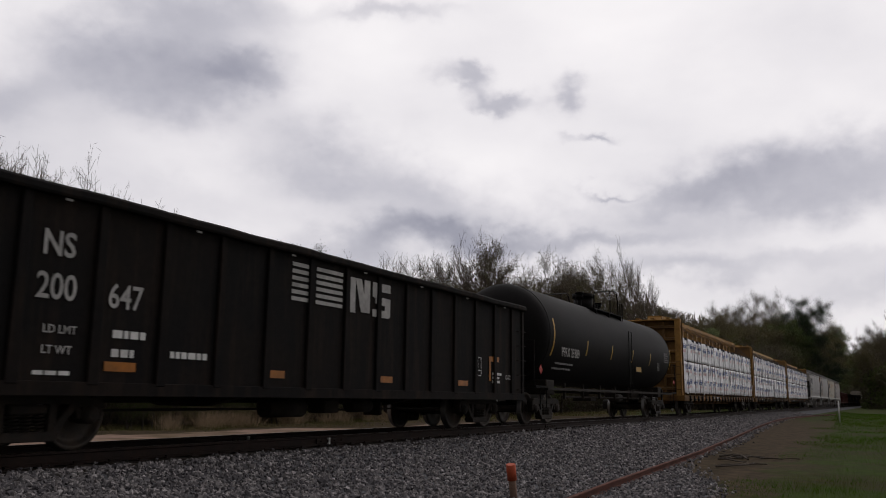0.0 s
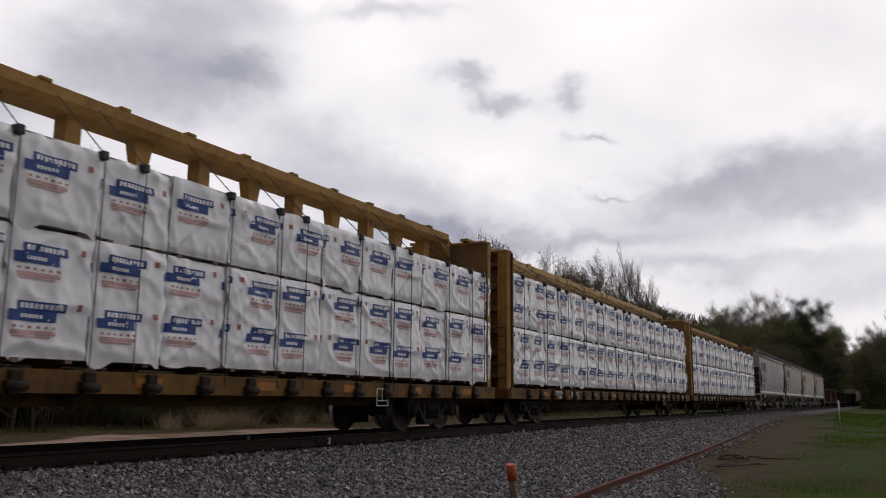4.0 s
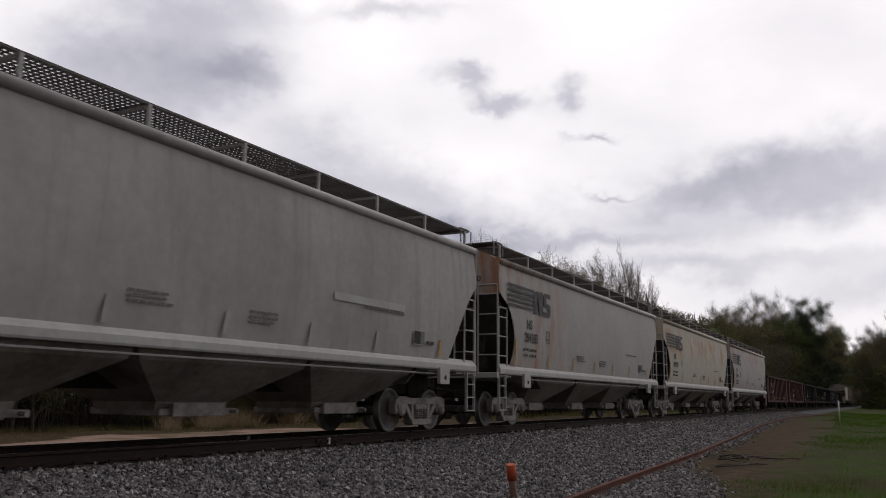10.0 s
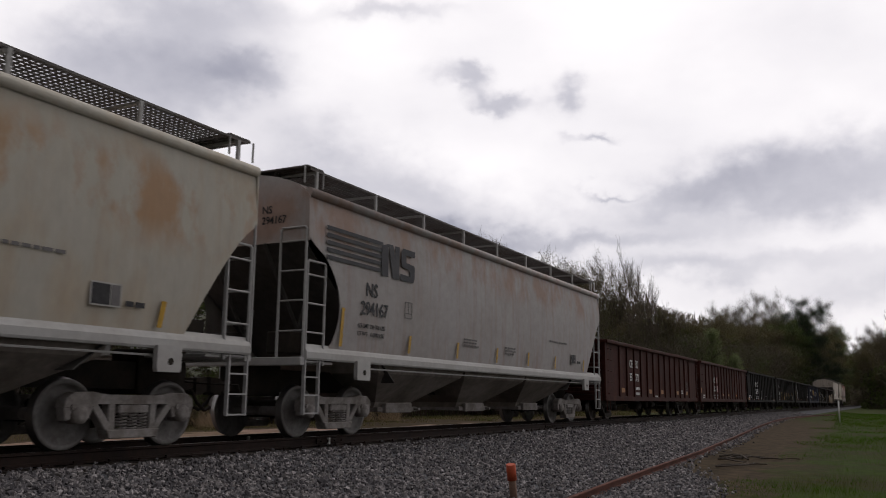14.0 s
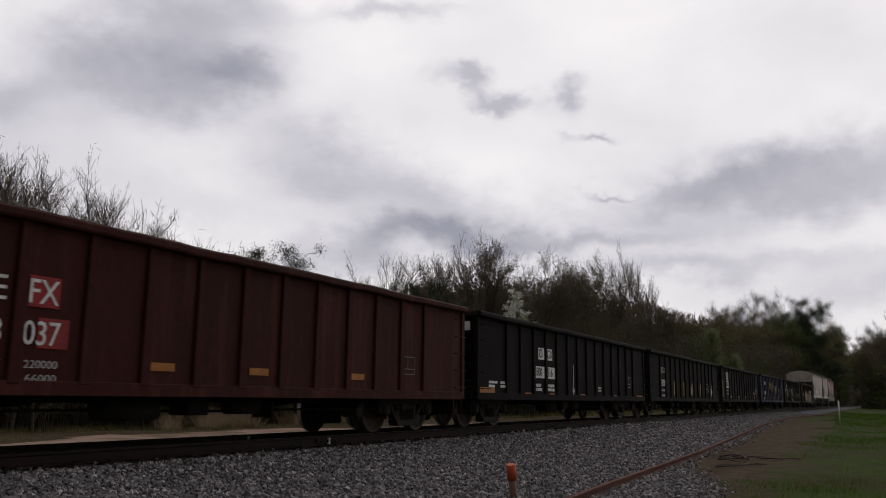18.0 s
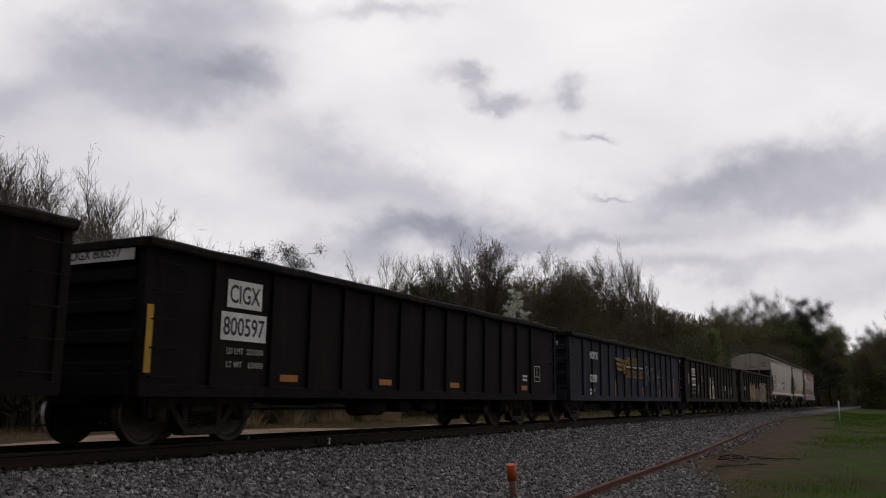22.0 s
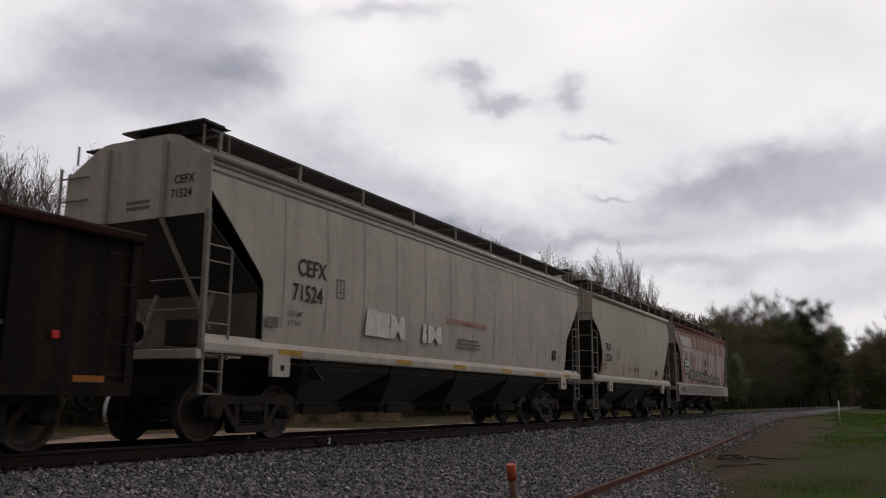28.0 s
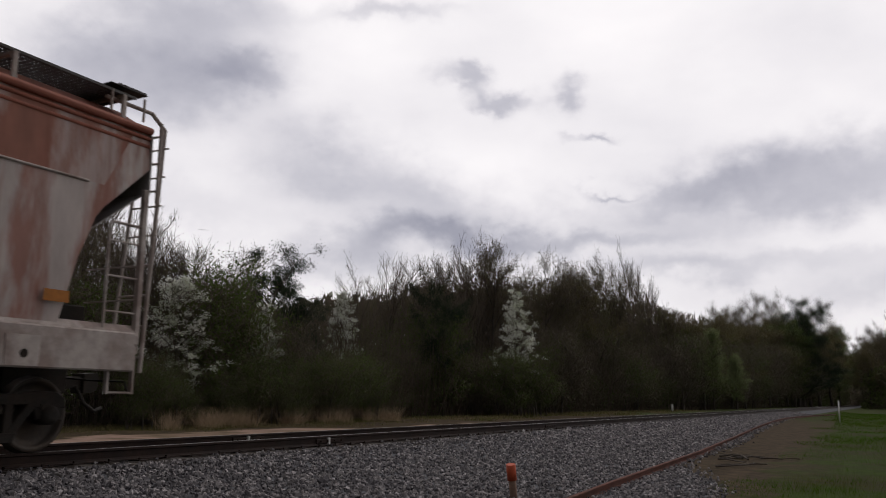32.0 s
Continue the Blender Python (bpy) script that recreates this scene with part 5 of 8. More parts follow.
def centre_beam(label, X0, X1, tiers, beam_paint, open_top, marks, seed=0, count=18):
    L = X1 - X0
    h = L / 2
    car = tagged(new("centre_beam_car"), label, "freight car", group="freight cars of the train")
    top = 4.67
    deck = 1.00
    # deck and side sills with stake pockets and winches
    bm = bm_new()
    box(bm, -h + 0.1, h - 0.1, -1.36, 1.36, 0.90, deck)
    box(bm, -h + 0.6, h - 0.6, -0.35, 0.35, 0.55, 0.92)
    for i in range(1, 10):
        x = -h + L * i / 10
        prism(bm, [(-1.36, 0.92), (1.36, 0.92), (0.4, 0.62), (-0.4, 0.62)], x - 0.06, x + 0.06)
    part("deck", done(bm), "yellow_deck", car)
    for s in (-1, 1):
        bm = bm_new()
        prism(bm, [(s * 1.36, 0.72), (s * 1.44, 0.72), (s * 1.44, 1.00), (s * 1.36, 1.00)], -h, h)
        part("side_sill", done(bm), "yellow_deck", car)
    n = 22
    for i in range(n):
        x = -h + 1.2 + (L - 2.4) * i / (n - 1)
        bm = bm_new()
        box(bm, x - 0.09, x + 0.09, -1.50, -1.42, 0.70, 0.99, bevel=0.02)
        tube(bm, (x - 0.14, -1.47, 0.80), (x + 0.14, -1.47, 0.80), 0.065, 8)
        part("strap_winch", done(bm), "under", car)
    # bulkheads at both ends
    for s in (-1, 1):
        bm = bm_new()
        box(bm, s * (h - 0.30) - 0.03, s * (h - 0.30) + 0.03, -1.38, 1.38, 0.95, top - 0.05)
        bulk = part("bulkhead", bm, "bulk_dark", car, "ribbed steel bulkhead")
        for y in (-1.19, 1.19):
            bm = bm_new()
            box(bm, s * (h - 0.14) - 0.14, s * (h - 0.14) + 0.14, y - 0.14, y + 0.14, 0.72, top, bevel=0.02)
            part("corner_post", bm, "yellow", bulk)
        for y in (-0.5, 0.5):
            bm = bm_new()
            box(bm, s * (h - 0.18) - 0.07, s * (h - 0.18) + 0.14, y - 0.05, y + 0.05, 0.95, top - 0.1, bevel=0.01)
            part("upright", bm, "bulk_dark", bulk)
        for k in range(6):
            z = 1.30 + k * 0.60
            bm = bm_new()
            prism(bm, [(s * (h - 0.28), z - 0.10), (s * (h - 0.08), z - 0.05), (s * (h - 0.08), z + 0.05), (s * (h - 0.28), z + 0.10)], -1.33, 1.33, axis="y")
            part("crossbar", done(bm), "bulk_dark", bulk)
        bm = bm_new()
        box(bm, s * (h - 0.16) - 0.18, s * (h - 0.16) + 0.18, -1.34, 1.34, top - 0.05, top + 0.02, bevel=0.02)
        for y in (-0.75, 0.0, 0.75):
            box(bm, s * (h - 0.2) - 0.2, s * (h - 0.2) + 0.2, y - 0.10, y + 0.10, top + 0.04, top + 0.10)
        pipe(bm, [(s * (h - 0.45), -1.2, top + 0.04), (s * (h - 0.45), -1.2, top + 0.14), (s * (h - 0.05), -1.2, top + 0.14), (s * (h - 0.05), -1.2, top + 0.04)], 0.014)
        part("top_plate", done(bm), "yellow", bulk)
        ladder(car, s * (h + 0.01), -0.85, -1.30, 0.85, 2.6, 5, "bulk_dark", side="end")
        bm = bm_new()
        box(bm, s * h - 0.10, s * h + 0.05, -1.42, 1.42, 0.72, 0.98, bevel=0.01)
        part("end_sill", bm, "yellow_deck", car)
        # gusset from the bulkhead to the beam
        bm = bm_new()
        prism(bm, [(s * (h - 0.30), top + 0.03), (s * (h - 0.475), top + 0.18), (s * (h - 0.475), top - 0.04), (s * (h - 0.90), top - 0.05), (s * (h - 0.30), top - 0.40)], -0.33, 0.33, axis="y")
        part("gusset", done(bm), "yellow", car)
    # the centre beam: a deep top chord on posts
    bm = bm_new()
    prism(bm, [(-0.26, top - 0.04), (0.26, top - 0.04), (0.36, top + 0.06), (0.36, top + 0.22), (0.30, top + 0.25), (-0.30, top + 0.25), (-0.36, top + 0.22), (-0.36, top + 0.06)], -h + 0.48, h - 0.48)
    part("top_chord", done(bm), beam_paint, car)
    for i in range(16):
        x = -h + 1.5 + (L - 3.0) * i / 15
        bm = bm_new()
        box(bm, x - 0.10, x + 0.10, -0.38, -0.20, top + 0.22, top + 0.275, bevel=0.012)
        part("strap_guide", done(bm), beam_paint, car)
    for i in range(17):
        x = -h + 1.25 + (L - 2.5) * i / 16
        bm = bm_new()
        if i % 2:
            prism(bm, [(x - 0.20, top - 0.04), (x + 0.20, top - 0.04), (x + 0.12, top - 0.40), (x + 0.20, deck), (x - 0.20, deck), (x - 0.12, top - 0.40)], -0.10, 0.10, axis="y")
        else:
            box(bm, x - 0.13, x + 0.13, -0.13, 0.13, deck, top - 0.04)
        part("beam_post", done(bm), beam_paint, car)
    # wrapped bundles in two tiers on both sides, with their straps
    a, b = -h + 0.32, h - 0.04
    w = (b - a) / count
    rnd = random.Random(seed)
    for t, (z0, z1) in enumerate(tiers):
        for i in range(count):
            sd = rnd.randrange(9)
            me, pr = bundle(w, z1 - z0 - 0.045, sd)
            x = a + (i + 0.5) * w
            ob = part("wrapped_bundle", me, "wrap", car, "bundle of wallboard in printed white plastic wrap", at=(x, -1.37 + rnd.uniform(-0.02, 0.02), z0 + 0.045))
            for one in pr:
                part("printed_label", one, "ink_blue", ob)
            for k in (-0.3, 0.3):
                part("spacer_block", SPACER, "post_wood", ob, at=(k * w, 0.04, -0.046))
            if t == 0 or i % 2:
                part("wrapped_bundle", me, "wrap", car, at=(x, 1.37, z0 + 0.045), turn=(0, 0, 180))
    zt = tiers[-1][1]
    for i in range(count):
        x = a + (i + (0.98 if i % 3 else 0.55)) * w
        bm = bm_new()
        pipe(bm, [(x + 0.02, -0.34, top + 0.10), (x, -1.36, zt + 0.02), (x, -1.425, zt - 0.06), (x, -1.43, (zt + 1.0) / 2), (x, -1.43, 1.02), (x, -1.47, 0.84)], 0.009, 4)
        box(bm, x - 0.055, x + 0.055, -1.435, -1.30, zt - 0.10, zt + 0.02, bevel=0.015)
        part("strap", done(bm), "strap", car)
    for x, body in marks:
        lettering(car, body, x, 0.76, 0.28, "paint_white", -1.452)
    for i in range(9):
        x = -h + 2.1 + (L - 4.2) * i / 8
        patch(car, "reflector_strip", [(x + 0.25, x + 0.72, 0.80, 0.93)], "paint_orange", -1.445)
    frame_mark(car, h - 5.6, 0.55, 0.42, 0.34, "paint_white", -1.46)
    add_truck(car, -h + 2.6), add_truck(car, h - 2.6)
    add_couplers(car, h)
    return car


# ---- the train, from its head to its tail ----
TRAIN = []


def enrol(car, X0, X1):
    TRAIN.append((car, (X0 + X1) / 2))
    car.location = ((X0 + X1) / 2, TRACK_Y, 0)


def at(X0, X1, x):
    return x - (X0 + X1) / 2


# black gondola with a white emblem
X0, X1 = -173.9, -157.7
car, posts = gondola("black high-sided gondola car with faded white emblem", X0, X1, "black_steel", top=3.18, ribs=14, first=1.12, pitch=1.1, chord="black_steel", seed=1)
lettering(car, "NS", at(X0, X1, -172.52), 2.34, 0.42, "graf_pale", -1.545, wide=0.9, bold=0.02)
lettering(car, "200", at(X0, X1, -172.56), 1.82, 0.44, "graf_pale", -1.545, wide=0.86)
lettering(car, "647", at(X0, X1, -171.52), 1.80, 0.44, "graf_pale", -1.545, wide=0.86)
lettering(car, "LD LMT", at(X0, X1, -172.42), 1.42, 0.14, "graf_pale", -1.545)
lettering(car, "LT WT", at(X0, X1, -172.42), 1.18, 0.14, "graf_pale", -1.545)
stencil(car, at(X0, X1, -171.4), 1.52, 1, 0.5, 2, height=0.10, y=-1.54)
stencil(car, at(X0, X1, -171.4), 1.28, 1, 0.5, 3, height=0.10, y=-1.54)
stencil(car, at(X0, X1, -170.4), 1.30, 1, 0.8, 4, height=0.09, y=-1.54)
stencil(car, at(X0, X1, -172.5), 0.98, 1, 0.4, 5, height=0.05, y=-1.54)
for k in range(6):
    z = 2.93 - k * 0.115
    patch(car, "stripe_emblem", [(at(X0, X1, -167.80), at(X0, X1, -167.35), z - 0.065, z), (at(X0, X1, -167.12), at(X0, X1, -166.32), z - 0.065, z)], "graf_pale", -1.545)
bx = at(X0, X1, -166.1)
patch(car, "block_emblem", [(bx, 2.25, bx + 0.20, 2.25, bx + 0.20, 2.90, bx, 2.90), (bx + 0.20, 2.90, bx + 0.40, 2.90, bx + 0.62, 2.28, bx + 0.40, 2.28), (bx + 0.50, 2.28, bx + 0.70, 2.28, bx + 0.70, 2.90, bx + 0.50, 2.90),
                            (bx + 0.80, 2.62, bx + 1.0, 2.58, bx + 1.0, 2.90, bx + 0.80, 2.90), (bx + 1.0, 2.74, bx + 1.45, 2.74, bx + 1.45, 2.90, bx + 1.0, 2.90), (bx + 0.9, 2.50, bx + 1.45, 2.46, bx + 1.45, 2.62, bx + 0.9, 2.64), (bx + 1.25, 2.26, bx + 1.45, 2.26, bx + 1.45, 2.52, bx + 1.25, 2.52), (bx + 0.8, 2.24, bx + 1.4, 2.24, bx + 1.4, 2.38, bx + 0.8, 2.38)], "graf_pale", -1.548)
reflector(car, [at(X0, X1, u) for u in (-171.5, -168.4, -165.0, -161.6)], 1.0, 0.5, 0.12, y=-1.545)
patch(car, "reflector_strip", [(at(X0, X1, -159.9), at(X0, X1, -159.3), 1.62, 1.74), (at(X0, X1, -159.9), at(X0, X1, -159.8), 1.15, 1.62)], "paint_orange", -1.545)
frame_mark(car, at(X0, X1, -160.7), 1.25, 0.34, 0.44, y=-1.545)
lettering(car, "G-72D", at(X0, X1, -158.9), 1.20, 0.16, "graf_pale", -1.545)
stencil(car, at(X0, X1, -159.7), 1.35, 3, 0.5, 8, y=-1.545)
for k in range(13):
    x = at(X0, X1, -172.3 + k * 1.1)
    patch(car, "drain_hole", [(x, x + 0.10, 3.005, 3.035)], "graf_pale", -1.60) if k % 2 == 0 else None
enrol(car, X0, X1)

X0, X1 = -156.7, -138.9
enrol(tank_car(X0, X1), X0, X1)

LOAD_LOW = ((1.08, 2.66), (2.66, 3.80))
LOAD_HIGH = ((1.08, 2.62), (2.62, 4.11))
X0, X1 = -136.85, -113.25
enrol(centre_beam("yellow centre-beam car half-height load of white wrapped wallboard", X0, X1, LOAD_LOW, "yellow", True, ((-4.6, "TTZX"), (-3.3, "86257")), 1, 19), X0, X1)
X0, X1 = -112.2, -89.7
enrol(centre_beam("centre-beam car with flaking tan beam and full wallboard load", X0, X1, LOAD_HIGH, "yellow_bare", False, ((-7.9, "TTZX"), (-6.5, "36723")), 2), X0, X1)
X0, X1 = -88.55, -65.6
enrol(centre_beam("rusty yellow centre-beam car with full load of wrapped wallboard", X0, X1, LOAD_HIGH, "yellow", False, ((-8.1, "TTZX"), (-6.6, "855125")), 3), X0, X1)

# four grey covered hoppers
NUMBERS = ("294208", "294183", "294189", "294167")
PAINTS = ("grey", "grey_warm", "grey_rust", "grey_warm2")
M["grey_warm2"] = make_mat("grey_paint_with_upper_rust", (0.37, 0.345, 0.338), 0.62, 0.0, (0.30, 0.27, 0.25), 0.5, 0.5, fine=6, fine_amount=0.12, streak=(0.27, 0.17, 0.13), streak_amount=0.5, bump=0.05, belt=(3.1, 4.5, (0.30, 0.15, 0.09), 0.55))
LOOKS = ("plain grey covered hopper with dark stripe emblem", "grey covered hopper with rust stains by the emblem", "cream-grey covered hopper streaked with orange rust", "light grey covered hopper with faint rust streaks")
for i in range(4):
    X0 = -64.05 + 17.93 * i
    X1 = X0 + 16.55
    car = covered_hopper(LOOKS[i], X0, X1, PAINTS[i], kind="truck_grey", board="board_light")
    f = X0 - (X0 + X1) / 2
    stripes_logo(car, f + 0.46, 3.05, 3.15, 0.66, "logo_black", -1.605)
    lettering(car, "NS", f + 1.78, 2.60, 0.36, "logo_black", -1.604, wide=0.95, bold=0.014)
    lettering(car, NUMBERS[i], f + 1.62, 2.24, 0.36, "logo_black", -1.604, wide=0.9, bold=0.014)
    frame_mark(car, f + 3.25, 2.30, 0.30, 0.34, "paint_grey", -1.60)
    lettering(car, "LD LMT 221700 LBS", f + 1.55, 1.99, 0.115, "paint_black" if i else "paint_grey", -1.585)
    lettering(car, "LT WT   64300 LBS", f + 1.55, 1.84, 0.115, "paint_black" if i else "paint_grey", -1.585)
    for k, x in enumerate((0.95, 3.4, 5.6, 7.8, 9.9, 12.0, 14.6)):
        patch(car, "reflector_strip", [(f + x, 1.60, f + x + 0.09, 1.60, f + x + 0.16, 2.30 if k == 0 else 1.96, f + x + 0.07, 2.30 if k == 0 else 1.96)], "paint_yellow" if i != 0 or k in (0, 6) else "grey", -1.592)
    stencil(car, f + 6.0, 2.08, 3, 0.9, 11, "paint_grey", 0.035, -1.59)
    stencil(car, f + 8.4, 2.02, 3, 0.7, 12, "paint_grey", 0.04, -1.59)
    stencil(car, f + 11.6, 2.40, 1, 1.5, 13, "paint_grey", 0.045, -1.60)
    patch(car, "stencil_border", [(f + 13.50, f + 13.98, 1.80, 2.10)], "graf_pale", -1.588, "white-bordered stencil block")
    patch(car, "stencil", [(f + 13.52, f + 13.80, 1.82, 2.08)], "paint_black", -1.593)
    patch(car, "stencil", [(f + 13.82, f + 13.96, 1.82, 2.08)], "paint_grey", -1.593)
    stencil(car, f + 14.06, 1.90, 1, 0.36, 14, "paint_black", 0.07, -1.59)
    if i == 0:
        patch(car, "cleaned_patch", [(f + 10.6, f + 13.1, 2.42, 2.56)], "sill_white", -1.604, "pale patch where a sign was removed")
    for body, z in (("NS", 3.90), (NUMBERS[i], 3.71)):
        lettering(car, body, f - 0.022, z, 0.19, "paint_black", -1.25 + 0.12 * len(NUMBERS[i]), wide=0.95, turn=(90, 0, -90))
    enrol(car, X0, X1)


def split_mark(car, x, rows, size, gap, backing=True, y=-1.60):
    """Reporting marks that are split on both sides of a post: white panels or plain letters."""
    for left, right, z in rows:
        if not left:
            # a whole mark between two posts
            wd = min(0.92, 0.92 / (len(right) * size * 0.60))
            if backing:
                patch(car, "number_panel", [(x, x + len(right) * size * 0.62 * wd + 0.05, z - 0.05, z + size * 0.80)], "paint_white", y + 0.004, "white number panel")
            lettering(car, right, x + 0.03, z, size, "paint_black" if backing else "paint_white", y - 0.002, wide=wd, bold=0.02)
            continue
        for body, xx in ((left, x - gap - len(left) * size * 0.58), (right, x + gap)):
            if not body:
                continue
            if backing:
                patch(car, "number_panel", [(xx - 0.03, xx + len(body) * size * 0.60 + 0.02, z - 0.06, z + size * 0.78)], "paint_white", y + 0.004, "white number panel")
                lettering(car, body, xx, z, size, "paint_black", y - 0.002, wide=0.86)
            else:
                lettering(car, body, xx, z, size, "paint_white", y, wide=0.86)


def end_plate(car, h, body, backing=True, z=2.38):
    """The number on a car's leading end."""
    w = len(body) * 0.115 + 0.06
    if backing:
        bm = bm_new()
        box(bm, -h - 0.062, -h - 0.052, -1.38, -1.38 + w, z - 0.05, z + 0.17)
        part("end_number_panel", bm, "paint_white", car)
    lettering(car, body, -h - 0.064, z, 0.19, "paint_black" if backing else "paint_white", -1.35 + w - 0.08, wide=0.95, turn=(90, 0, -90))


# oxide-red gondolas
GON = -1.545
X0, X1 = 6.9, 22.65
car, posts = gondola("oxide-red gondola car with scuffed paint", X0, X1, "oxide", seed=2)
split_mark(car, posts[2], (("CE", "FX", 1.95), ("33", "072", 1.45)), 0.40, 0.16, False, GON)
stencil(car, posts[2] + 0.2, 1.22, 1, 0.6, 3, height=0.10, y=GON)
stencil(car, posts[2] + 0.2, 1.02, 1, 0.6, 4, height=0.10, y=GON)
reflector(car, [posts[k] + 0.25 for k in (0, 4, 6, 9, 11)], 1.0, 0.42, 0.16, y=GON)
stencil(car, posts[5] + 0.1, 0.92, 1, 0.6, 6, y=GON)
frame_mark(car, posts[11] + 0.3, 1.15, 0.32, 0.42, "paint_grey", GON)
stencil(car, posts[10] + 0.2, 1.2, 2, 0.4, 9, y=GON)
enrol(car, X0, X1)
X0, X1 = 23.6, 39.5
car, posts = gondola("dull oxide-red gondola car with faded lettering", X0, X1, "oxide", seed=3, ribs=14, first=1.63, pitch=0.953)
f = -(X0 + X1) / 2
M["paint_red"] = make_mat("fresh_red_backing", (0.30, 0.022, 0.022), 0.6, 0.0, (0.16, 0.018, 0.016), 0.6, 3.0, fine=12, bump=0)
patch(car, "red_backing", [(f + 28.20, f + 28.62, 1.70, 2.06)], "paint_red", GON, "bright red repaint behind the letters")
patch(car, "red_backing", [(f + 28.36, f + 28.78, 1.23, 1.58)], "paint_red", GON, "bright red repaint behind the numerals")
for body, x0, x1, z0 in (("CE", 27.50, 27.92, 1.74), ("FX", 28.21, 28.60, 1.74), ("33", 27.52, 27.90, 1.26), ("037", 28.17, 28.66, 1.26)):
    fitted(car, body, f + x0, f + x1, z0, z0 + 0.28, "paint_white", GON - 0.006, 0.004)
for body, x0, x1, z0 in (("LD LMT", 27.45, 27.92, 1.00), ("220000", 28.22, 28.66, 1.00), ("LT WT", 27.45, 27.88, 0.84), ("66000", 28.25, 28.66, 0.84)):
    fitted(car, body, f + x0, f + x1, z0, z0 + 0.09, "graf_pale", GON, 0.0)
patch(car, "reflector_strip", [(posts[0] - 1.6, posts[0] - 1.2, 1.15, 1.40)], "paint_orange", GON)
reflector(car, [f + 30.08, f + 32.08, f + 34.86], 1.03, 0.45, 0.11, y=GON)
stencil(car, posts[0] - 0.9, 1.05, 2, 0.5, 5, y=GON)
frame_mark(car, f + 36.68, 1.18, 0.55, 0.36, "paint_grey", GON)
end_plate(car, (X1 - X0) / 2, "33037", False, 2.38)
enrol(car, X0, X1)
# black gondolas
X0, X1 = 40.25, 55.85
car, posts = gondola("black gondola car with white number panels on the posts", X0, X1, "black_steel_b", seed=4, chord="black_steel", ribs=14, first=1.78, pitch=0.935)
split_mark(car, posts[3], (("CI", "GX", 1.88), ("800", "516", 1.36)), 0.34, 0.13, True, GON)
stencil(car, posts[3] - 0.75, 1.14, 2, 0.4, 3, height=0.08, y=GON)
stencil(car, posts[3] + 0.2, 1.14, 2, 0.4, 4, height=0.08, y=GON)
reflector(car, [posts[0] - 1.7], 0.86, 0.95, 0.13, y=GON)
f = -(X0 + X1) / 2
reflector(car, [posts[k] + 0.3 for k in (1, 3, 6)] + [f + 51.48], 0.79, 0.44, 0.10, y=GON)
reflector(car, [f + 54.73], 0.78, 0.83, 0.12, y=GON)
ax = posts[5] + 0.55
patch(car, "arrow", [(ax - 0.012, ax + 0.012, 0.90, 1.80), (ax, 0.86, ax + 0.10, 1.02, ax + 0.07, 1.05, ax, 0.93), (ax, 0.86, ax - 0.10, 1.02, ax - 0.07, 1.05, ax, 0.93)], "paint_white", GON, "chalked white arrow")
frame_mark(car, f + 53.26, 1.18, 0.56, 0.38, "graf_pale", GON)
stencil(car, posts[0] - 1.1, 1.15, 2, 0.4, 5, y=GON)
stencil(car, posts[0] - 0.4, 1.15, 2, 0.3, 6, y=GON)
stencil(car, posts[8] + 0.3, 1.15, 2, 0.3, 7, y=GON)
end_plate(car, (X1 - X0) / 2, "800516", True, 2.38)
enrol(car, X0, X1)
X0, X1 = 56.8, 72.5
car, posts = gondola("black gondola car with upright yellow reflectors", X0, X1, "black_steel_b", seed=5, chord="black_steel")
f = -(X0 + X1) / 2
fitted(car, "JTLX", f + 58.82, f + 59.52, 1.84, 2.14, "graf_pale", GON, 0.004)
fitted(car, "5858", f + 58.82, f + 59.50, 1.34, 1.62, "paint_white", GON, 0.004)
stencil(car, f + 58.86, 1.20, 1, 0.6, 3, "graf_pale", 0.08, GON)
stencil(car, f + 58.86, 0.98, 1, 0.6, 4, "graf_pale", 0.08, GON)
patch(car, "reflector_strip", [(f + 58.69, f + 58.79, 0.78, 1.70)], "paint_yellow", GON)
for k in (3, 5, 7, 9, 12):
    patch(car, "reflector_strip", [(posts[k] - 0.40, posts[k] - 0.28, 0.95, 1.60)], "paint_yellow", GON)
patch(car, "spray_tag", [(posts[6] + 0.3, 1.0, posts[6] + 0.5, 1.1, posts[6] + 0.42, 1.5, posts[6] + 0.34, 1.4)], "graf_pale", GON)
frame_mark(car, posts[10] + 0.25, 1.2, 0.55, 0.42, "paint_white", GON)
stencil(car, posts[11] + 0.5, 1.35, 3, 0.4, 8, y=GON)
end_plate(car, (X1 - X0) / 2, "5858", False, 2.38)
enrol(car, X0, X1)
X0, X1 = 73.7, 89.4
car, posts = gondola("black gondola car with white panels and small orange strips", X0, X1, "black_steel_b", seed=6, chord="black_steel", first=2.70, pitch=1.01, ribs=12, extra=(1.36,))
f = X0 - (X0 + X1) / 2
q = -(X0 + X1) / 2
panel_mark(car, "CIGX", q + 75.31, q + 76.10, 2.02, 2.44, GON)
panel_mark(car, "800597", q + 75.20, q + 76.23, 1.53, 1.95, GON)
for body, x0, x1, z0 in (("LD LMT", 75.36, 75.72, 1.33), ("221000", 75.80, 76.18, 1.33), ("LT WT", 75.36, 75.70, 1.13), ("65000", 75.84, 76.18, 1.13)):
    fitted(car, body, q + x0, q + x1, z0, z0 + 0.09, "graf_pale", GON, 0.0)
patch(car, "reflector_strip", [(f + 0.02, f + 0.13, 1.0, 1.90)], "paint_yellow", -1.606)
reflector(car, [q + 76.63, q + 79.65, q + 82.64], 0.95, 0.46, 0.11, y=GON)
reflector(car, [posts[11] - 0.7], 0.95, 0.42, 0.12, y=GON)
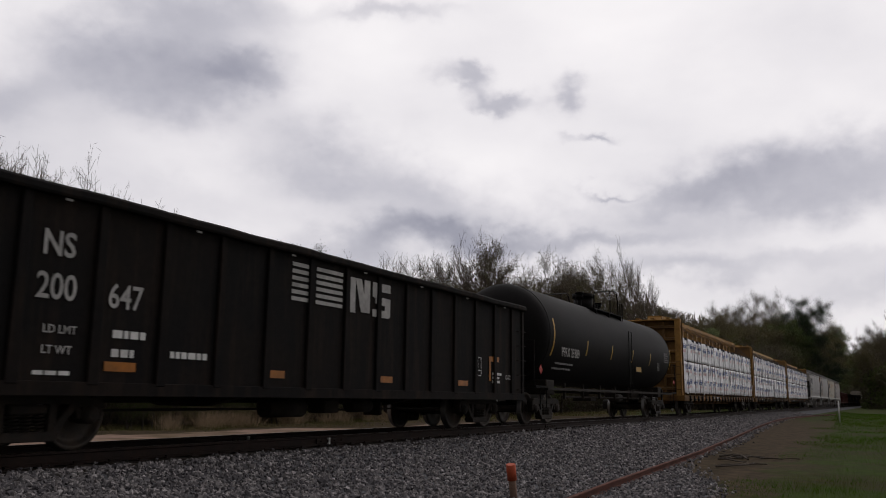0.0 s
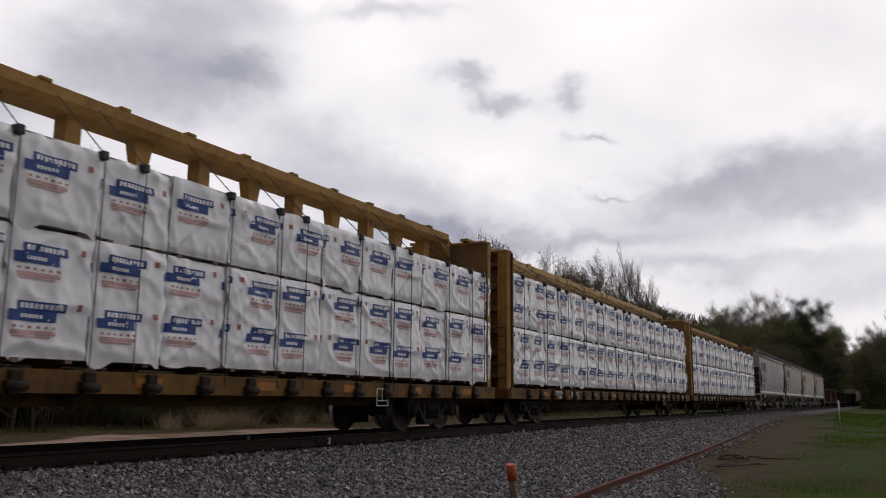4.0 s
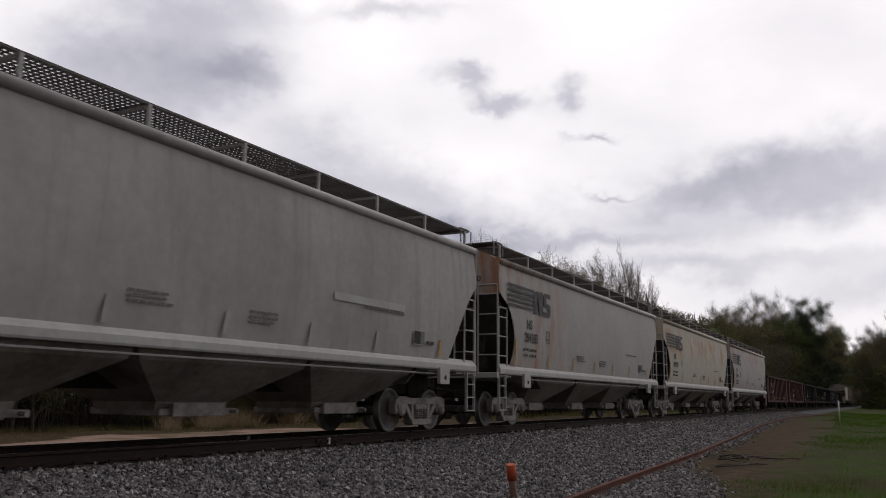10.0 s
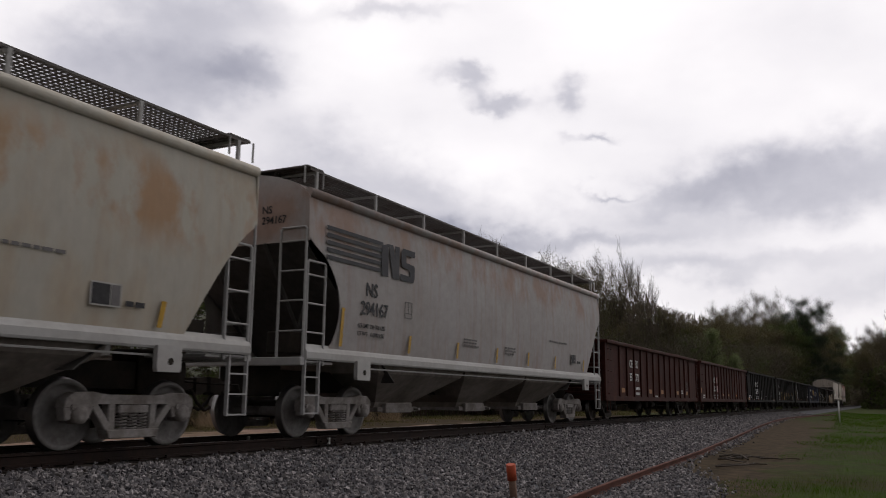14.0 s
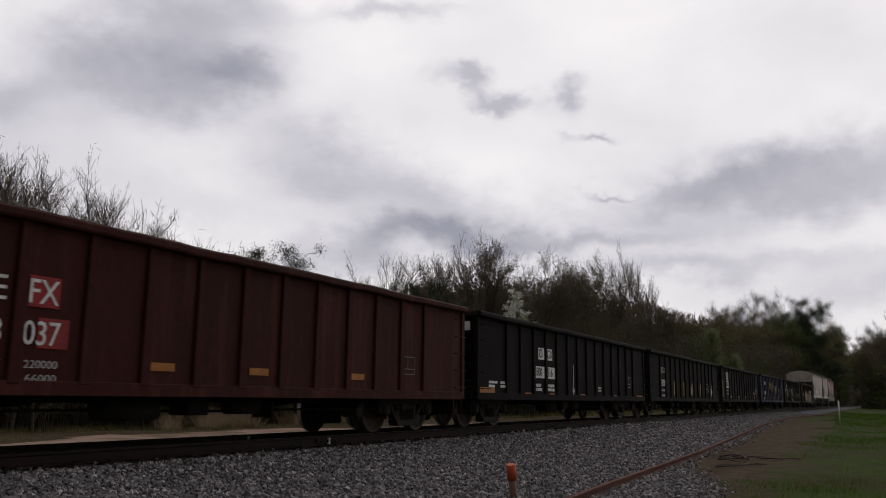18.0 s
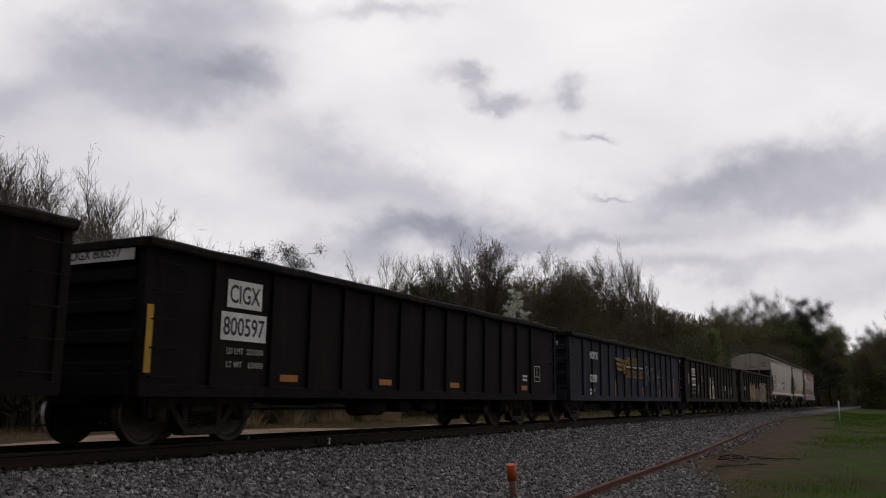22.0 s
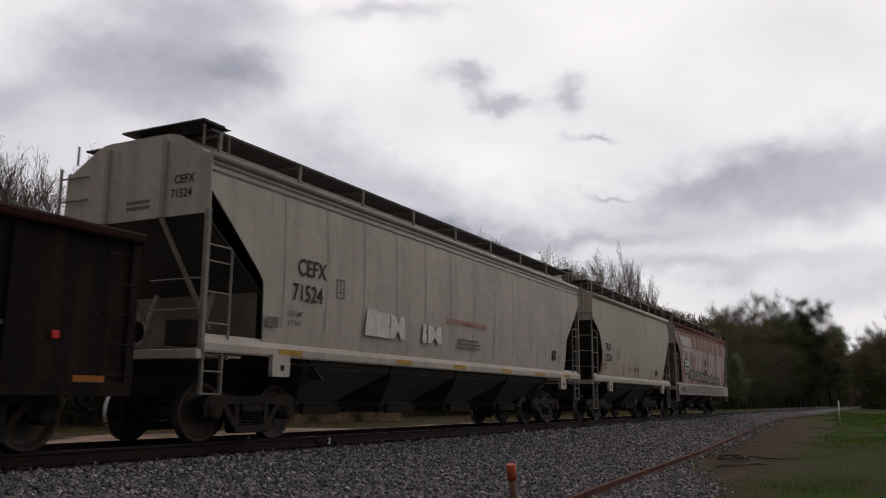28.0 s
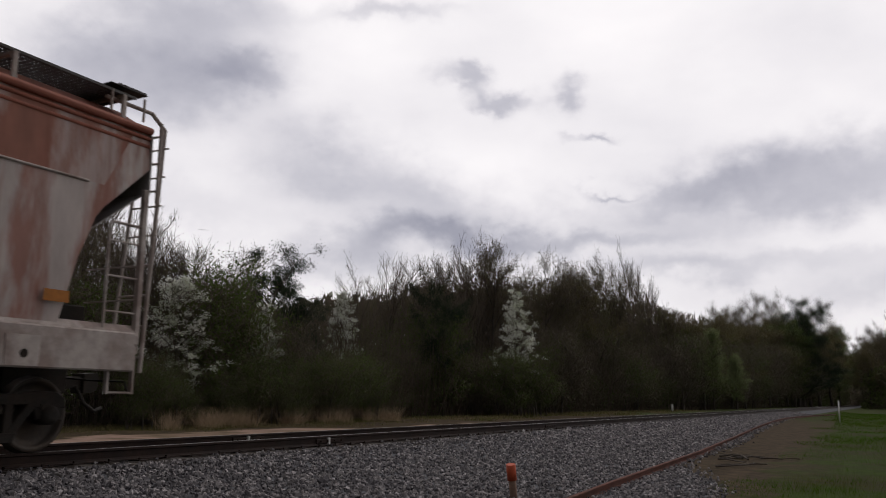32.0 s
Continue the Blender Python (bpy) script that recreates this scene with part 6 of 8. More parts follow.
frame_mark(car, posts[11] + 0.25, 1.2, 0.42, 0.42, "paint_white", GON)
stencil(car, posts[11] - 0.6, 1.35, 2, 0.35, 8, y=GON)
end_plate(car, (X1 - X0) / 2, "CIGX 800597", True, 2.55)
enrol(car, X0, X1)
# faded blue gondola with yellow lettering
X0, X1 = 90.7, 106.2
car, posts = gondola("faded blue gondola car with sprayed yellow and white tags", X0, X1, "blue_gon", seed=7, chord="black_steel", first=2.29, pitch=0.962, extra=(1.33,))
split_mark(car, (X0 - (X0 + X1) / 2 + 1.8) + 0.04, (("", "NDYX", 2.05), ("", "820299", 1.30)), 0.34, -0.38, False, -1.592)
stencil(car, (X0 - (X0 + X1) / 2 + 1.8) + 0.2, 1.08, 2, 0.6, 3, height=0.08, y=GON)
f = X0 - (X0 + X1) / 2
EM = f + 4.86
z = 2.22
patch(car, "winged_emblem", [(EM + a, z - b - 0.07, EM + 0.75, z - b - 0.11, EM + 0.75, z - b, EM + a - 0.12, z - b + 0.03) for a, b in ((0.0, 0.02), (0.10, 0.19), (0.2, 0.36))] + [(EM + 0.72 + 0.05 * math.cos(q), z - 0.35, EM + 1.30, z - 0.47, EM + 1.34, z - 0.18, EM + 0.76, z - 0.05) for q in (0,)], "graf_yellow", GON - 0.056, "yellow winged emblem")
for c in range(2):
    bm = bm_new()
    for i in range(14):
        a0, a1 = 0.5 + 5.2 * i / 14, 0.5 + 5.2 * (i + 1) / 14
        cx, cz = EM + 1.0 + c * 0.42, z - 0.30
        tube(bm, (cx + 0.17 * math.cos(a0), GON - 0.05, cz + 0.24 * math.sin(a0)), (cx + 0.17 * math.cos(a1), GON - 0.05, cz + 0.24 * math.sin(a1)), 0.05, 5)
    part("emblem_letter", bm, "graf_yellow", car)
for row, z, x0, x1, n_ch in ((0, 2.03, f + 6.28, f + 8.04, 7), (1, 1.55, f + 6.28, f + 8.94, 10)):
    pitch = (x1 - x0) / n_ch
    for c in range(n_ch):
        x = x0 + c * pitch
        w = pitch * 0.66
        bars_ = [(x, x + w * 0.32, z, z + 0.28), (x + w * 0.68, x + w, z, z + 0.28), (x + w * 0.3, x + w * 0.7, z, z + 0.07)] + ([(x + w * 0.3, x + w * 0.7, z + 0.21, z + 0.28)] if c % 3 else [])
        patch(car, "sprayed_letter", bars_, "graf_yellow", GON)
patch(car, "name_stripe", [(f + 6.14, 1.97 - 0.05, f + 8.85, 1.96 - 0.03, f + 8.85, 1.96 + 0.03, f + 6.14, 1.97 + 0.01)], "sill_white", GON - 0.001, "pale stripe through the lettering")
q = -(X0 + X1) / 2
CHALK = ([(99.98, 2.0), (100.05, 1.7), (100.10, 1.42)], [(99.96, 2.02), (100.20, 2.08), (100.36, 1.98), (100.30, 1.80), (100.16, 1.74), (100.42, 1.72), (100.50, 1.60), (100.44, 1.48)], [(100.10, 1.42), (99.98, 1.44), (100.02, 1.34), (100.08, 1.30)],
         [(100.88, 1.98), (101.34, 2.02)], [(101.12, 2.0), (101.14, 1.75), (101.16, 1.50)], [(101.87, 1.80), (101.92, 1.6), (101.99, 1.38)], [(101.90, 1.62), (102.12, 1.70), (102.36, 1.70)], [(102.28, 2.0), (102.33, 1.85), (102.37, 1.68)])
for pts in CHALK:
    bm = bm_new()
    pipe(bm, [(q + a, GON - 0.004, b) for a, b in pts], 0.014, 4)
    part("chalk_stroke", bm, "graf_pale", car, "white chalk-like spray stroke")
for x, z0, z1 in ((92.95, 0.85, 1.55), (95.6, 0.85, 1.40), (99.42, 0.78, 1.24), (102.22, 0.79, 1.22), (104.92, 0.82, 1.69)):
    patch(car, "reflector_strip", [(q + x, q + x + 0.11, z0, z1)], "paint_orange", GON)
for x in (97.70, 98.82, 99.75, 100.66, 101.63, 103.31):
    patch(car, "primer_patch", [(q + x - 0.12, q + x - 0.02, 0.88, 1.18)], "graf_teal", GON, "pale blue-green touch-up paint")
bm = bm_new()
box(bm, q + 103.57, q + 104.10, GON - 0.012, GON + 0.02, 1.26, 1.54)
part("route_board", bm, "rust_board", car, "rusty brown route board")
end_plate(car, (X1 - X0) / 2, "820299", False, 2.38)
enrol(car, X0, X1)
# dark brown gondolas with tags
X0, X1 = 107.4, 123.2
car, posts = gondola("dark brown gondola car with a pale spray-painted block", X0, X1, "brown_gon", seed=8, first=2.81, ribs=12, extra=(1.42,))
f = -(X0 + X1) / 2
panel_mark(car, "CIGX", f + 109.11, f + 109.90, 1.95, 2.33, GON)
panel_mark(car, "800600", f + 108.97, f + 109.98, 1.48, 1.86, GON)
for body, x0, x1, z0 in (("LD LMT", 108.98, 109.36, 1.26), ("LT WT", 108.98, 109.30, 1.07)):
    fitted(car, body, f + x0, f + x1, z0, z0 + 0.09, "graf_pale", GON, 0.0)
stencil(car, f + 109.60, 1.35, 1, 0.28, 3, "paint_grey", 0.09, GON)
stencil(car, f + 109.60, 1.16, 1, 0.28, 4, "paint_grey", 0.09, GON)
patch(car, "reflector_strip", [(f + 108.23, 1.55, f + 108.45, 1.55, f + 108.45, 1.86, f + 108.38, 1.88, f + 108.35, 1.80, f + 108.33, 2.06, f + 108.25, 2.06)], "paint_yellow", GON)
patch(car, "reflector_strip", [(f + 110.58, 1.06, f + 110.68, 1.06, f + 110.75, 1.52, f + 110.65, 1.52)], "paint_yellow", GON)
patch(car, "reflector_strip", [(f + 113.60, 1.06, f + 113.72, 1.06, f + 113.80, 1.54, f + 113.70, 1.54)], "paint_yellow", GON)
for k in (8, 10):
    patch(car, "reflector_strip", [(posts[k] - 0.40, posts[k] - 0.30, 0.95, 1.55)], "paint_yellow", GON)
patch(car, "spray_tag", [(f + 113.78, 0.73, f + 114.08, 0.73, f + 114.05, 1.30, f + 114.13, 1.97, f + 113.86, 1.97)], "graf_pale", GON, "pale sprayed bar")
patch(car, "spray_tag", [(f + 114.32, 0.73, f + 115.02, 0.73, f + 115.08, 1.10, f + 115.14, 1.45, f + 114.90, 1.62, f + 114.58, 1.55, f + 114.52, 1.20)], "graf_pale", GON, "pale sprayed numeral base")
patch(car, "spray_tag", [(f + 114.45, 1.55, f + 114.56, 1.50, f + 114.56, 1.98, f + 114.43, 2.0)], "graf_pale", GON - 0.004)
patch(car, "spray_counter", [(f + 114.72, 1.20, f + 114.80, 1.02, f + 114.90, 1.25, f + 114.84, 1.42, f + 114.74, 1.40)], "brown_gon", GON - 0.004, "bare paint inside the numeral")
frame_mark(car, f + 114.60, 1.66, 0.54, 0.34, "graf_pale", GON)
bm = bm_new()
pipe(bm, [(f + 111.54 + 0.20 * math.cos(2.6 - 0.36 * i), GON, 1.78 + 0.24 * math.sin(2.6 - 0.36 * i)) for i in range(9)], 0.02, 4)
part("chalk_tag", bm, "graf_pale", car, "curved white spray stroke")
frame_mark(car, posts[10] + 0.3, 1.2, 0.35, 0.34, "paint_white", GON)
stencil(car, posts[8] + 0.2, 1.6, 3, 0.5, 8, y=GON)
end_plate(car, (X1 - X0) / 2, "CIGX 800600", True, 2.55)
enrol(car, X0, X1)
X0, X1 = 124.55, 140.25
car, posts = gondola("rusty dark gondola car covered in yellow and silver graffiti", X0, X1, "brown_gon", seed=9, chord="oxide_dull")
lettering(car, "321843", posts[0] - 0.5, 1.5, 0.34, "graf_pale", -1.592, wide=0.86)
f = -(X0 + X1) / 2


def oval(cx, cz, rx, rz, a0=0, a1=360, n=20, lean=0.0):
    return [(cx + rx * math.cos(radians(a0 + (a1 - a0) * i / n)) + lean * math.sin(radians(a0 + (a1 - a0) * i / n)), cz + rz * math.sin(radians(a0 + (a1 - a0) * i / n))) for i in range(n + (0 if a1 - a0 == 360 else 1))]


def graffiti_shape(points, material, lift, label):
    """A filled graffiti shape with its dark sprayed outline."""
    patch(car, "graffiti_letter", [tuple(v for p in points for v in p)], material, -1.590 - lift, label)
    verts, faces = [], []
    k = len(points)
    for i, p in enumerate(points):
        a, b = points[i - 1], points[(i + 1) % k]
        d = Vector((b[0] - a[0], b[1] - a[1])).normalized() * 0.022
        verts += [(p[0] - d.y, -1.590 - lift - 0.0045, p[1] + d.x), (p[0] + d.y, -1.590 - lift - 0.0045, p[1] - d.x)]
    for i in range(k):
        q = (i + 1) % k
        faces.append((2 * i, 2 * i + 1, 2 * q + 1, 2 * q))
    part("graffiti_stroke", mesh_of("graffiti_stroke", verts, faces), "graf_rim", car)


for x0, x1, z0, z1 in ((128.49, 129.48, 0.74, 2.05), (129.38, 130.36, 0.74, 1.93), (130.26, 131.25, 0.74, 2.05)):
    graffiti_shape(oval(f + (x0 + x1) / 2, (z0 + z1) / 2, (x1 - x0) / 2, (z1 - z0) / 2, lean=-0.08), "graf_yellow", 0.003, "fat yellow graffiti letter")
for x0, x1, z0, z1 in ((131.2, 132.0, 0.78, 1.75), (131.95, 132.75, 0.74, 1.90), (132.70, 133.42, 0.76, 1.72)):
    graffiti_shape(oval(f + (x0 + x1) / 2, (z0 + z1) / 2, (x1 - x0) / 2, (z1 - z0) / 2, lean=0.06), "graf_olive", 0.004, "dull olive-grey graffiti letter")
graffiti_shape([(f + 134.00, 1.60), (f + 133.98, 2.13), (f + 134.30, 2.12), (f + 134.62, 2.14), (f + 134.88, 2.10), (f + 134.92, 1.90), (f + 134.80, 1.66), (f + 134.86, 1.20), (f + 134.74, 0.78), (f + 134.50, 0.72), (f + 134.35, 1.0)], "graf_yellow", 0.002, "yellow graffiti column")
graffiti_shape(oval(f + 134.06, 1.22, 0.58, 0.52), "graf_yellow", 0.006, "fat yellow graffiti letter")
graffiti_shape(oval(f + 134.72, 1.08, 0.20, 0.38), "graf_yellow", 0.009, "yellow graffiti lobe")
graffiti_shape(oval(f + 133.70, 1.90, 0.20, 0.13), "graf_yellow", 0.004, "yellow graffiti dot")
graffiti_shape([(f + 135.85, 2.14), (f + 136.34, 2.13), (f + 136.55, 2.10), (f + 136.90, 2.16), (f + 136.86, 1.90), (f + 137.10, 1.72), (f + 137.22, 1.35), (f + 137.10, 0.86), (f + 136.70, 0.72), (f + 136.0, 0.74), (f + 135.85, 0.9), (f + 136.10, 1.4)], "graf_yellow", 0.002, "fat yellow graffiti letter")
graffiti_shape(oval(f + 137.12, 2.02, 0.12, 0.10), "graf_yellow", 0.004, "yellow graffiti dot")
graffiti_shape(oval(f + 135.40, 1.42, 0.52, 0.70), "graf_silver", 0.006, "silver-grey oval graffiti letter")
graffiti_shape(oval(f + 135.66, 1.32, 0.38, 0.58), "graf_silver", 0.010, "silver-grey oval graffiti letter")
for x0, x1 in ((133.50, 134.30), (136.55, 137.00)):
    patch(car, "reflector_strip", [(f + x0, f + x1, 0.72, 0.84)], "paint_orange", -1.604)
for k, (x, z) in enumerate(((133.85, 1.30), (134.45, 1.55), (135.80, 1.50), (136.75, 1.45), (136.80, 1.15))):
    bm = bm_new()
    pipe(bm, [(f + x - 0.06, -1.602, z + 0.22), (f + x + 0.07, -1.602, z + 0.10), (f + x - 0.05, -1.602, z), (f + x + 0.06, -1.602, z - 0.12), (f + x - 0.02, -1.602, z - 0.24)], 0.012, 4)
    part("graffiti_stroke", bm, "graf_rim", car)
patch(car, "reflector_strip", [(f + 139.38, f + 139.84, 0.74, 0.94)], "paint_orange", GON)
frame_mark(car, f + 137.55, 1.18, 0.46, 0.36, "graf_pale", GON)
stencil(car, f + 138.15, 1.52, 2, 0.4, 6, "paint_grey", 0.05, GON)
bm = bm_new()
box(bm, posts[12] + 0.55, posts[12] + 0.66, GON - 0.03, GON, 1.35, 1.45, bevel=0.01)
part("reflector", bm, "light_red", car, "red reflector")
end_plate(car, (X1 - X0) / 2, "321843", False, 2.38)
enrol(car, X0, X1)

# the three hoppers at the tail
X0, X1 = 141.5, 158.3
car = covered_hopper("weathered cream-grey covered hopper with slanting ends", X0, X1, "cream_grey", sill="cream_grey", roof_z=4.32, style="slant", bays=4, ladder_paint="ladder_dull")
f = X0 - (X0 + X1) / 2
lettering(car, "CEFX", f + 2.1, 2.72, 0.40, "paint_black", -1.605, wide=0.85)
lettering(car, "71524", f + 1.98, 2.29, 0.40, "paint_black", -1.605, wide=0.85)
frame_mark(car, f + 3.25, 2.45, 0.24, 0.34, "paint_grey", -1.60)
lettering(car, "LD LMT", f + 1.9, 2.02, 0.12, "paint_grey", -1.60)
lettering(car, "LT WT", f + 1.9, 1.86, 0.12, "paint_grey", -1.60)
patch(car, "data_plate", [(f + 1.35, f + 1.65, 1.80, 1.96)], "paint_grey", -1.60)
for k, (x0, x1, hg, lean) in enumerate(((4.20, 4.66, 0.50, 0.06), (4.64, 5.12, 0.47, -0.05), (5.12, 5.70, 0.46, 0.04), (6.42, 6.62, 0.40, 0.03), (6.66, 7.30, 0.38, -0.03))):
    x0, x1 = f + x0, f + x1
    xm = (x0 + x1) / 2
    z = 1.86
    if k in (2, 4):
        tag = (x0, z, x0 + 0.14, z, xm, z + hg * 0.36, x1 - 0.16, z, x1, z + 0.02, x1 - 0.04, z + hg, x1 - 0.18, z + hg, xm, z + hg * 0.62, x0 + 0.18, z + hg, x0 + 0.02, z + hg * 0.98)
    else:
        tag = (x0, z, x1 - 0.03, z - 0.01, x1, z + hg * 0.40, x1 - 0.07, z + hg * 0.52, x1 - 0.01, z + hg * 0.64, x1 - 0.05, z + hg, x0 + lean, z + hg)
    patch(car, "spray_tag", [tag], "spray_white", -1.602 - 0.001 * (k % 2), "faded white spray tag")
lettering(car, "DO NOT HAMMER ON CAR", f + 7.50, 2.36, 0.17, "ink_red", -1.604)
stencil(car, f + 8.1, 2.06, 3, 1.2, 22, "paint_grey", 0.05, -1.6)
patch(car, "stencil", [(f + 14.3, f + 14.55, 1.84, 1.98), (f + 14.3, f + 14.55, 2.0, 2.12)], "paint_black", -1.598)
reflector(car, [f + x for x in (1.7, 5.4, 7.9, 10.6, 13.0, 15.2)], 1.37, 0.62, 0.09, "paint_yellow", -1.594)
for k in range(12):
    x = f + 1.75 + k * 1.2
    hull_band(car, "side_rib", x, x + 0.035, 1.78, 4.10, "cream_seam", "", 0.005, cols=1)


def end_mark(car, x, z, top, low, size, middle, material="paint_black"):
    """A car's initials over its number on the leading end."""
    for body, dz in ((top, 0), (low, -size * 1.15)):
        lettering(car, body, x, z + dz, size, material, middle + len(body) * size * 0.30, wide=0.9, turn=(90, 0, -90))


end_mark(car, f - 0.02, 3.86, "CEFX", "71524", 0.19, -1.06)
for k in range(2):
    bm = bm_new()
    for q in range(9):
        box(bm, f - 0.024, f - 0.018, 0.10 - q * 0.055, 0.135 - q * 0.055, 3.62 - 0.09 * k, 3.67 - 0.09 * k)
    part("stencil", bm, "paint_grey", car)
enrol(car, X0, X1)
X0, X1 = 159.75, 170.85
car = covered_hopper("short two-bay cream covered hopper", X0, X1, "cream", sill="cream", roof_z=4.30, style="round", bays=2, ladder_paint="ladder_dull")
f = X0 - (X0 + X1) / 2
lettering(car, "TILX", f + 1.30, 2.42, 0.36, "paint_black", -1.60, wide=0.9)
lettering(car, "32034", f + 1.22, 2.05, 0.36, "paint_black", -1.60, wide=0.9)
frame_mark(car, f + 2.75, 2.18, 0.26, 0.30, "paint_grey", -1.60)
lettering(car, "LD LMT", f + 1.1, 1.90, 0.11, "paint_grey", -1.59)
lettering(car, "LT WT", f + 1.1, 1.77, 0.11, "paint_grey", -1.59)
for x in (0.9, 3.5, 5.6, 7.7, 9.7):
    patch(car, "reflector_strip", [(f + x, 1.60, f + x + 0.10, 1.60, f + x + 0.14, 2.44 if x < 1 else 2.0, f + x + 0.05, 2.44 if x < 1 else 2.0)], "paint_orange", -1.592)
patch(car, "stencil", [(f + 8.4, f + 8.75, 1.76, 1.96)], "paint_black", -1.592)
end_mark(car, f - 0.02, 4.06, "TILX", "32034", 0.20, -0.40)
for k in range(6):
    x = f + 2.2 + k * 1.55
    hull_band(car, "side_seam", x, x + 0.025, 1.62, 4.16, "cream_seam", "", 0.003, cols=1)
stencil(car, f + 4.1, 1.98, 3, 0.5, 22, "ink_red", 0.04, -1.592)
stencil(car, f + 5.0, 1.92, 2, 0.4, 23, "paint_grey", 0.04, -1.592)
enrol(car, X0, X1)
X0, X1 = 172.25, 185.95
car = covered_hopper("covered hopper with peeling red and white paint and graffiti", X0, X1, "red_white", sill="sill_pink", roof_z=4.32, style="slant", bays=3, top_paint="red_top", ladder_paint="sill_pink", end_paint="end_grey", slope="end_grey", cut_shape=((0.0, 1.22), (0.30, 1.05), (0.52, 0.82), (0.80, 0.0)))
f = X0 - (X0 + X1) / 2
patch(car, "number_panel", [(f + 1.62, f + 2.62, 2.02, 2.70)], "paint_black", -1.604, "black stencilled number panel")
lettering(car, "COGX", f + 1.66, 2.40, 0.35, "paint_white", -1.610, wide=0.90, bold=0.045)
lettering(car, "51119", f + 1.68, 2.07, 0.35, "paint_white", -1.610, wide=0.92, bold=0.045)
hull_band(car, "upper_band", f + 0.75, -f - 0.75, 3.32, 4.20, "red_faded", "patchy faded red band below the eave", 0.003, lean=-0.5)
hull_band(car, "primer_patch", f + 0.95, f + 3.6, 3.10, 3.80, "cream_grey", "patch of pale primer", 0.006)
patch(car, "emblem_panel", [(f + 6.7, f + 7.25, 2.36, 2.98)], "graf_pale", -1.604)
patch(car, "emblem", [(f + 6.72, 2.70, f + 6.97, 2.42, f + 7.22, 2.70, f + 6.97, 2.97), (f + 6.7, 2.06, f + 7.25, 2.06, f + 7.25, 2.32, f + 6.7, 2.32)], "paint_black", -1.610, "dark diamond emblem")
def arch_letter(car, x, z, w, hgt, seed, fill, line, y, r=0.028):
    """One fat graffiti letter: a pale body, a dark rim and a stroke inside it; some round, some square or pointed."""
    rnd = random.Random(seed * 7 + 1)
    lean, dent, square = rnd.uniform(-0.10, 0.10), rnd.uniform(0.6, 1.1), rnd.choice((0.45, 0.7, 1.0))
    low, w, hgt = rnd.uniform(0.0, 0.12) * hgt, w * rnd.uniform(0.9, 1.15), hgt * rnd.uniform(0.85, 1.12)

    def power(v):
        return math.copysign(abs(v) ** square, v)
    rim = [(x - w * rnd.uniform(0.30, 0.50), z + low)] + [(x + lean * w + w * 0.50 * power(math.cos(a)) * (1 if math.cos(a) < 0 else dent), z + hgt * (0.62 + 0.38 * power(math.sin(a)))) for a in [math.pi * (1 - i / 9) for i in range(10)]] + [(x + w * rnd.uniform(0.25, 0.50), z + 0.01)]
    if fill:
        patch(car, "graffiti_fill", [tuple(v for p in rim for v in p)], fill, y, "smoky grey graffiti letter")

    def stroke(points, half, lift):
        verts, faces = [], []
        for i, p in enumerate(points):
            a, b = points[max(0, i - 1)], points[min(len(points) - 1, i + 1)]
            d = Vector((b[0] - a[0], b[1] - a[1])).normalized() * half * (0.75 + 0.5 * rnd.random())
            verts += [(p[0] - d.y, y - lift, p[1] + d.x), (p[0] + d.y, y - lift, p[1] - d.x)]
        for i in range(len(points) - 1):
            faces.append((2 * i, 2 * i + 1, 2 * i + 3, 2 * i + 2))
        part("graffiti_stroke", mesh_of("graffiti_stroke", verts, faces), line, car)
    stroke(rim, r, 0.0055)
    u = rnd.uniform(-0.12, 0.12) * w
    stroke([(x + u - w * 0.10, z + hgt * 0.72), (x + u + w * 0.08, z + hgt * 0.55), (x + u - w * 0.02, z + hgt * 0.30), (x + u + w * 0.06, z + hgt * rnd.uniform(0.0, 0.2))], r * 0.7, 0.0065)


for k in range(15):
    arch_letter(car, f + 3.0 + k * 0.56, 1.78 - 0.010 * k, 0.58, 0.46 - 0.008 * k + 0.05 * (k % 3 == 1), k, "graf_smoke", "graf_rim", -1.604, 0.034)
for k in range(19):
    arch_letter(car, f + 2.45 + k * 0.50, 1.06, 0.47, 0.38, 40 + k, "graf_haze", "graf_dark", -1.6335, 0.030)
for k in range(5):
    arch_letter(car, f + 0.85 + k * 0.24, 1.14, 0.20, 0.22, 80 + k, None, "graf_rim", -1.6335, 0.020)
for k in range(4):
    arch_letter(car, f + 0.78 + k * 0.20, 3.36 - 0.13 * k, 0.20, 0.30, 90 + k, None, "graf_rim", -1.606, 0.016)
for x0, x1 in ((1.05, 1.6), (4.4, 4.95), (7.6, 8.05), (10.4, 10.8), (12.2, 12.55)):
    patch(car, "reflector_strip", [(f + x0, f + x1, 1.78, 1.98 if x0 < 2 else 1.92)], "paint_orange", -1.612)
bm = bm_new()
tube(bm, (f + 1.0, -1.588, 3.32), (-f - 1.0, -1.588, 3.32), 0.018, 6)
part("side_seam", bm, "sill_pink", car)
bm = bm_new()
box(bm, f - 0.022, f - 0.016, -0.38, 0.30, 3.52, 4.06)
part("end_number_panel", bm, "paint_black", car, "black stencilled number panel")
end_mark(car, f - 0.024, 3.83, "COGX", "51119", 0.20, -0.04, "paint_white")
bm = bm_new()
pipe(bm, [(-f - 0.55, -1.25, 4.62), (-f + 0.25, -1.25, 4.62), (-f + 0.46, -1.30, 4.42), (-f + 0.16, -1.45, 1.0)], 0.03, 8)
pipe(bm, [(-f + 0.46, -0.85, 4.42), (-f + 0.16, -0.85, 1.0)], 0.025, 8)
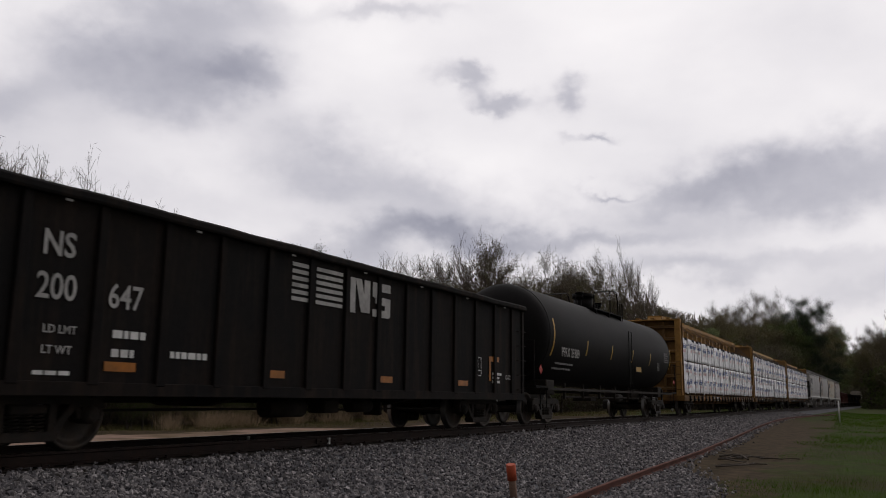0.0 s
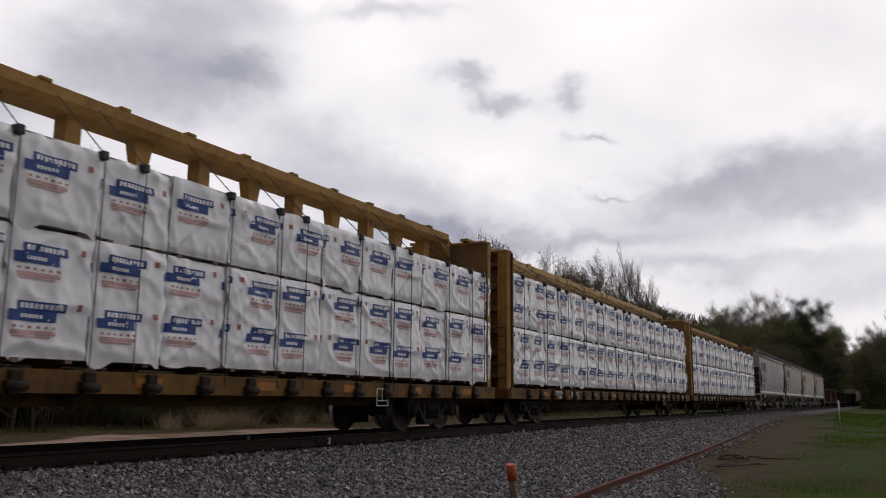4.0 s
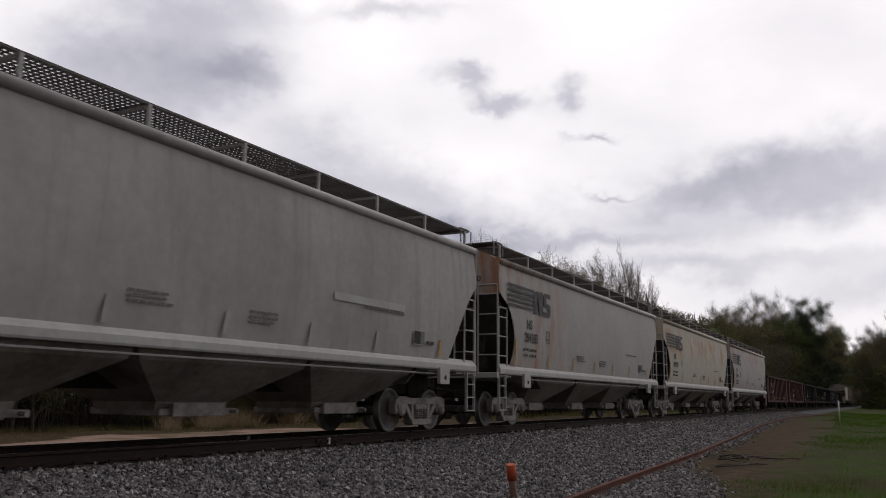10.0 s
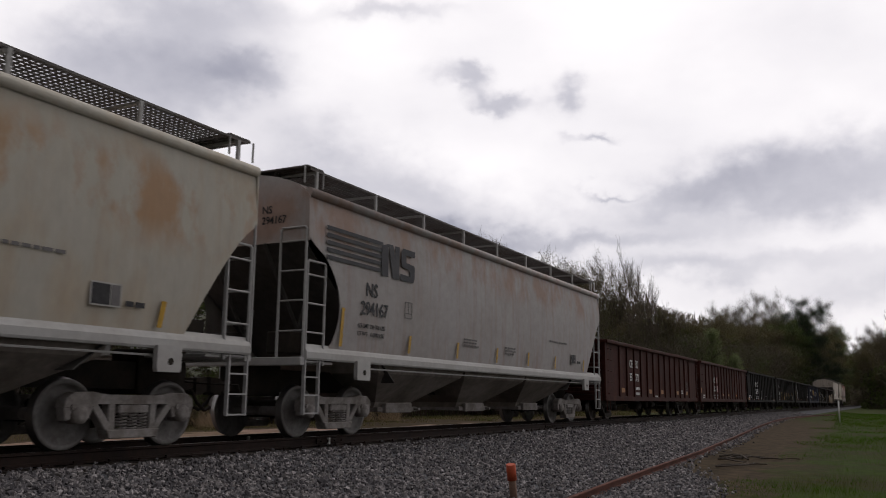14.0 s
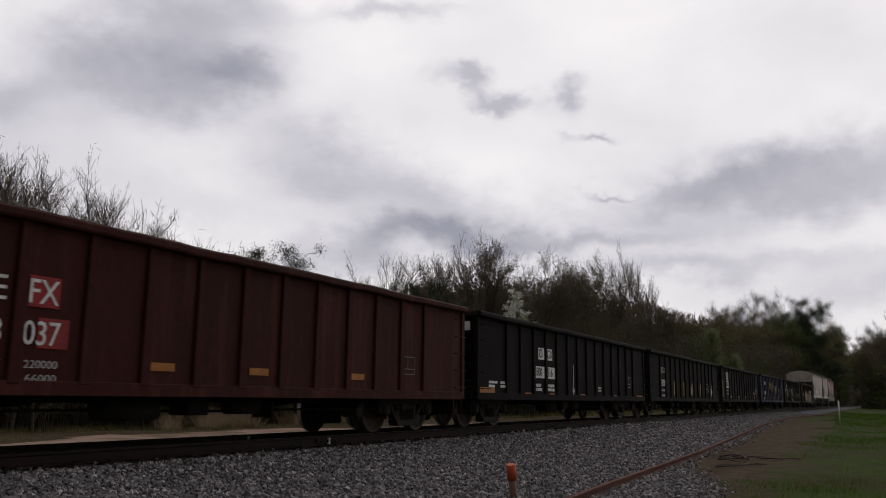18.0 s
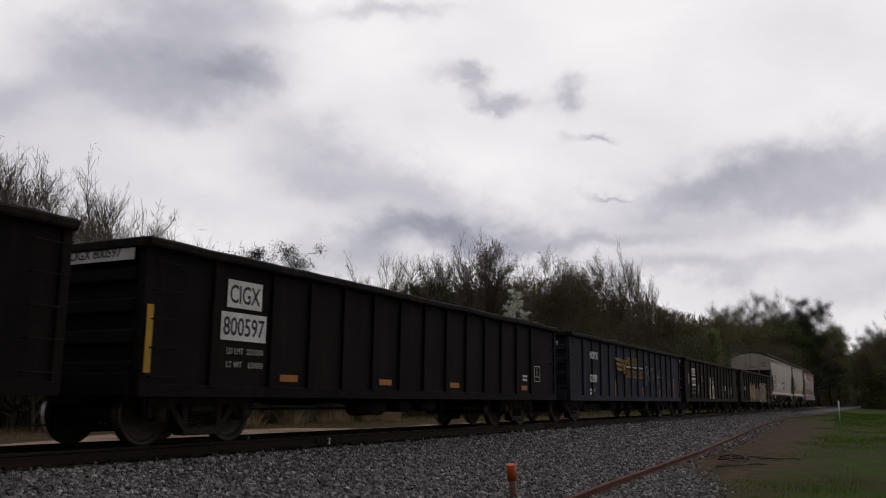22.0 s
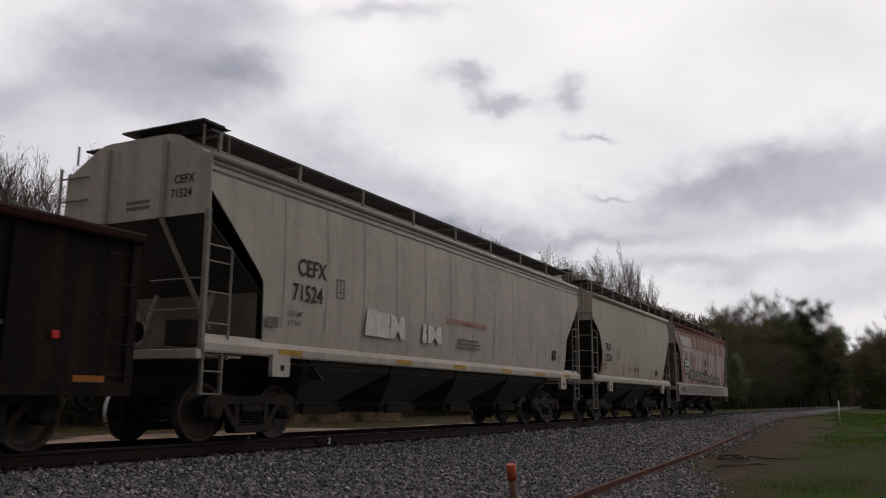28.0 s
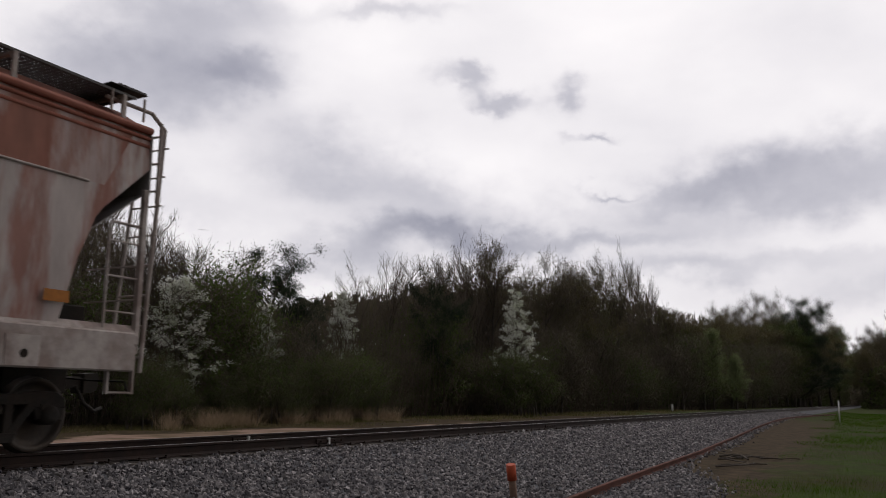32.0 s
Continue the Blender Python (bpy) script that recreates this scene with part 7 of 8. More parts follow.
for k in range(8):
    z = 1.2 + k * 0.42
    xx = -f + 0.16 + 0.30 * (z - 1.0) / 3.42
    pipe(bm, [(xx, -0.85, z), (xx, -1.42, z)], 0.014, 5)
part("end_ladder", bm, "sill_pink", car, "bent end ladder reaching the roof")
bm = bm_new()
box(bm, f + 0.1, -f - 0.1, -1.63, -1.58, 1.0, 1.50, bevel=0.02)
part("deep_side_sill", bm, "sill_pink", car)
enrol(car, X0, X1)


# ---- scrap loads that rise a little over the rims ----
def scrap_load(X0, X1, seed, level=2.70):
    h = (X1 - X0) / 2 - 0.35
    rnd = random.Random(seed)
    bm = bm_new()
    nx, ny = 48, 10
    grid = []
    for i in range(nx + 1):
        row = []
        for j in range(ny + 1):
            x, y = -h + 2 * h * i / nx, -1.36 + 2.72 * j / ny
            lump = noise.noise(Vector((x * 1.1 + seed * 3, y * 1.3, seed)))
            row.append(bm.verts.new((x + rnd.uniform(-0.06, 0.06), y, level + 0.30 * lump + rnd.uniform(-0.05, 0.05))))
        grid.append(row)
    for i in range(nx):
        for j in range(ny):
            bm.faces.new((grid[i][j], grid[i + 1][j], grid[i + 1][j + 1], grid[i][j + 1]))
    load = part("scrap_load", bm, "under", at=((X0 + X1) / 2, TRACK_Y, 0))
    tagged(load, "heap of dark scrap metal in a gondola car", "scrap", group="scrap loads")
    for k in range(9):
        bm = bm_new()
        x, y = rnd.uniform(-h + 1, h - 1), rnd.uniform(-1.2, 0.2)
        a, tip = rnd.uniform(-0.9, 0.9), rnd.uniform(0.12, 0.26)
        p, q = Vector((x - a * 0.5, y, level - 0.15)), Vector((x + a * 0.5, y + rnd.uniform(-0.2, 0.2), level + tip))
        tube(bm, p, q, rnd.uniform(0.02, 0.05), 4)
        part("scrap_bar", bm, "under", load)
    TRAIN.append((load, (X0 + X1) / 2))


scrap_load(-173.9, -157.7, 9, 3.06)
for k, (X0, X1) in enumerate(((40.25, 55.85), (56.8, 72.5), (73.7, 89.4), (90.7, 106.2), (107.4, 123.2))):
    scrap_load(X0, X1, k + 1)


# ---- trees ----
def grow(seed, height, spread, levels, upright, trunk_r, kids=(5, 4, 4), bare_from=0.25):
    """Limbs as (start, end, r0, r1) pieces, and the tips of the last level."""
    rnd = random.Random(seed)
    limbs, tips = [], []
    def limb(p, d, length, r, level):
        steps = 4 if level == 0 else 3
        pts = [p.copy()]
        for k in range(steps):
            d = (d + Vector((rnd.uniform(-1, 1), rnd.uniform(-1, 1), rnd.uniform(-0.5, 0.8))) * (0.10 if level == 0 else 0.22) + Vector((0, 0, upright * (0.08 if level else 0.0)))).normalized()
            q = pts[-1] + d * (length / steps)
            r1 = r * (1 - 0.75 * (k + 1) / steps) + 0.007
            r0 = r * (1 - 0.75 * k / steps) + 0.007
            limbs.append((pts[-1], q, r0, r1, level))
            pts.append(q)
        if level >= levels:
            tips.extend(pts[1:])
            return
        n = kids[min(level, len(kids) - 1)] + (2 if level == 0 else 0)
        for k in range(n):
            f = bare_from + (1 - bare_from) * (k + rnd.random()) / n if level == 0 else 0.25 + 0.75 * (k + rnd.random()) / n
            i = min(int(f * steps), steps - 1)
            base = pts[i].lerp(pts[i + 1], f * steps - i)
            a = rnd.uniform(0, 2 * math.pi)
            out = Vector((math.cos(a), math.sin(a), 0))
            dd = (d * (0.6 + upright * 0.5) + out * spread * rnd.uniform(0.7, 1.2)).normalized()
            limb(base, dd, length * rnd.uniform(0.38, 0.58) * (1.15 - 0.45 * f if level == 0 else 1), r * (0.5 - 0.2 * f), level + 1)
    limb(Vector((0, 0, -0.2)), Vector((0, 0, 1)), height, trunk_r, 0)
    return limbs, tips


def limb_mesh(name, limbs, wood):
    verts, faces = [], []
    for a, b, r0, r1, level in limbs:
        d = (b - a).normalized()
        side = d.cross(Vector((0.3, 0.2, 1)) if abs(d.z) < 0.9 else Vector((1, 0.1, 0))).normalized()
        up = d.cross(side)
        n = 6 if level == 0 else 3
        base = len(verts)
        for p, r in ((a, r0), (b, r1)):
            for i in range(n):
                t = 2 * math.pi * i / n
                verts.append(p + r * (math.cos(t) * side + math.sin(t) * up))
        for i in range(n):
            faces.append((base + i, base + (i + 1) % n, base + n + (i + 1) % n, base + n + i))
    me = mesh_of(name, verts, faces)
    me.materials.append(M[wood])
    return me


def leaf_mesh(name, centres, count, spread, size, material, seed, clumps=0):
    """Small leaf-shaped quads scattered round the given points, or round some of them in clumps."""
    rng = np.random.default_rng(seed)
    c = np.array([tuple(p) for p in centres])
    if clumps:
        c = c[rng.integers(0, len(c), clumps)]
    c = c[rng.integers(0, len(c), count)] + rng.normal(0, spread, (count, 3)) * np.array([1, 1, 0.8])
    a = rng.normal(0, 1, (count, 3))
    a /= np.linalg.norm(a, axis=1)[:, None]
    b = np.cross(a, rng.normal(0, 1, (count, 3)))
    b /= np.linalg.norm(b, axis=1)[:, None]
    s = size * rng.uniform(0.5, 1.3, count)[:, None]
    v = np.stack([c - a * s, c + b * s * 0.55, c + a * s, c - b * s * 0.55], 1).reshape(-1, 3)
    f = np.arange(count * 4).reshape(-1, 4)
    me = mesh_of(name, v.tolist(), f.tolist())
    me.materials.append(M[material])
    return me


def twig_mesh(limbs, tips, count, seed, spread=0.28, length=0.30, thick=0.007):
    """The upper limbs together with a haze of thin upward twigs at their ends."""
    rng = np.random.default_rng(seed + 5)
    me = limb_mesh("twigs", limbs, "twig")
    v0 = [tuple(v.co) for v in me.vertices]
    f0 = [tuple(p.vertices) for p in me.polygons]
    c = np.array([tuple(p) for p in tips])
    c = c[rng.integers(0, len(c), count)] + rng.normal(0, spread, (count, 3))
    a = rng.normal(0, 0.55, (count, 3)) + np.array([0, 0, 0.9])
    a /= np.linalg.norm(a, axis=1)[:, None]
    b = np.cross(a, rng.normal(0, 1, (count, 3)))
    b /= np.linalg.norm(b, axis=1)[:, None]
    s = length * rng.uniform(0.5, 1.3, count)[:, None]
    v = np.stack([c - a * s, c + b * thick, c + a * s, c - b * thick], 1).reshape(-1, 3)
    f = np.arange(count * 4).reshape(-1, 4) + len(v0)
    out = mesh_of("branchwork", v0 + v.tolist(), f0 + f.tolist())
    out.materials.append(M["twig"])
    return out


def cone_limbs(seed, height, wide):
    """A narrow pear-tree frame: one leader and rising side limbs that shorten upwards."""
    rnd = random.Random(seed)
    limbs, tips = [], []
    for k in range(6):
        limbs.append((Vector((0, 0, -0.2 + height * k / 6)), Vector((0, 0, -0.2 + height * (k + 1) / 6)), 0.10 * (1 - k / 6.5), 0.10 * (1 - (k + 1) / 6.5), 0))
    for k in range(46):
        f = 0.14 + 0.84 * (k + rnd.random()) / 46
        z = height * f
        a = k * 2.4 + rnd.uniform(-0.4, 0.4)
        reach = wide * (min(1.0, f / 0.30) * (1.06 - f) ** 0.75) * rnd.uniform(0.65, 1.12)
        p = Vector((0, 0, z))
        q = p + Vector((math.cos(a) * reach, math.sin(a) * reach, reach * rnd.uniform(0.5, 1.0)))
        limbs.append((p, q, 0.03 * (1.1 - f), 0.006, 1))
        for j in range(7):
            b = p.lerp(q, 0.35 + 0.65 * (j + rnd.random()) / 7)
            e = b + Vector((rnd.uniform(-0.3, 0.3), rnd.uniform(-0.3, 0.3), rnd.uniform(0.1, 0.5))) * (0.6 + wide * 0.25)
            limbs.append((b, e, 0.010, 0.004, 2))
            tips += [b.lerp(e, 0.5), e]
    return limbs, tips


TREES = {}
TALL = {}


def tree_kind(key):
    if key in TREES:
        return TREES[key]
    kind, v = key
    seed = hash_name(kind) + v * 17
    def split(limbs):
        return limb_mesh("trunk", [l for l in limbs if l[4] <= 1], "bark"), [l for l in limbs if l[4] > 1]
    if kind == "bare":
        limbs, tips = grow(seed, 9.5, 0.55, 3, 0.9, 0.11, (9, 7, 6))
        trunk, crown = split(limbs)
        out = (trunk, twig_mesh(crown, tips, 1200, seed, 0.13, 0.34, 0.009), leaf_mesh("buds", tips, 1800, 0.12, 0.028, "bud", seed))
    elif kind == "budding":
        limbs, tips = grow(seed, 8.5, 0.75, 3, 0.7, 0.14, (8, 6, 5))
        trunk, crown = split(limbs)
        out = (trunk, twig_mesh(crown, tips, 3200, seed, 0.20, 0.34, 0.010), leaf_mesh("young_leaves", tips, 9000, 0.22, 0.046, "bud", seed, 1400))
    elif kind == "leafy":
        limbs, tips = grow(seed, 8.0, 0.95, 3, 0.45, 0.18, (7, 5, 4))
        trunk, crown = split(limbs)
        out = (trunk, twig_mesh(crown, tips, 2500, seed), leaf_mesh("leaves", tips, 22000, 0.30, 0.062, "leaf", seed, 900))
    elif kind == "olive":
        limbs, tips = grow(seed, 8.0, 0.9, 3, 0.5, 0.18, (7, 5, 4))
        trunk, crown = split(limbs)
        out = (trunk, twig_mesh(crown, tips, 4000, seed, 0.30, 0.26), leaf_mesh("leaves", tips, 18000, 0.32, 0.060, "leaf_olive", seed, 1500))
    elif kind == "lime":
        limbs, tips = cone_limbs(seed, 7.0, 1.9)
        trunk, crown = split(limbs)
        out = (trunk, limb_mesh("twigs", crown, "twig"), leaf_mesh("leaves", tips, 13000, 0.22, 0.065, "leaf_lime", seed, 500))
    elif kind in ("shrub", "brown_shrub"):
        rnd = random.Random(seed)
        limbs, tips = [], []
        for k in range(5):
            a, b = grow(seed + 31 * k, 4.0 * rnd.uniform(0.7, 1.1), 1.0, 2, 0.4, 0.05, (6, 5), 0.1)
            off = Vector((rnd.uniform(-0.9, 0.9), rnd.uniform(-0.7, 0.7), 0))
            limbs += [(p + off, q + off, r0, r1, lv) for p, q, r0, r1, lv in a]
            tips += [p + off for p in b]
        trunk, crown = split(limbs)
        out = (trunk, twig_mesh(crown, tips, 3500 if kind == "shrub" else 7000, seed, 0.30, 0.22), leaf_mesh("leaves", tips, 13000 if kind == "shrub" else 9000, 0.27, 0.042, "leaf" if kind == "shrub" else "thicket", seed))
    elif kind == "blossom":
        limbs, tips = cone_limbs(seed, 5.4, 1.45)
        trunk, crown = split(limbs)
        out = (trunk, limb_mesh("twigs", crown, "twig"), leaf_mesh("blossom", tips, 9000, 0.065, 0.034, "blossom", seed, 300))
    else:
        limbs, tips = grow(seed, 9.0, 1.3, 2, 0.15, 0.16, (16, 6), 0.12)
        trunk, crown = split(limbs)
        out = (trunk, limb_mesh("twigs", crown, "twig"), leaf_mesh("needles", tips, 34000, 0.26, 0.056, "pine", seed, 420))
    TREES[key] = out
    TALL[key] = float(np.percentile([t.z for t in tips], 98))
    return out


def hash_name(s):
    return sum(ord(ch) * (i + 3) for i, ch in enumerate(s))


LOOK = {"bare": ("tall bare tree with thin upright grey branches", "bare_tree"), "budding": ("tree with twiggy crown of pale opening buds", "budding_tree"), "leafy": ("broad tree in young dark green leaf", "leafy_tree"), "olive": ("broad tree in opening olive-brown leaf", "olive_tree"),
        "lime": ("small tree with pale lime-green new leaves", "lime_tree"), "blossom": ("small pear tree covered in white blossom", "blossom_tree"), "shrub": ("rounded green shrub at the edge of the wood", "green_shrub"), "brown_shrub": ("tangled brown and olive shrub", "brown_shrub"), "pine": ("dense dark evergreen at the wood's edge", "pine_tree")}


def plant(kind, v, x, y, tall, turn, wide=1.0):
    trunk, twigs, leaves = tree_kind((kind, v))
    scale = (tall - 0.3) / TALL[(kind, v)]
    label, name = LOOK[kind]
    ob = tagged(new(name), label, "tree", group="trees along the railway")
    ob.matrix_basis = pose(x, y, bed_height(y) - 0.1, 0, 0, turn) @ Matrix.Diagonal((scale * wide, scale * wide, scale, 1))
    part("trunk", trunk, "bark", ob)
    part("branchwork", twigs, "twig", ob)
    part("blossom" if kind == "blossom" else "foliage", leaves, "leaf", ob)


# (kind, variant, x, y, height, relative width)
ROW = [("bare", 0, 18.5, 27, 9.4, 1), ("budding", 1, 17.9, 25, 8.0, 1.1), ("bare", 1, 20.5, 28, 9.8, 1), ("bare", 2, 21.6, 28, 9.4, 1), ("bare", 3, 22.9, 27, 9.7, 1.05), ("bare", 0, 24.5, 28, 9.4, 1),
       ("budding", 0, 26.0, 28, 8.2, 1.1), ("bare", 1, 27.3, 28, 8.0, 1.1), ("budding", 2, 29.9, 29, 7.9, 1.2), ("budding", 2, 17.0, 26, 8.3, 1.1), ("bare", 2, 19.3, 26, 9.0, 1.0), ("budding", 3, 20.8, 25.5, 7.7, 1.1), ("bare", 1, 23.7, 26.5, 8.6, 1.1), ("bare", 3, 16.6, 25.5, 8.8, 1.0), ("bare", 2, 25.6, 27, 8.0, 1.1), ("blossom", 0, 23.4, 23.2, 5.7, 1.55), ("leafy", 0, 28.7, 26, 6.5, 1.1), ("budding", 1, 34.5, 30, 8.8, 1.0),
       ("blossom", 1, 28.4, 23.2, 5.2, 1.1), ("pine", 0, 34.6, 28, 9.0, 0.82), ("pine", 1, 37.3, 28.5, 8.2, 0.6), ("blossom", 2, 41.0, 28, 7.5, 1.0), ("bare", 3, 42.3, 27, 9.0, 1.0), ("bare", 0, 46.6, 28, 10.4, 1.0),
       ("bare", 2, 49.6, 28, 10.9, 1.0), ("budding", 1, 55.3, 30, 11.3, 1.1), ("pine", 2, 47.7, 25, 8.9, 0.62), ("bare", 1, 57.1, 29, 12.1, 1.0), ("bare", 3, 57.6, 28, 12.4, 0.9), ("budding", 0, 62.5, 28, 14.1, 1.0),
       ("bare", 0, 62.2, 29, 12.7, 1.0), ("bare", 2, 66.4, 28, 13.8, 0.9), ("blossom", 1, 54.5, 22.6, 8.6, 1.25), ("budding", 2, 74.6, 28, 13.4, 1.1), ("olive", 1, 82.1, 29, 13.4, 1.0), ("budding", 1, 77.8, 28, 14.9, 1.0),
       ("budding", 3, 89.3, 28, 15.8, 0.85), ("budding", 2, 84.0, 28, 14.4, 0.95), ("budding", 0, 97.3, 28, 17.4, 0.8), ("bare", 3, 105.9, 28, 19.9, 0.6), ("bare", 1, 112.1, 28, 19.0, 0.6), ("bare", 2, 118.1, 28, 17.2, 0.7), ("olive", 2, 120.7, 26, 13.1, 1.3),
       ("budding", 3, 118.3, 27, 13.4, 1.2), ("olive", 0, 129.5, 25, 13.3, 1.3), ("lime", 0, 119.4, 21, 10.8, 0.9), ("lime", 1, 125.5, 19, 7.7, 1.1), ("olive", 1, 160.6, 25, 15.5, 1.3), ("olive", 2, 199.1, 25, 18.2, 1.3),
       ("budding", 1, 207.7, 28, 25.5, 1.25), ("budding", 3, 174.7, 29, 19.9, 1.1), ("budding", 0, 248.3, 27, 28.9, 1.0), ("leafy", 3, 201.1, 20, 17.1, 1.3), ("pine", 1, 207.0, 18, 23.5, 0.9), ("olive", 0, 268.9, 18, 23.5, 1.2),
       ("olive", 2, 295.0, 16, 25.0, 1.2), ("lime", 1, 338.3, 16, 27.0, 1.1), ("leafy", 1, 214.0, 17.5, 21.5, 1.1), ("olive", 0, 226.0, 17, 21.0, 1.1), ("pine", 0, 203.0, 18.5, 21.0, 0.9), ("olive", 0, 250.0, 16.5, 22.5, 1.1), ("olive", 1, 185.0, 22, 15.5, 1.3), ("olive", 0, 146.0, 24, 13.0, 1.4)]
_rnd = random.Random(12)
for kind, v, x, y, tall, wd in ROW:
    plant(kind, v, x, y, tall, _rnd.uniform(0, 360), wd)
for k in range(44):
    x = 17 + 3.0 * k + 0.045 * k * k + _rnd.uniform(-1, 1)
    y = 23.3 - 0.03 * max(0, x - 60) + _rnd.uniform(0, 3.0)
    plant("shrub" if _rnd.random() < (0.62 if x < 42 else 0.35) else "brown_shrub", k % 3, x, y, _rnd.uniform(3.2, 6.6) * (1 + max(0, x - 60) / 110), _rnd.uniform(0, 360), 1.15)
for x, y, v, tall in ((20.5, 21.9, 0, 2.6), (22.2, 22.1, 1, 2.4), (23.9, 21.8, 2, 2.3), (25.8, 22.0, 0, 2.9), (27.4, 21.9, 1, 3.0), (29.2, 21.8, 2, 2.9), (31.0, 22.2, 0, 3.2), (33.2, 22.4, 1, 3.4), (35.6, 22.4, 2, 3.3), (51.0, 21.6, 0, 4.2), (53.0, 21.3, 1, 4.4), (55.2, 21.4, 2, 4.3)):
    plant("shrub", v, x, y, tall, _rnd.uniform(0, 360), 1.2)
for x, y, kind, v, tall in ((235, 3.5, "budding", 2, 17), (246, 2.4, "olive", 1, 18), (229, 3.9, "olive", 2, 15), (262, 3.4, "olive", 0, 17), (300, 1.5, "bare", 1, 26), (270, 0.0, "budding", 3, 22), (240, -2.0, "bare", 3, 26), (330, 5.0, "leafy", 0, 20), (340, 3.0, "leafy", 1, 24), (390, 17.0, "leafy", 2, 28), (420, 21.0, "budding", 1, 27), (410, 4.0, "budding", 1, 26)):
    plant(kind, v, x, y, tall, _rnd.uniform(0, 360))


def make_thicket():
    """Undergrowth and low bushes at the foot of the wood, and the far wood."""
    rng = np.random.default_rng(8)
    def cloud(count, places, size, material, name, label, slim=0.5, rise=0.0):
        c = np.array(places(count))
        a = rng.normal(0, 1, (count, 3)) * (1 - 0.45 * rise) + np.array([0, 0, rise])
        a /= np.linalg.norm(a, axis=1)[:, None]
        b = np.cross(a, rng.normal(0, 1, (count, 3)))
        b /= np.linalg.norm(b, axis=1)[:, None]
        s = (size * rng.uniform(0.5, 1.4, count) * np.clip(np.abs(c[:, 0]) / 45, 0.7, 4))[:, None]
        v = np.stack([c - a * s, c + b * s * slim, c + a * s, c - b * s * slim], 1).reshape(-1, 3)
        me = mesh_of(name, v.tolist(), np.arange(count * 4).reshape(-1, 4).tolist())
        me.materials.append(M[material])
        tagged(new(name, me), label, "undergrowth", kind="stuff")
    def wood_edge(count):
        t = rng.uniform(0, 1, count)
        x = 14 + 410 * t ** 2.0
        depth = rng.uniform(0, 1, count) ** 1.5
        front = 24.0 - 0.03 * np.clip(x - 60, 0, 260)
        y = front + depth * 7 + rng.normal(0, 0.3, count)
        hump = np.array([noise.noise(Vector((xx * 0.16, yy * 0.2, 1.0))) for xx, yy in zip(x, y)])
        top = (3.6 + 2.6 * hump + 2.5 * depth) * (1 + np.clip(x - 60, 0, 300) / 170)
        z = -0.7 + top * rng.uniform(0, 1, count) ** 0.8
        return np.stack([x, y, z], 1)
    # the height of the dense brown brush behind the first trees, along the line
    MASS = ((16, 6.2), (34, 6.4), (44, 7.0), (48, 6.5), (52, 8.8), (60, 9.6), (66, 11.6), (78, 12.6), (90, 13.4), (104, 14.8), (118, 13.6), (132, 13.2), (150, 13.8), (240, 20), (340, 27), (440, 33))
    def wood_depth(count):
        t = rng.uniform(0, 1, count)
        x = 16 + 420 * t ** 1.9
        y = 27.5 - 0.02 * np.clip(x - 60, 0, 260) + rng.uniform(0, 9, count)
        hump = np.array([noise.noise(Vector((xx * 0.20 / (1 + xx / 120), yy * 0.15, 7.0))) for xx, yy in zip(x, y)])
        top = np.interp(x, [p for p, q in MASS], [q for p, q in MASS])
        z = -0.7 + (top + 0.7) * (0.95 + 0.26 * hump) * rng.uniform(0, 1, count) ** 0.7
        return np.stack([x, y, z], 1)
    def wood_back(count):
        p = wood_depth(count)
        p[:, 1] += 7
        p[:, 2] = -0.7 + (p[:, 2] + 0.7) * 0.93
        return p
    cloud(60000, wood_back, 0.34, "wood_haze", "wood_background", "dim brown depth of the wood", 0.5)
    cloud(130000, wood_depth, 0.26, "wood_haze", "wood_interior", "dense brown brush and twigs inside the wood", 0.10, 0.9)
    cloud(230000, wood_edge, 0.062, "thicket", "undergrowth", "dark tangled brush at the foot of the trees")
    def far_wood(count):
        x = rng.uniform(380, 560, count)
        y = rng.uniform(-160, 60, count)
        hump = np.array([noise.noise(Vector((xx * 0.03, yy * 0.05, 4.0))) for xx, yy in zip(x, y)])
        z = -0.7 + (20 + 10 * hump + (x - 380) * 0.03) * rng.uniform(0, 1, count) ** 1.2
        keep = (np.abs(y - TRACK_Y) < 4) & (x < 470) & (z < 5)
        y[keep] += 9
        return np.stack([x, y, z], 1)
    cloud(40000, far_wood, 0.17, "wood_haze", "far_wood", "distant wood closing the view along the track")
    def corridor_end(count):
        x = rng.uniform(470, 560, count)
        y = rng.uniform(-30, 60, count)
        return np.stack([x, y, -0.7 + 16 * rng.uniform(0, 1, count) ** 1.4], 1)
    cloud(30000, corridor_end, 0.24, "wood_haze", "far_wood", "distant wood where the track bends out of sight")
    def near_side_brush(count):
        x = rng.uniform(225, 420, count)
        y = 6.2 - np.abs(rng.normal(0, 1, count)) * 8
        z = -0.7 + (11 + 5 * np.array([noise.noise(Vector((xx * 0.06, yy * 0.1, 2.0))) for xx, yy in zip(x, y)])) * rng.uniform(0, 1, count)
        return np.stack([x, y, z], 1)
    cloud(16000, near_side_brush, 0.15, "thicket", "trackside_brush", "brush crowding the far end of the line")
    # twigs through the brush
    verts, faces = [], []
    rnd = random.Random(5)
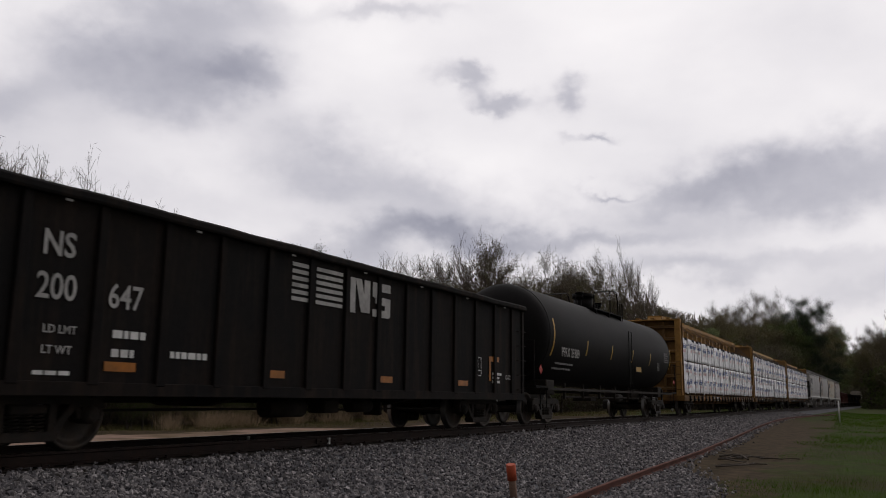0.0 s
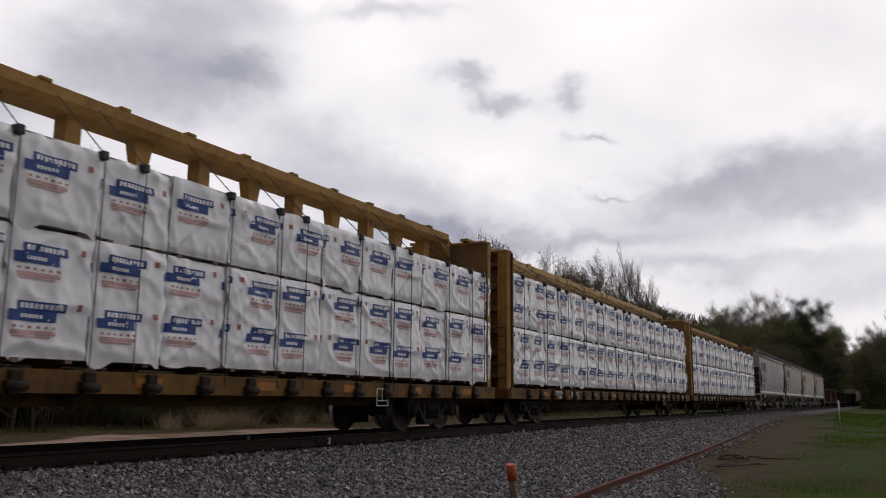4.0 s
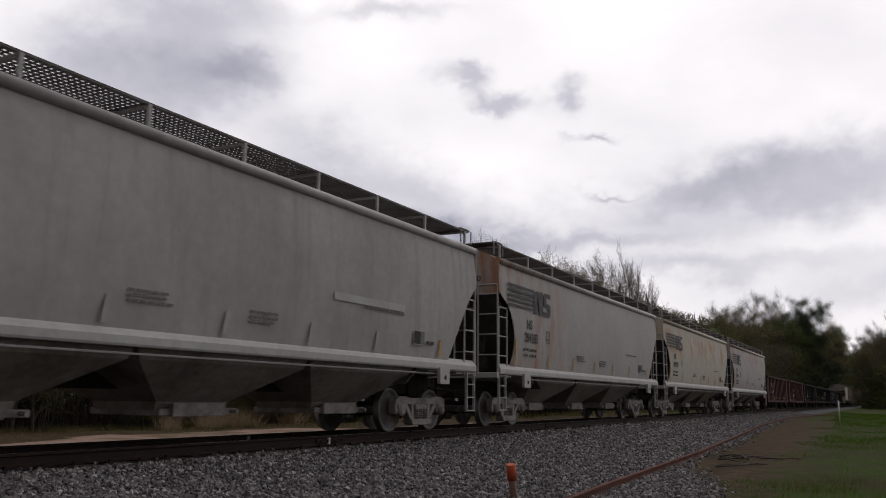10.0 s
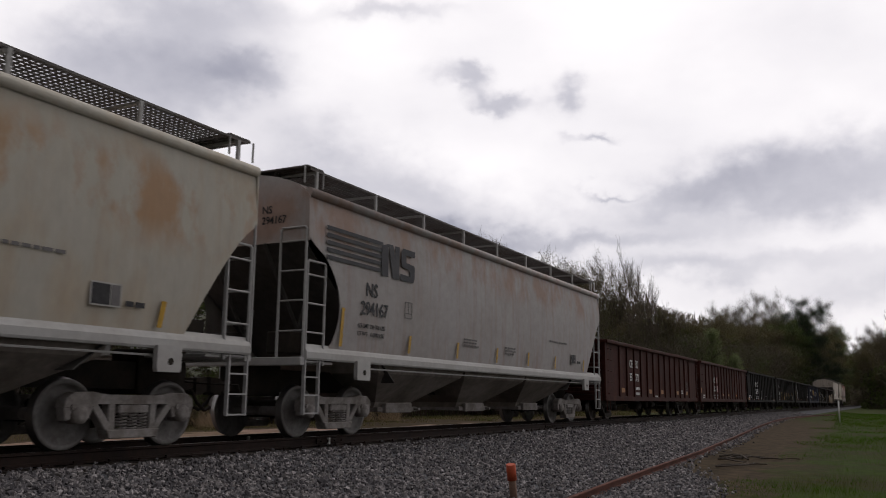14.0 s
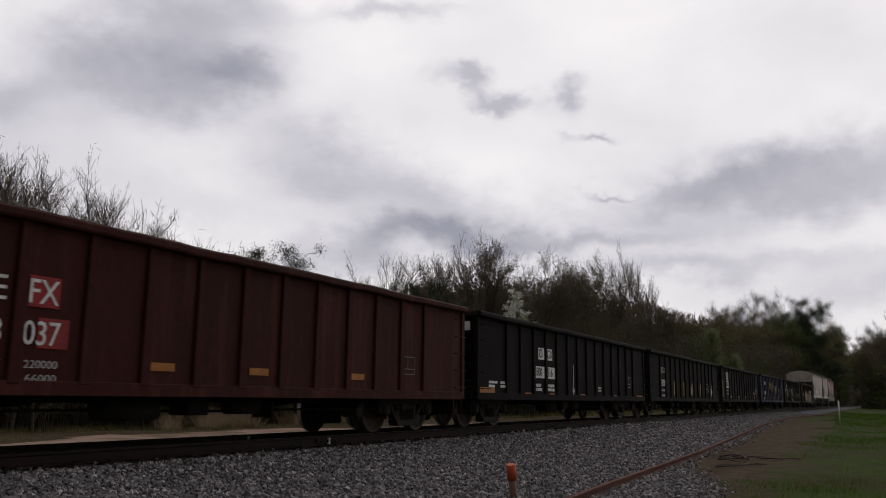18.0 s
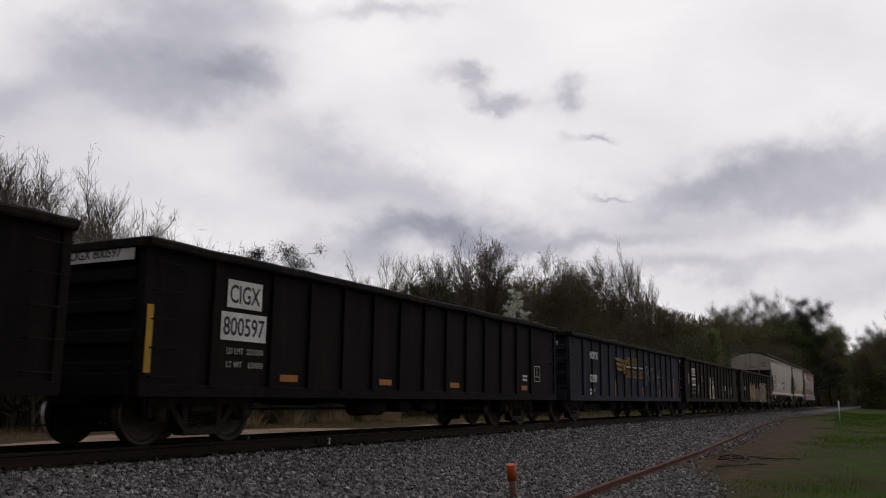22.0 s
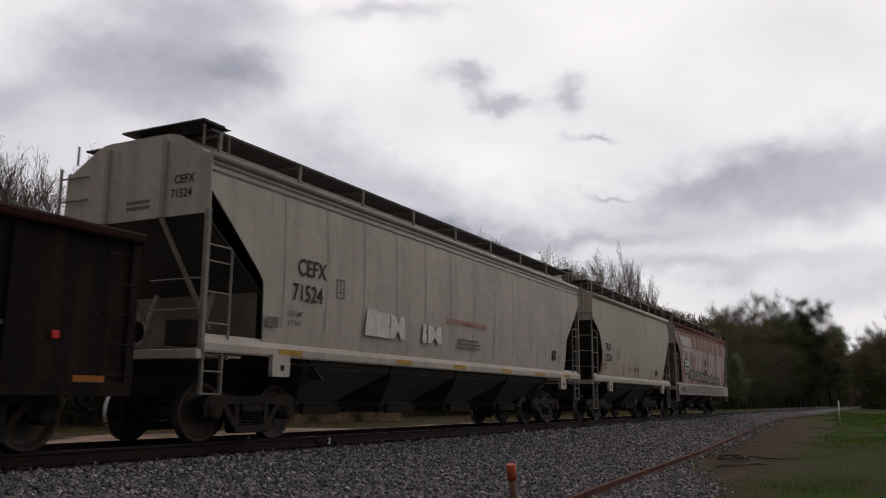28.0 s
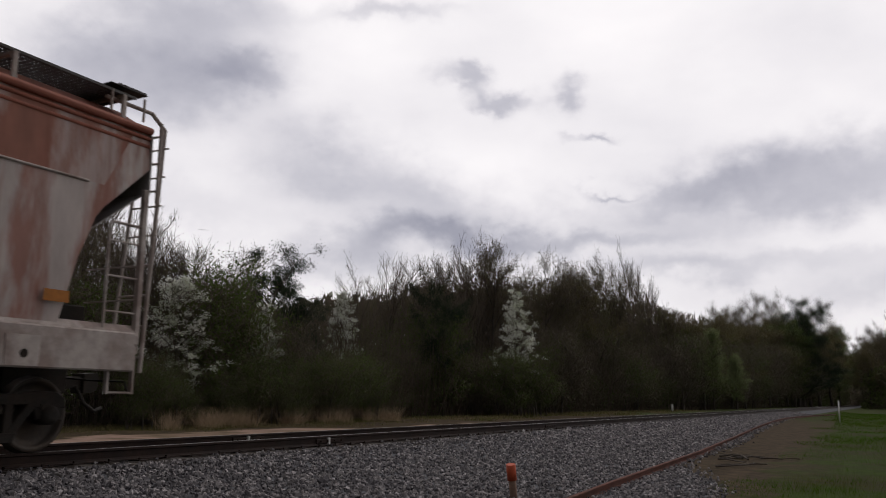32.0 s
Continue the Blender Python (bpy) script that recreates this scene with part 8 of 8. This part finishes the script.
    for _ in range(5200):
        x = 14 + 150 * rnd.random() ** 1.7
        y = 23.6 - 0.03 * max(0, x - 60) + rnd.random() * 5
        hgt = rnd.uniform(1.5, 6.0) * (1 + max(0, x - 60) / 170)
        r = 0.018 * (1 + x / 80)
        lean = Vector((rnd.uniform(-0.35, 0.35), rnd.uniform(-0.35, 0.35), 1)) * hgt
        p = Vector((x, y, -0.75))
        base = len(verts)
        for q, rr in ((p, r), (p + lean, r * 0.25)):
            for i in range(3):
                verts.append(q + rr * Vector((math.cos(2.094 * i), math.sin(2.094 * i), 0)))
        for i in range(3):
            faces.append((base + i, base + (i + 1) % 3, base + 3 + (i + 1) % 3, base + 3 + i))
    me = mesh_of("brush_stems", verts, faces)
    me.materials.append(M["twig"])
    tagged(new("brush_stems", me), "thin bare stems in the brush", "undergrowth", kind="stuff")


# where the mown grass gives way to trodden clay, along the line
LAWN_X = (10, 14.5, 21.7, 39.7, 60, 80, 110)
LAWN_Y = (1.4, 1.56, 1.8, 2.35, 3.1, 4.2, 6.0)


def make_grass():
    def blades(name, label, spots, count, material, hgt, width, seed, lean=0.35):
        rng = np.random.default_rng(seed)
        p = np.array(spots(rng, count))
        k = len(p)
        a = rng.uniform(0, 2 * np.pi, k)
        side = np.stack([np.cos(a), np.sin(a), np.zeros(k)], 1)
        grow_ = rng.uniform(0.5, 1.2, k) * hgt
        tip = p + np.stack([rng.normal(0, lean, k) * grow_, rng.normal(0, lean, k) * grow_, grow_], 1)
        w = width * rng.uniform(0.6, 1.3, k)[:, None] * np.clip(p[:, :1] / 22, 0.8, 4)
        v = np.stack([p - side * w, p + side * w, tip], 1).reshape(-1, 3)
        me = mesh_of(name, v.tolist(), np.arange(k * 3).reshape(-1, 3).tolist())
        me.materials.append(M[material])
        tagged(new(name, me), label, "grass", kind="stuff")
    def tufts(rng, count):
        rnd = random.Random(2)
        heads = [(20 + 17 * rnd.random(), 20.7 + 1.3 * rnd.random()) for _ in range(12)] + [(21.6 + 3.4 * rnd.random(), 20.6 + 0.8 * rnd.random()) for _ in range(12)] + [(24.0, 21.6), (24.7, 21.9), (25.5, 21.7), (26.3, 22.0), (25.0, 22.3), (26.9, 22.2), (29.3, 22.0), (30.2, 22.3), (33.6, 22.8), (37, 22.8), (22.4, 22.4)]
        out = []
        for _ in range(count):
            hx, hy = heads[int(rng.integers(0, len(heads)))]
            x, y = hx + rng.normal(0, 0.13), hy + rng.normal(0, 0.13)
            out.append((x, y, bed_height(y) - 0.05))
        return out
    blades("dry_grass", "tufts of dry tan broom grass at the wood's edge", tufts, 4200, "dry_grass", 0.72, 0.007, 3, 0.60)
    def lawn(x):
        return np.interp(x, LAWN_X, LAWN_Y)
    def verge(rng, count):
        x = 11 + 120 * rng.random(count) ** 2.2
        y = -6 + 13 * rng.random(count)
        keep = y < np.array([ballast_edge(v) for v in x]) - 0.1
        bare = np.array([noise.noise(Vector((a * 0.22, b * 0.3, 9.0))) for a, b in zip(x, y)]) + np.clip((lawn(x) - y) * 0.6, -0.9, 0.25)
        keep &= bare > -0.18
        x, y = x[keep], y[keep]
        return np.stack([x, y, np.array([bed_height(b) for b in y]) - 0.05], 1)
    blades("verge_grass", "short spring grass on the verge", verge, 190000, "grass", 0.11, 0.0048, 4, 0.5)
    def clumps(rng, count):
        p = verge(rng, count)
        lush = np.array([noise.noise(Vector((a * 0.9, b * 1.1, 5.0))) for a, b in zip(p[:, 0], p[:, 1])])
        return p[lush > 0.18]
    blades("grass_clump", "longer clumps of darker grass on the verge", clumps, 90000, "grass_dark", 0.17, 0.006, 7, 0.55)
    def strip(rng, count):
        x = 12 + 90 * rng.random(count) ** 1.6
        y = 18.2 + 6.0 * rng.random(count) ** 0.7
        keep = np.array([noise.noise(Vector((a * 0.3, b * 0.4, 3.0))) for a, b in zip(x, y)]) > -0.1
        return np.stack([x[keep], y[keep], np.array([bed_height(b) for b in y[keep]]) - 0.04], 1)
    blades("strip_grass", "thin grass between the track and the wood", strip, 34000, "strip_grass", 0.20, 0.008, 6, 0.6)


def make_ballast():
    """Loose crushed stone over the bed, in the stretch that lies nearest."""
    rng = np.random.default_rng(21)
    base = np.array([(1, 0, 0), (-1, 0, 0), (0, 1, 0), (0, -1, 0), (0, 0, 1), (0, 0, -1), (0.6, 0.6, 0.5), (-0.6, -0.5, 0.55)])
    tri = np.array([(4, 0, 6), (4, 6, 2), (6, 0, 2), (4, 2, 1), (4, 1, 7), (7, 1, 3), (4, 7, 3), (4, 3, 0), (5, 2, 0), (5, 1, 2), (5, 3, 1), (5, 0, 3)])
    count = 88000
    x = 5 + 85 * rng.random(count) ** 1.9
    y = 2.2 + 6.62 * rng.random(count)
    edge = np.array([ballast_edge(v) for v in x]) + rng.normal(0, 0.22, count)
    keep = (y > edge)
    between = rng.random(count) < 0.015
    y = np.where(between, TRACK_Y + rng.uniform(-1.3, 1.9, count), y)
    keep |= between
    x, y = x[keep], y[keep]
    k = len(x)
    z = np.array([bed_height(v) for v in y])
    s = (rng.uniform(0.020, 0.042, k) * np.clip(x / 17, 1, 1.7))[:, None, None]
    stretch = rng.uniform(0.6, 1.25, (k, 1, 3))
    q = rng.normal(0, 1, (k, 4))
    q /= np.linalg.norm(q, axis=1)[:, None]
    w, a, b, c = q.T
    rot = np.stack([1 - 2 * (b * b + c * c), 2 * (a * b - c * w), 2 * (a * c + b * w), 2 * (a * b + c * w), 1 - 2 * (a * a + c * c), 2 * (b * c - a * w), 2 * (a * c - b * w), 2 * (b * c + a * w), 1 - 2 * (a * a + b * b)], 1).reshape(k, 3, 3)
    v = (base[None] + rng.normal(0, 0.14, (k, 8, 3))) * s * stretch
    v = np.einsum("kij,knj->kni", rot, v) + np.stack([x, y, z + 0.012], 1)[:, None]
    f = tri[None] + (np.arange(k) * 8)[:, None, None]
    me = bpy.data.meshes.new("ballast")
    me.from_pydata(v.reshape(-1, 3).tolist(), [], f.reshape(-1, 3).tolist())
    me.materials.append(M["stone"])
    tagged(new("ballast", me), "loose grey crushed-stone ballast beside the track", "ballast", kind="stuff")


def stone_variety():
    nt = M["stone"].node_tree
    n, l = nt.nodes, nt.links
    geo = n.new("ShaderNodeNewGeometry")
    ramp = n.new("ShaderNodeValToRGB")
    e = ramp.color_ramp.elements
    e[0].color, e[1].color = (0.066, 0.062, 0.066, 1), (0.37, 0.345, 0.345, 1)
    e.new(0.45).color = (0.140, 0.131, 0.136, 1)
    e.new(0.8).color = (0.215, 0.197, 0.193, 1)
    l.new(geo.outputs["Random Per Island"], ramp.inputs[0])
    l.new(ramp.outputs[0], n["Principled BSDF"].inputs["Base Color"])


def bare_clay():
    """Trodden red clay between the ballast and the grass, ragged at its edge."""
    nt = M["ground"].node_tree
    n, l = nt.nodes, nt.links
    base = n["Principled BSDF"].inputs["Base Color"]
    grass = base.links[0].from_socket
    tc, xyz = n.new("ShaderNodeTexCoord"), n.new("ShaderNodeSeparateXYZ")
    l.new(tc.outputs["Object"], xyz.inputs[0])
    def maths(op, a, b, c=0.0):
        m = n.new("ShaderNodeMath")
        m.operation = op
        for i, v in enumerate((a, b, c)):
            if isinstance(v, float):
                m.inputs[i].default_value = v
            else:
                l.new(v, m.inputs[i])
        return m.outputs[0]
    def grain(scale, detail):
        t = n.new("ShaderNodeTexNoise")
        t.inputs["Scale"].default_value, t.inputs["Detail"].default_value, t.inputs["Roughness"].default_value = scale, detail, 0.65
        l.new(tc.outputs["Object"], t.inputs["Vector"])
        return t.outputs["Fac"]
    inside = maths("SUBTRACT", xyz.outputs["Y"], maths("MULTIPLY_ADD", xyz.outputs["X"], 0.032, 1.15))
    along = maths("MULTIPLY_ADD", xyz.outputs["X"], -0.06, 4.4)
    ragged = maths("ADD", maths("MINIMUM", inside, along), maths("MULTIPLY_ADD", grain(0.9, 8), 4.2, -2.1))
    fac = n.new("ShaderNodeMapRange")
    fac.inputs["From Min"].default_value, fac.inputs["From Max"].default_value = -0.15, 0.75
    l.new(ragged, fac.inputs["Value"])
    soil = n.new("ShaderNodeValToRGB")
    e = soil.color_ramp.elements
    e[0].position, e[0].color = 0.32, (0.028, 0.022, 0.013, 1)
    e[1].position, e[1].color = 0.70, (0.082, 0.058, 0.037, 1)
    l.new(grain(3.2, 8), soil.inputs[0])
    mix = n.new("ShaderNodeMixRGB")
    l.new(fac.outputs[0], mix.inputs["Fac"])
    l.new(grass, mix.inputs["Color1"])
    l.new(soil.outputs[0], mix.inputs["Color2"])
    l.new(mix.outputs[0], base)


# ---- small things by the track ----
def make_small_things():
    # a discarded rail lying along the foot of the ballast, bent towards the track
    pts = [(5.0, 3.5), (11.44, 3.94), (13.82, 4.09), (16.79, 4.23), (23.2, 4.50), (31.8, 4.98), (40, 5.48), (47, 5.89), (56, 6.30), (64.5, 6.52), (73, 6.42), (84, 6.05), (103, 5.34)]
    bm = bm_new()
    half = [(0.0, 0.0), (0.030, -0.001), (0.036, -0.010), (0.036, -0.034), (0.010, -0.046), (0.009, -0.110), (0.030, -0.125), (0.066, -0.135), (0.066, -0.145)]
    outline = half + [(-a, b) for a, b in half[:0:-1]]
    rings = []
    for i, (x, y) in enumerate(pts):
        z = bed_height(y) + 0.13
        rings.append([bm.verts.new((x, y + a * 0.85, z + b * 0.85)) for a, b in outline])
    k = len(outline)
    for r0, r1 in zip(rings, rings[1:]):
        for i in range(k):
            bm.faces.new((r0[i], r0[(i + 1) % k], r1[(i + 1) % k], r1[i]))
    bm.faces.new(rings[0]), bm.faces.new(rings[-1])
    ob = part("discarded_rail", done(bm), "old_rail")
    tagged(ob, "long rusty discarded rail lying on the ballast", "rail")
    # orange-capped stake
    stake = tagged(new("marker_stake"), "leaning wooden stake with an orange plastic cap", "stake")
    stake.matrix_basis = pose(11.25, 4.72, bed_height(4.72), 0, -13, 0)
    bm = bm_new()
    tube(bm, (0, 0, -0.15), (0, 0, 0.42), 0.052, 10)
    part("shaft", bm, "post_wood", stake)
    bm = bm_new()
    tube(bm, (0, 0, 0.28), (0, 0, 0.50), 0.066, 12)
    part("cap", bm, "post_orange", stake, "faded orange cap")
    # white marker posts along the line
    for x, y, hgt, r in ((71.0, 3.45, 1.55, 0.05), (92, 20.5, 0.75, 0.13), (150, 24, 0.9, 0.2)):
        post = tagged(new("marker_post"), "short white-painted marker post", "post", group="white marker posts")
        post.location = (x, y, bed_height(y))
        bm = bm_new()
        tube(bm, (0, 0, -0.1), (0, 0, hgt), r, 8)
        part("shaft", bm, "post_white", post)
        bm = bm_new()
        tube(bm, (0, 0, hgt), (0, 0, hgt + 0.04), r * 1.15, 8)
        part("cap", bm, "post_white", post)
    # dead branches on the bare clay
    rnd = random.Random(3)
    for i in range(11):
        bm = bm_new()
        x, y = 20.6 + rnd.uniform(-1.6, 3.2), 3.4 + rnd.uniform(-0.6, 0.6)
        p = Vector((0, 0, 0.04))
        d = Vector((rnd.uniform(-0.5, 1.0), rnd.uniform(-1.0, 0.5), 0.02)).normalized()
        for k in range(4):
            q = p + d * rnd.uniform(0.18, 0.36)
            q.z = 0.03 + rnd.uniform(0.0, 0.05)
            tube(bm, p, q, 0.026 - 0.005 * k, 6, 0.022 - 0.005 * k)
            if k in (1, 2):
                tube(bm, q, q + Vector((rnd.uniform(-0.4, 0.4), rnd.uniform(-0.4, 0.4), rnd.uniform(-0.02, 0.05))), 0.011, 5, 0.005)
            p = q
            d = (d + Vector((rnd.uniform(-0.3, 0.3), rnd.uniform(-0.3, 0.3), 0))).normalized()
        ob = part("dead_branch", bm, "bark", at=(x, y, bed_height(y)))
        tagged(ob, "fallen dead branch on bare clay", "branch", group="fallen branches")


make_thicket()
make_grass()
bare_clay()
stone_variety()
make_ballast()
make_small_things()


def motions():
    """The train rolls past towards -x; its wheelsets turn with it."""
    for car, centre in TRAIN:
        walk(car, [(k * 0.5, pose(centre - travel(k * 0.5), TRACK_Y, 0)) for k in range(65)])
    for end, sets in WHEELS.items():
        walk(sets[0], [(k / FPS, pose(end * 0.889, 0, WHEEL_R, 0, -math.degrees(travel(k / FPS) / WHEEL_R) % 360, 0)) for k in range(32 * FPS + 1)])
        keys = sets[0].animation_data
        for w in sets[1:]:
            w.rotation_mode = "QUATERNION"
            w.animation_data_create()
            w.animation_data.action = keys.action
            w.animation_data.action_slot = keys.action_slot


motions()
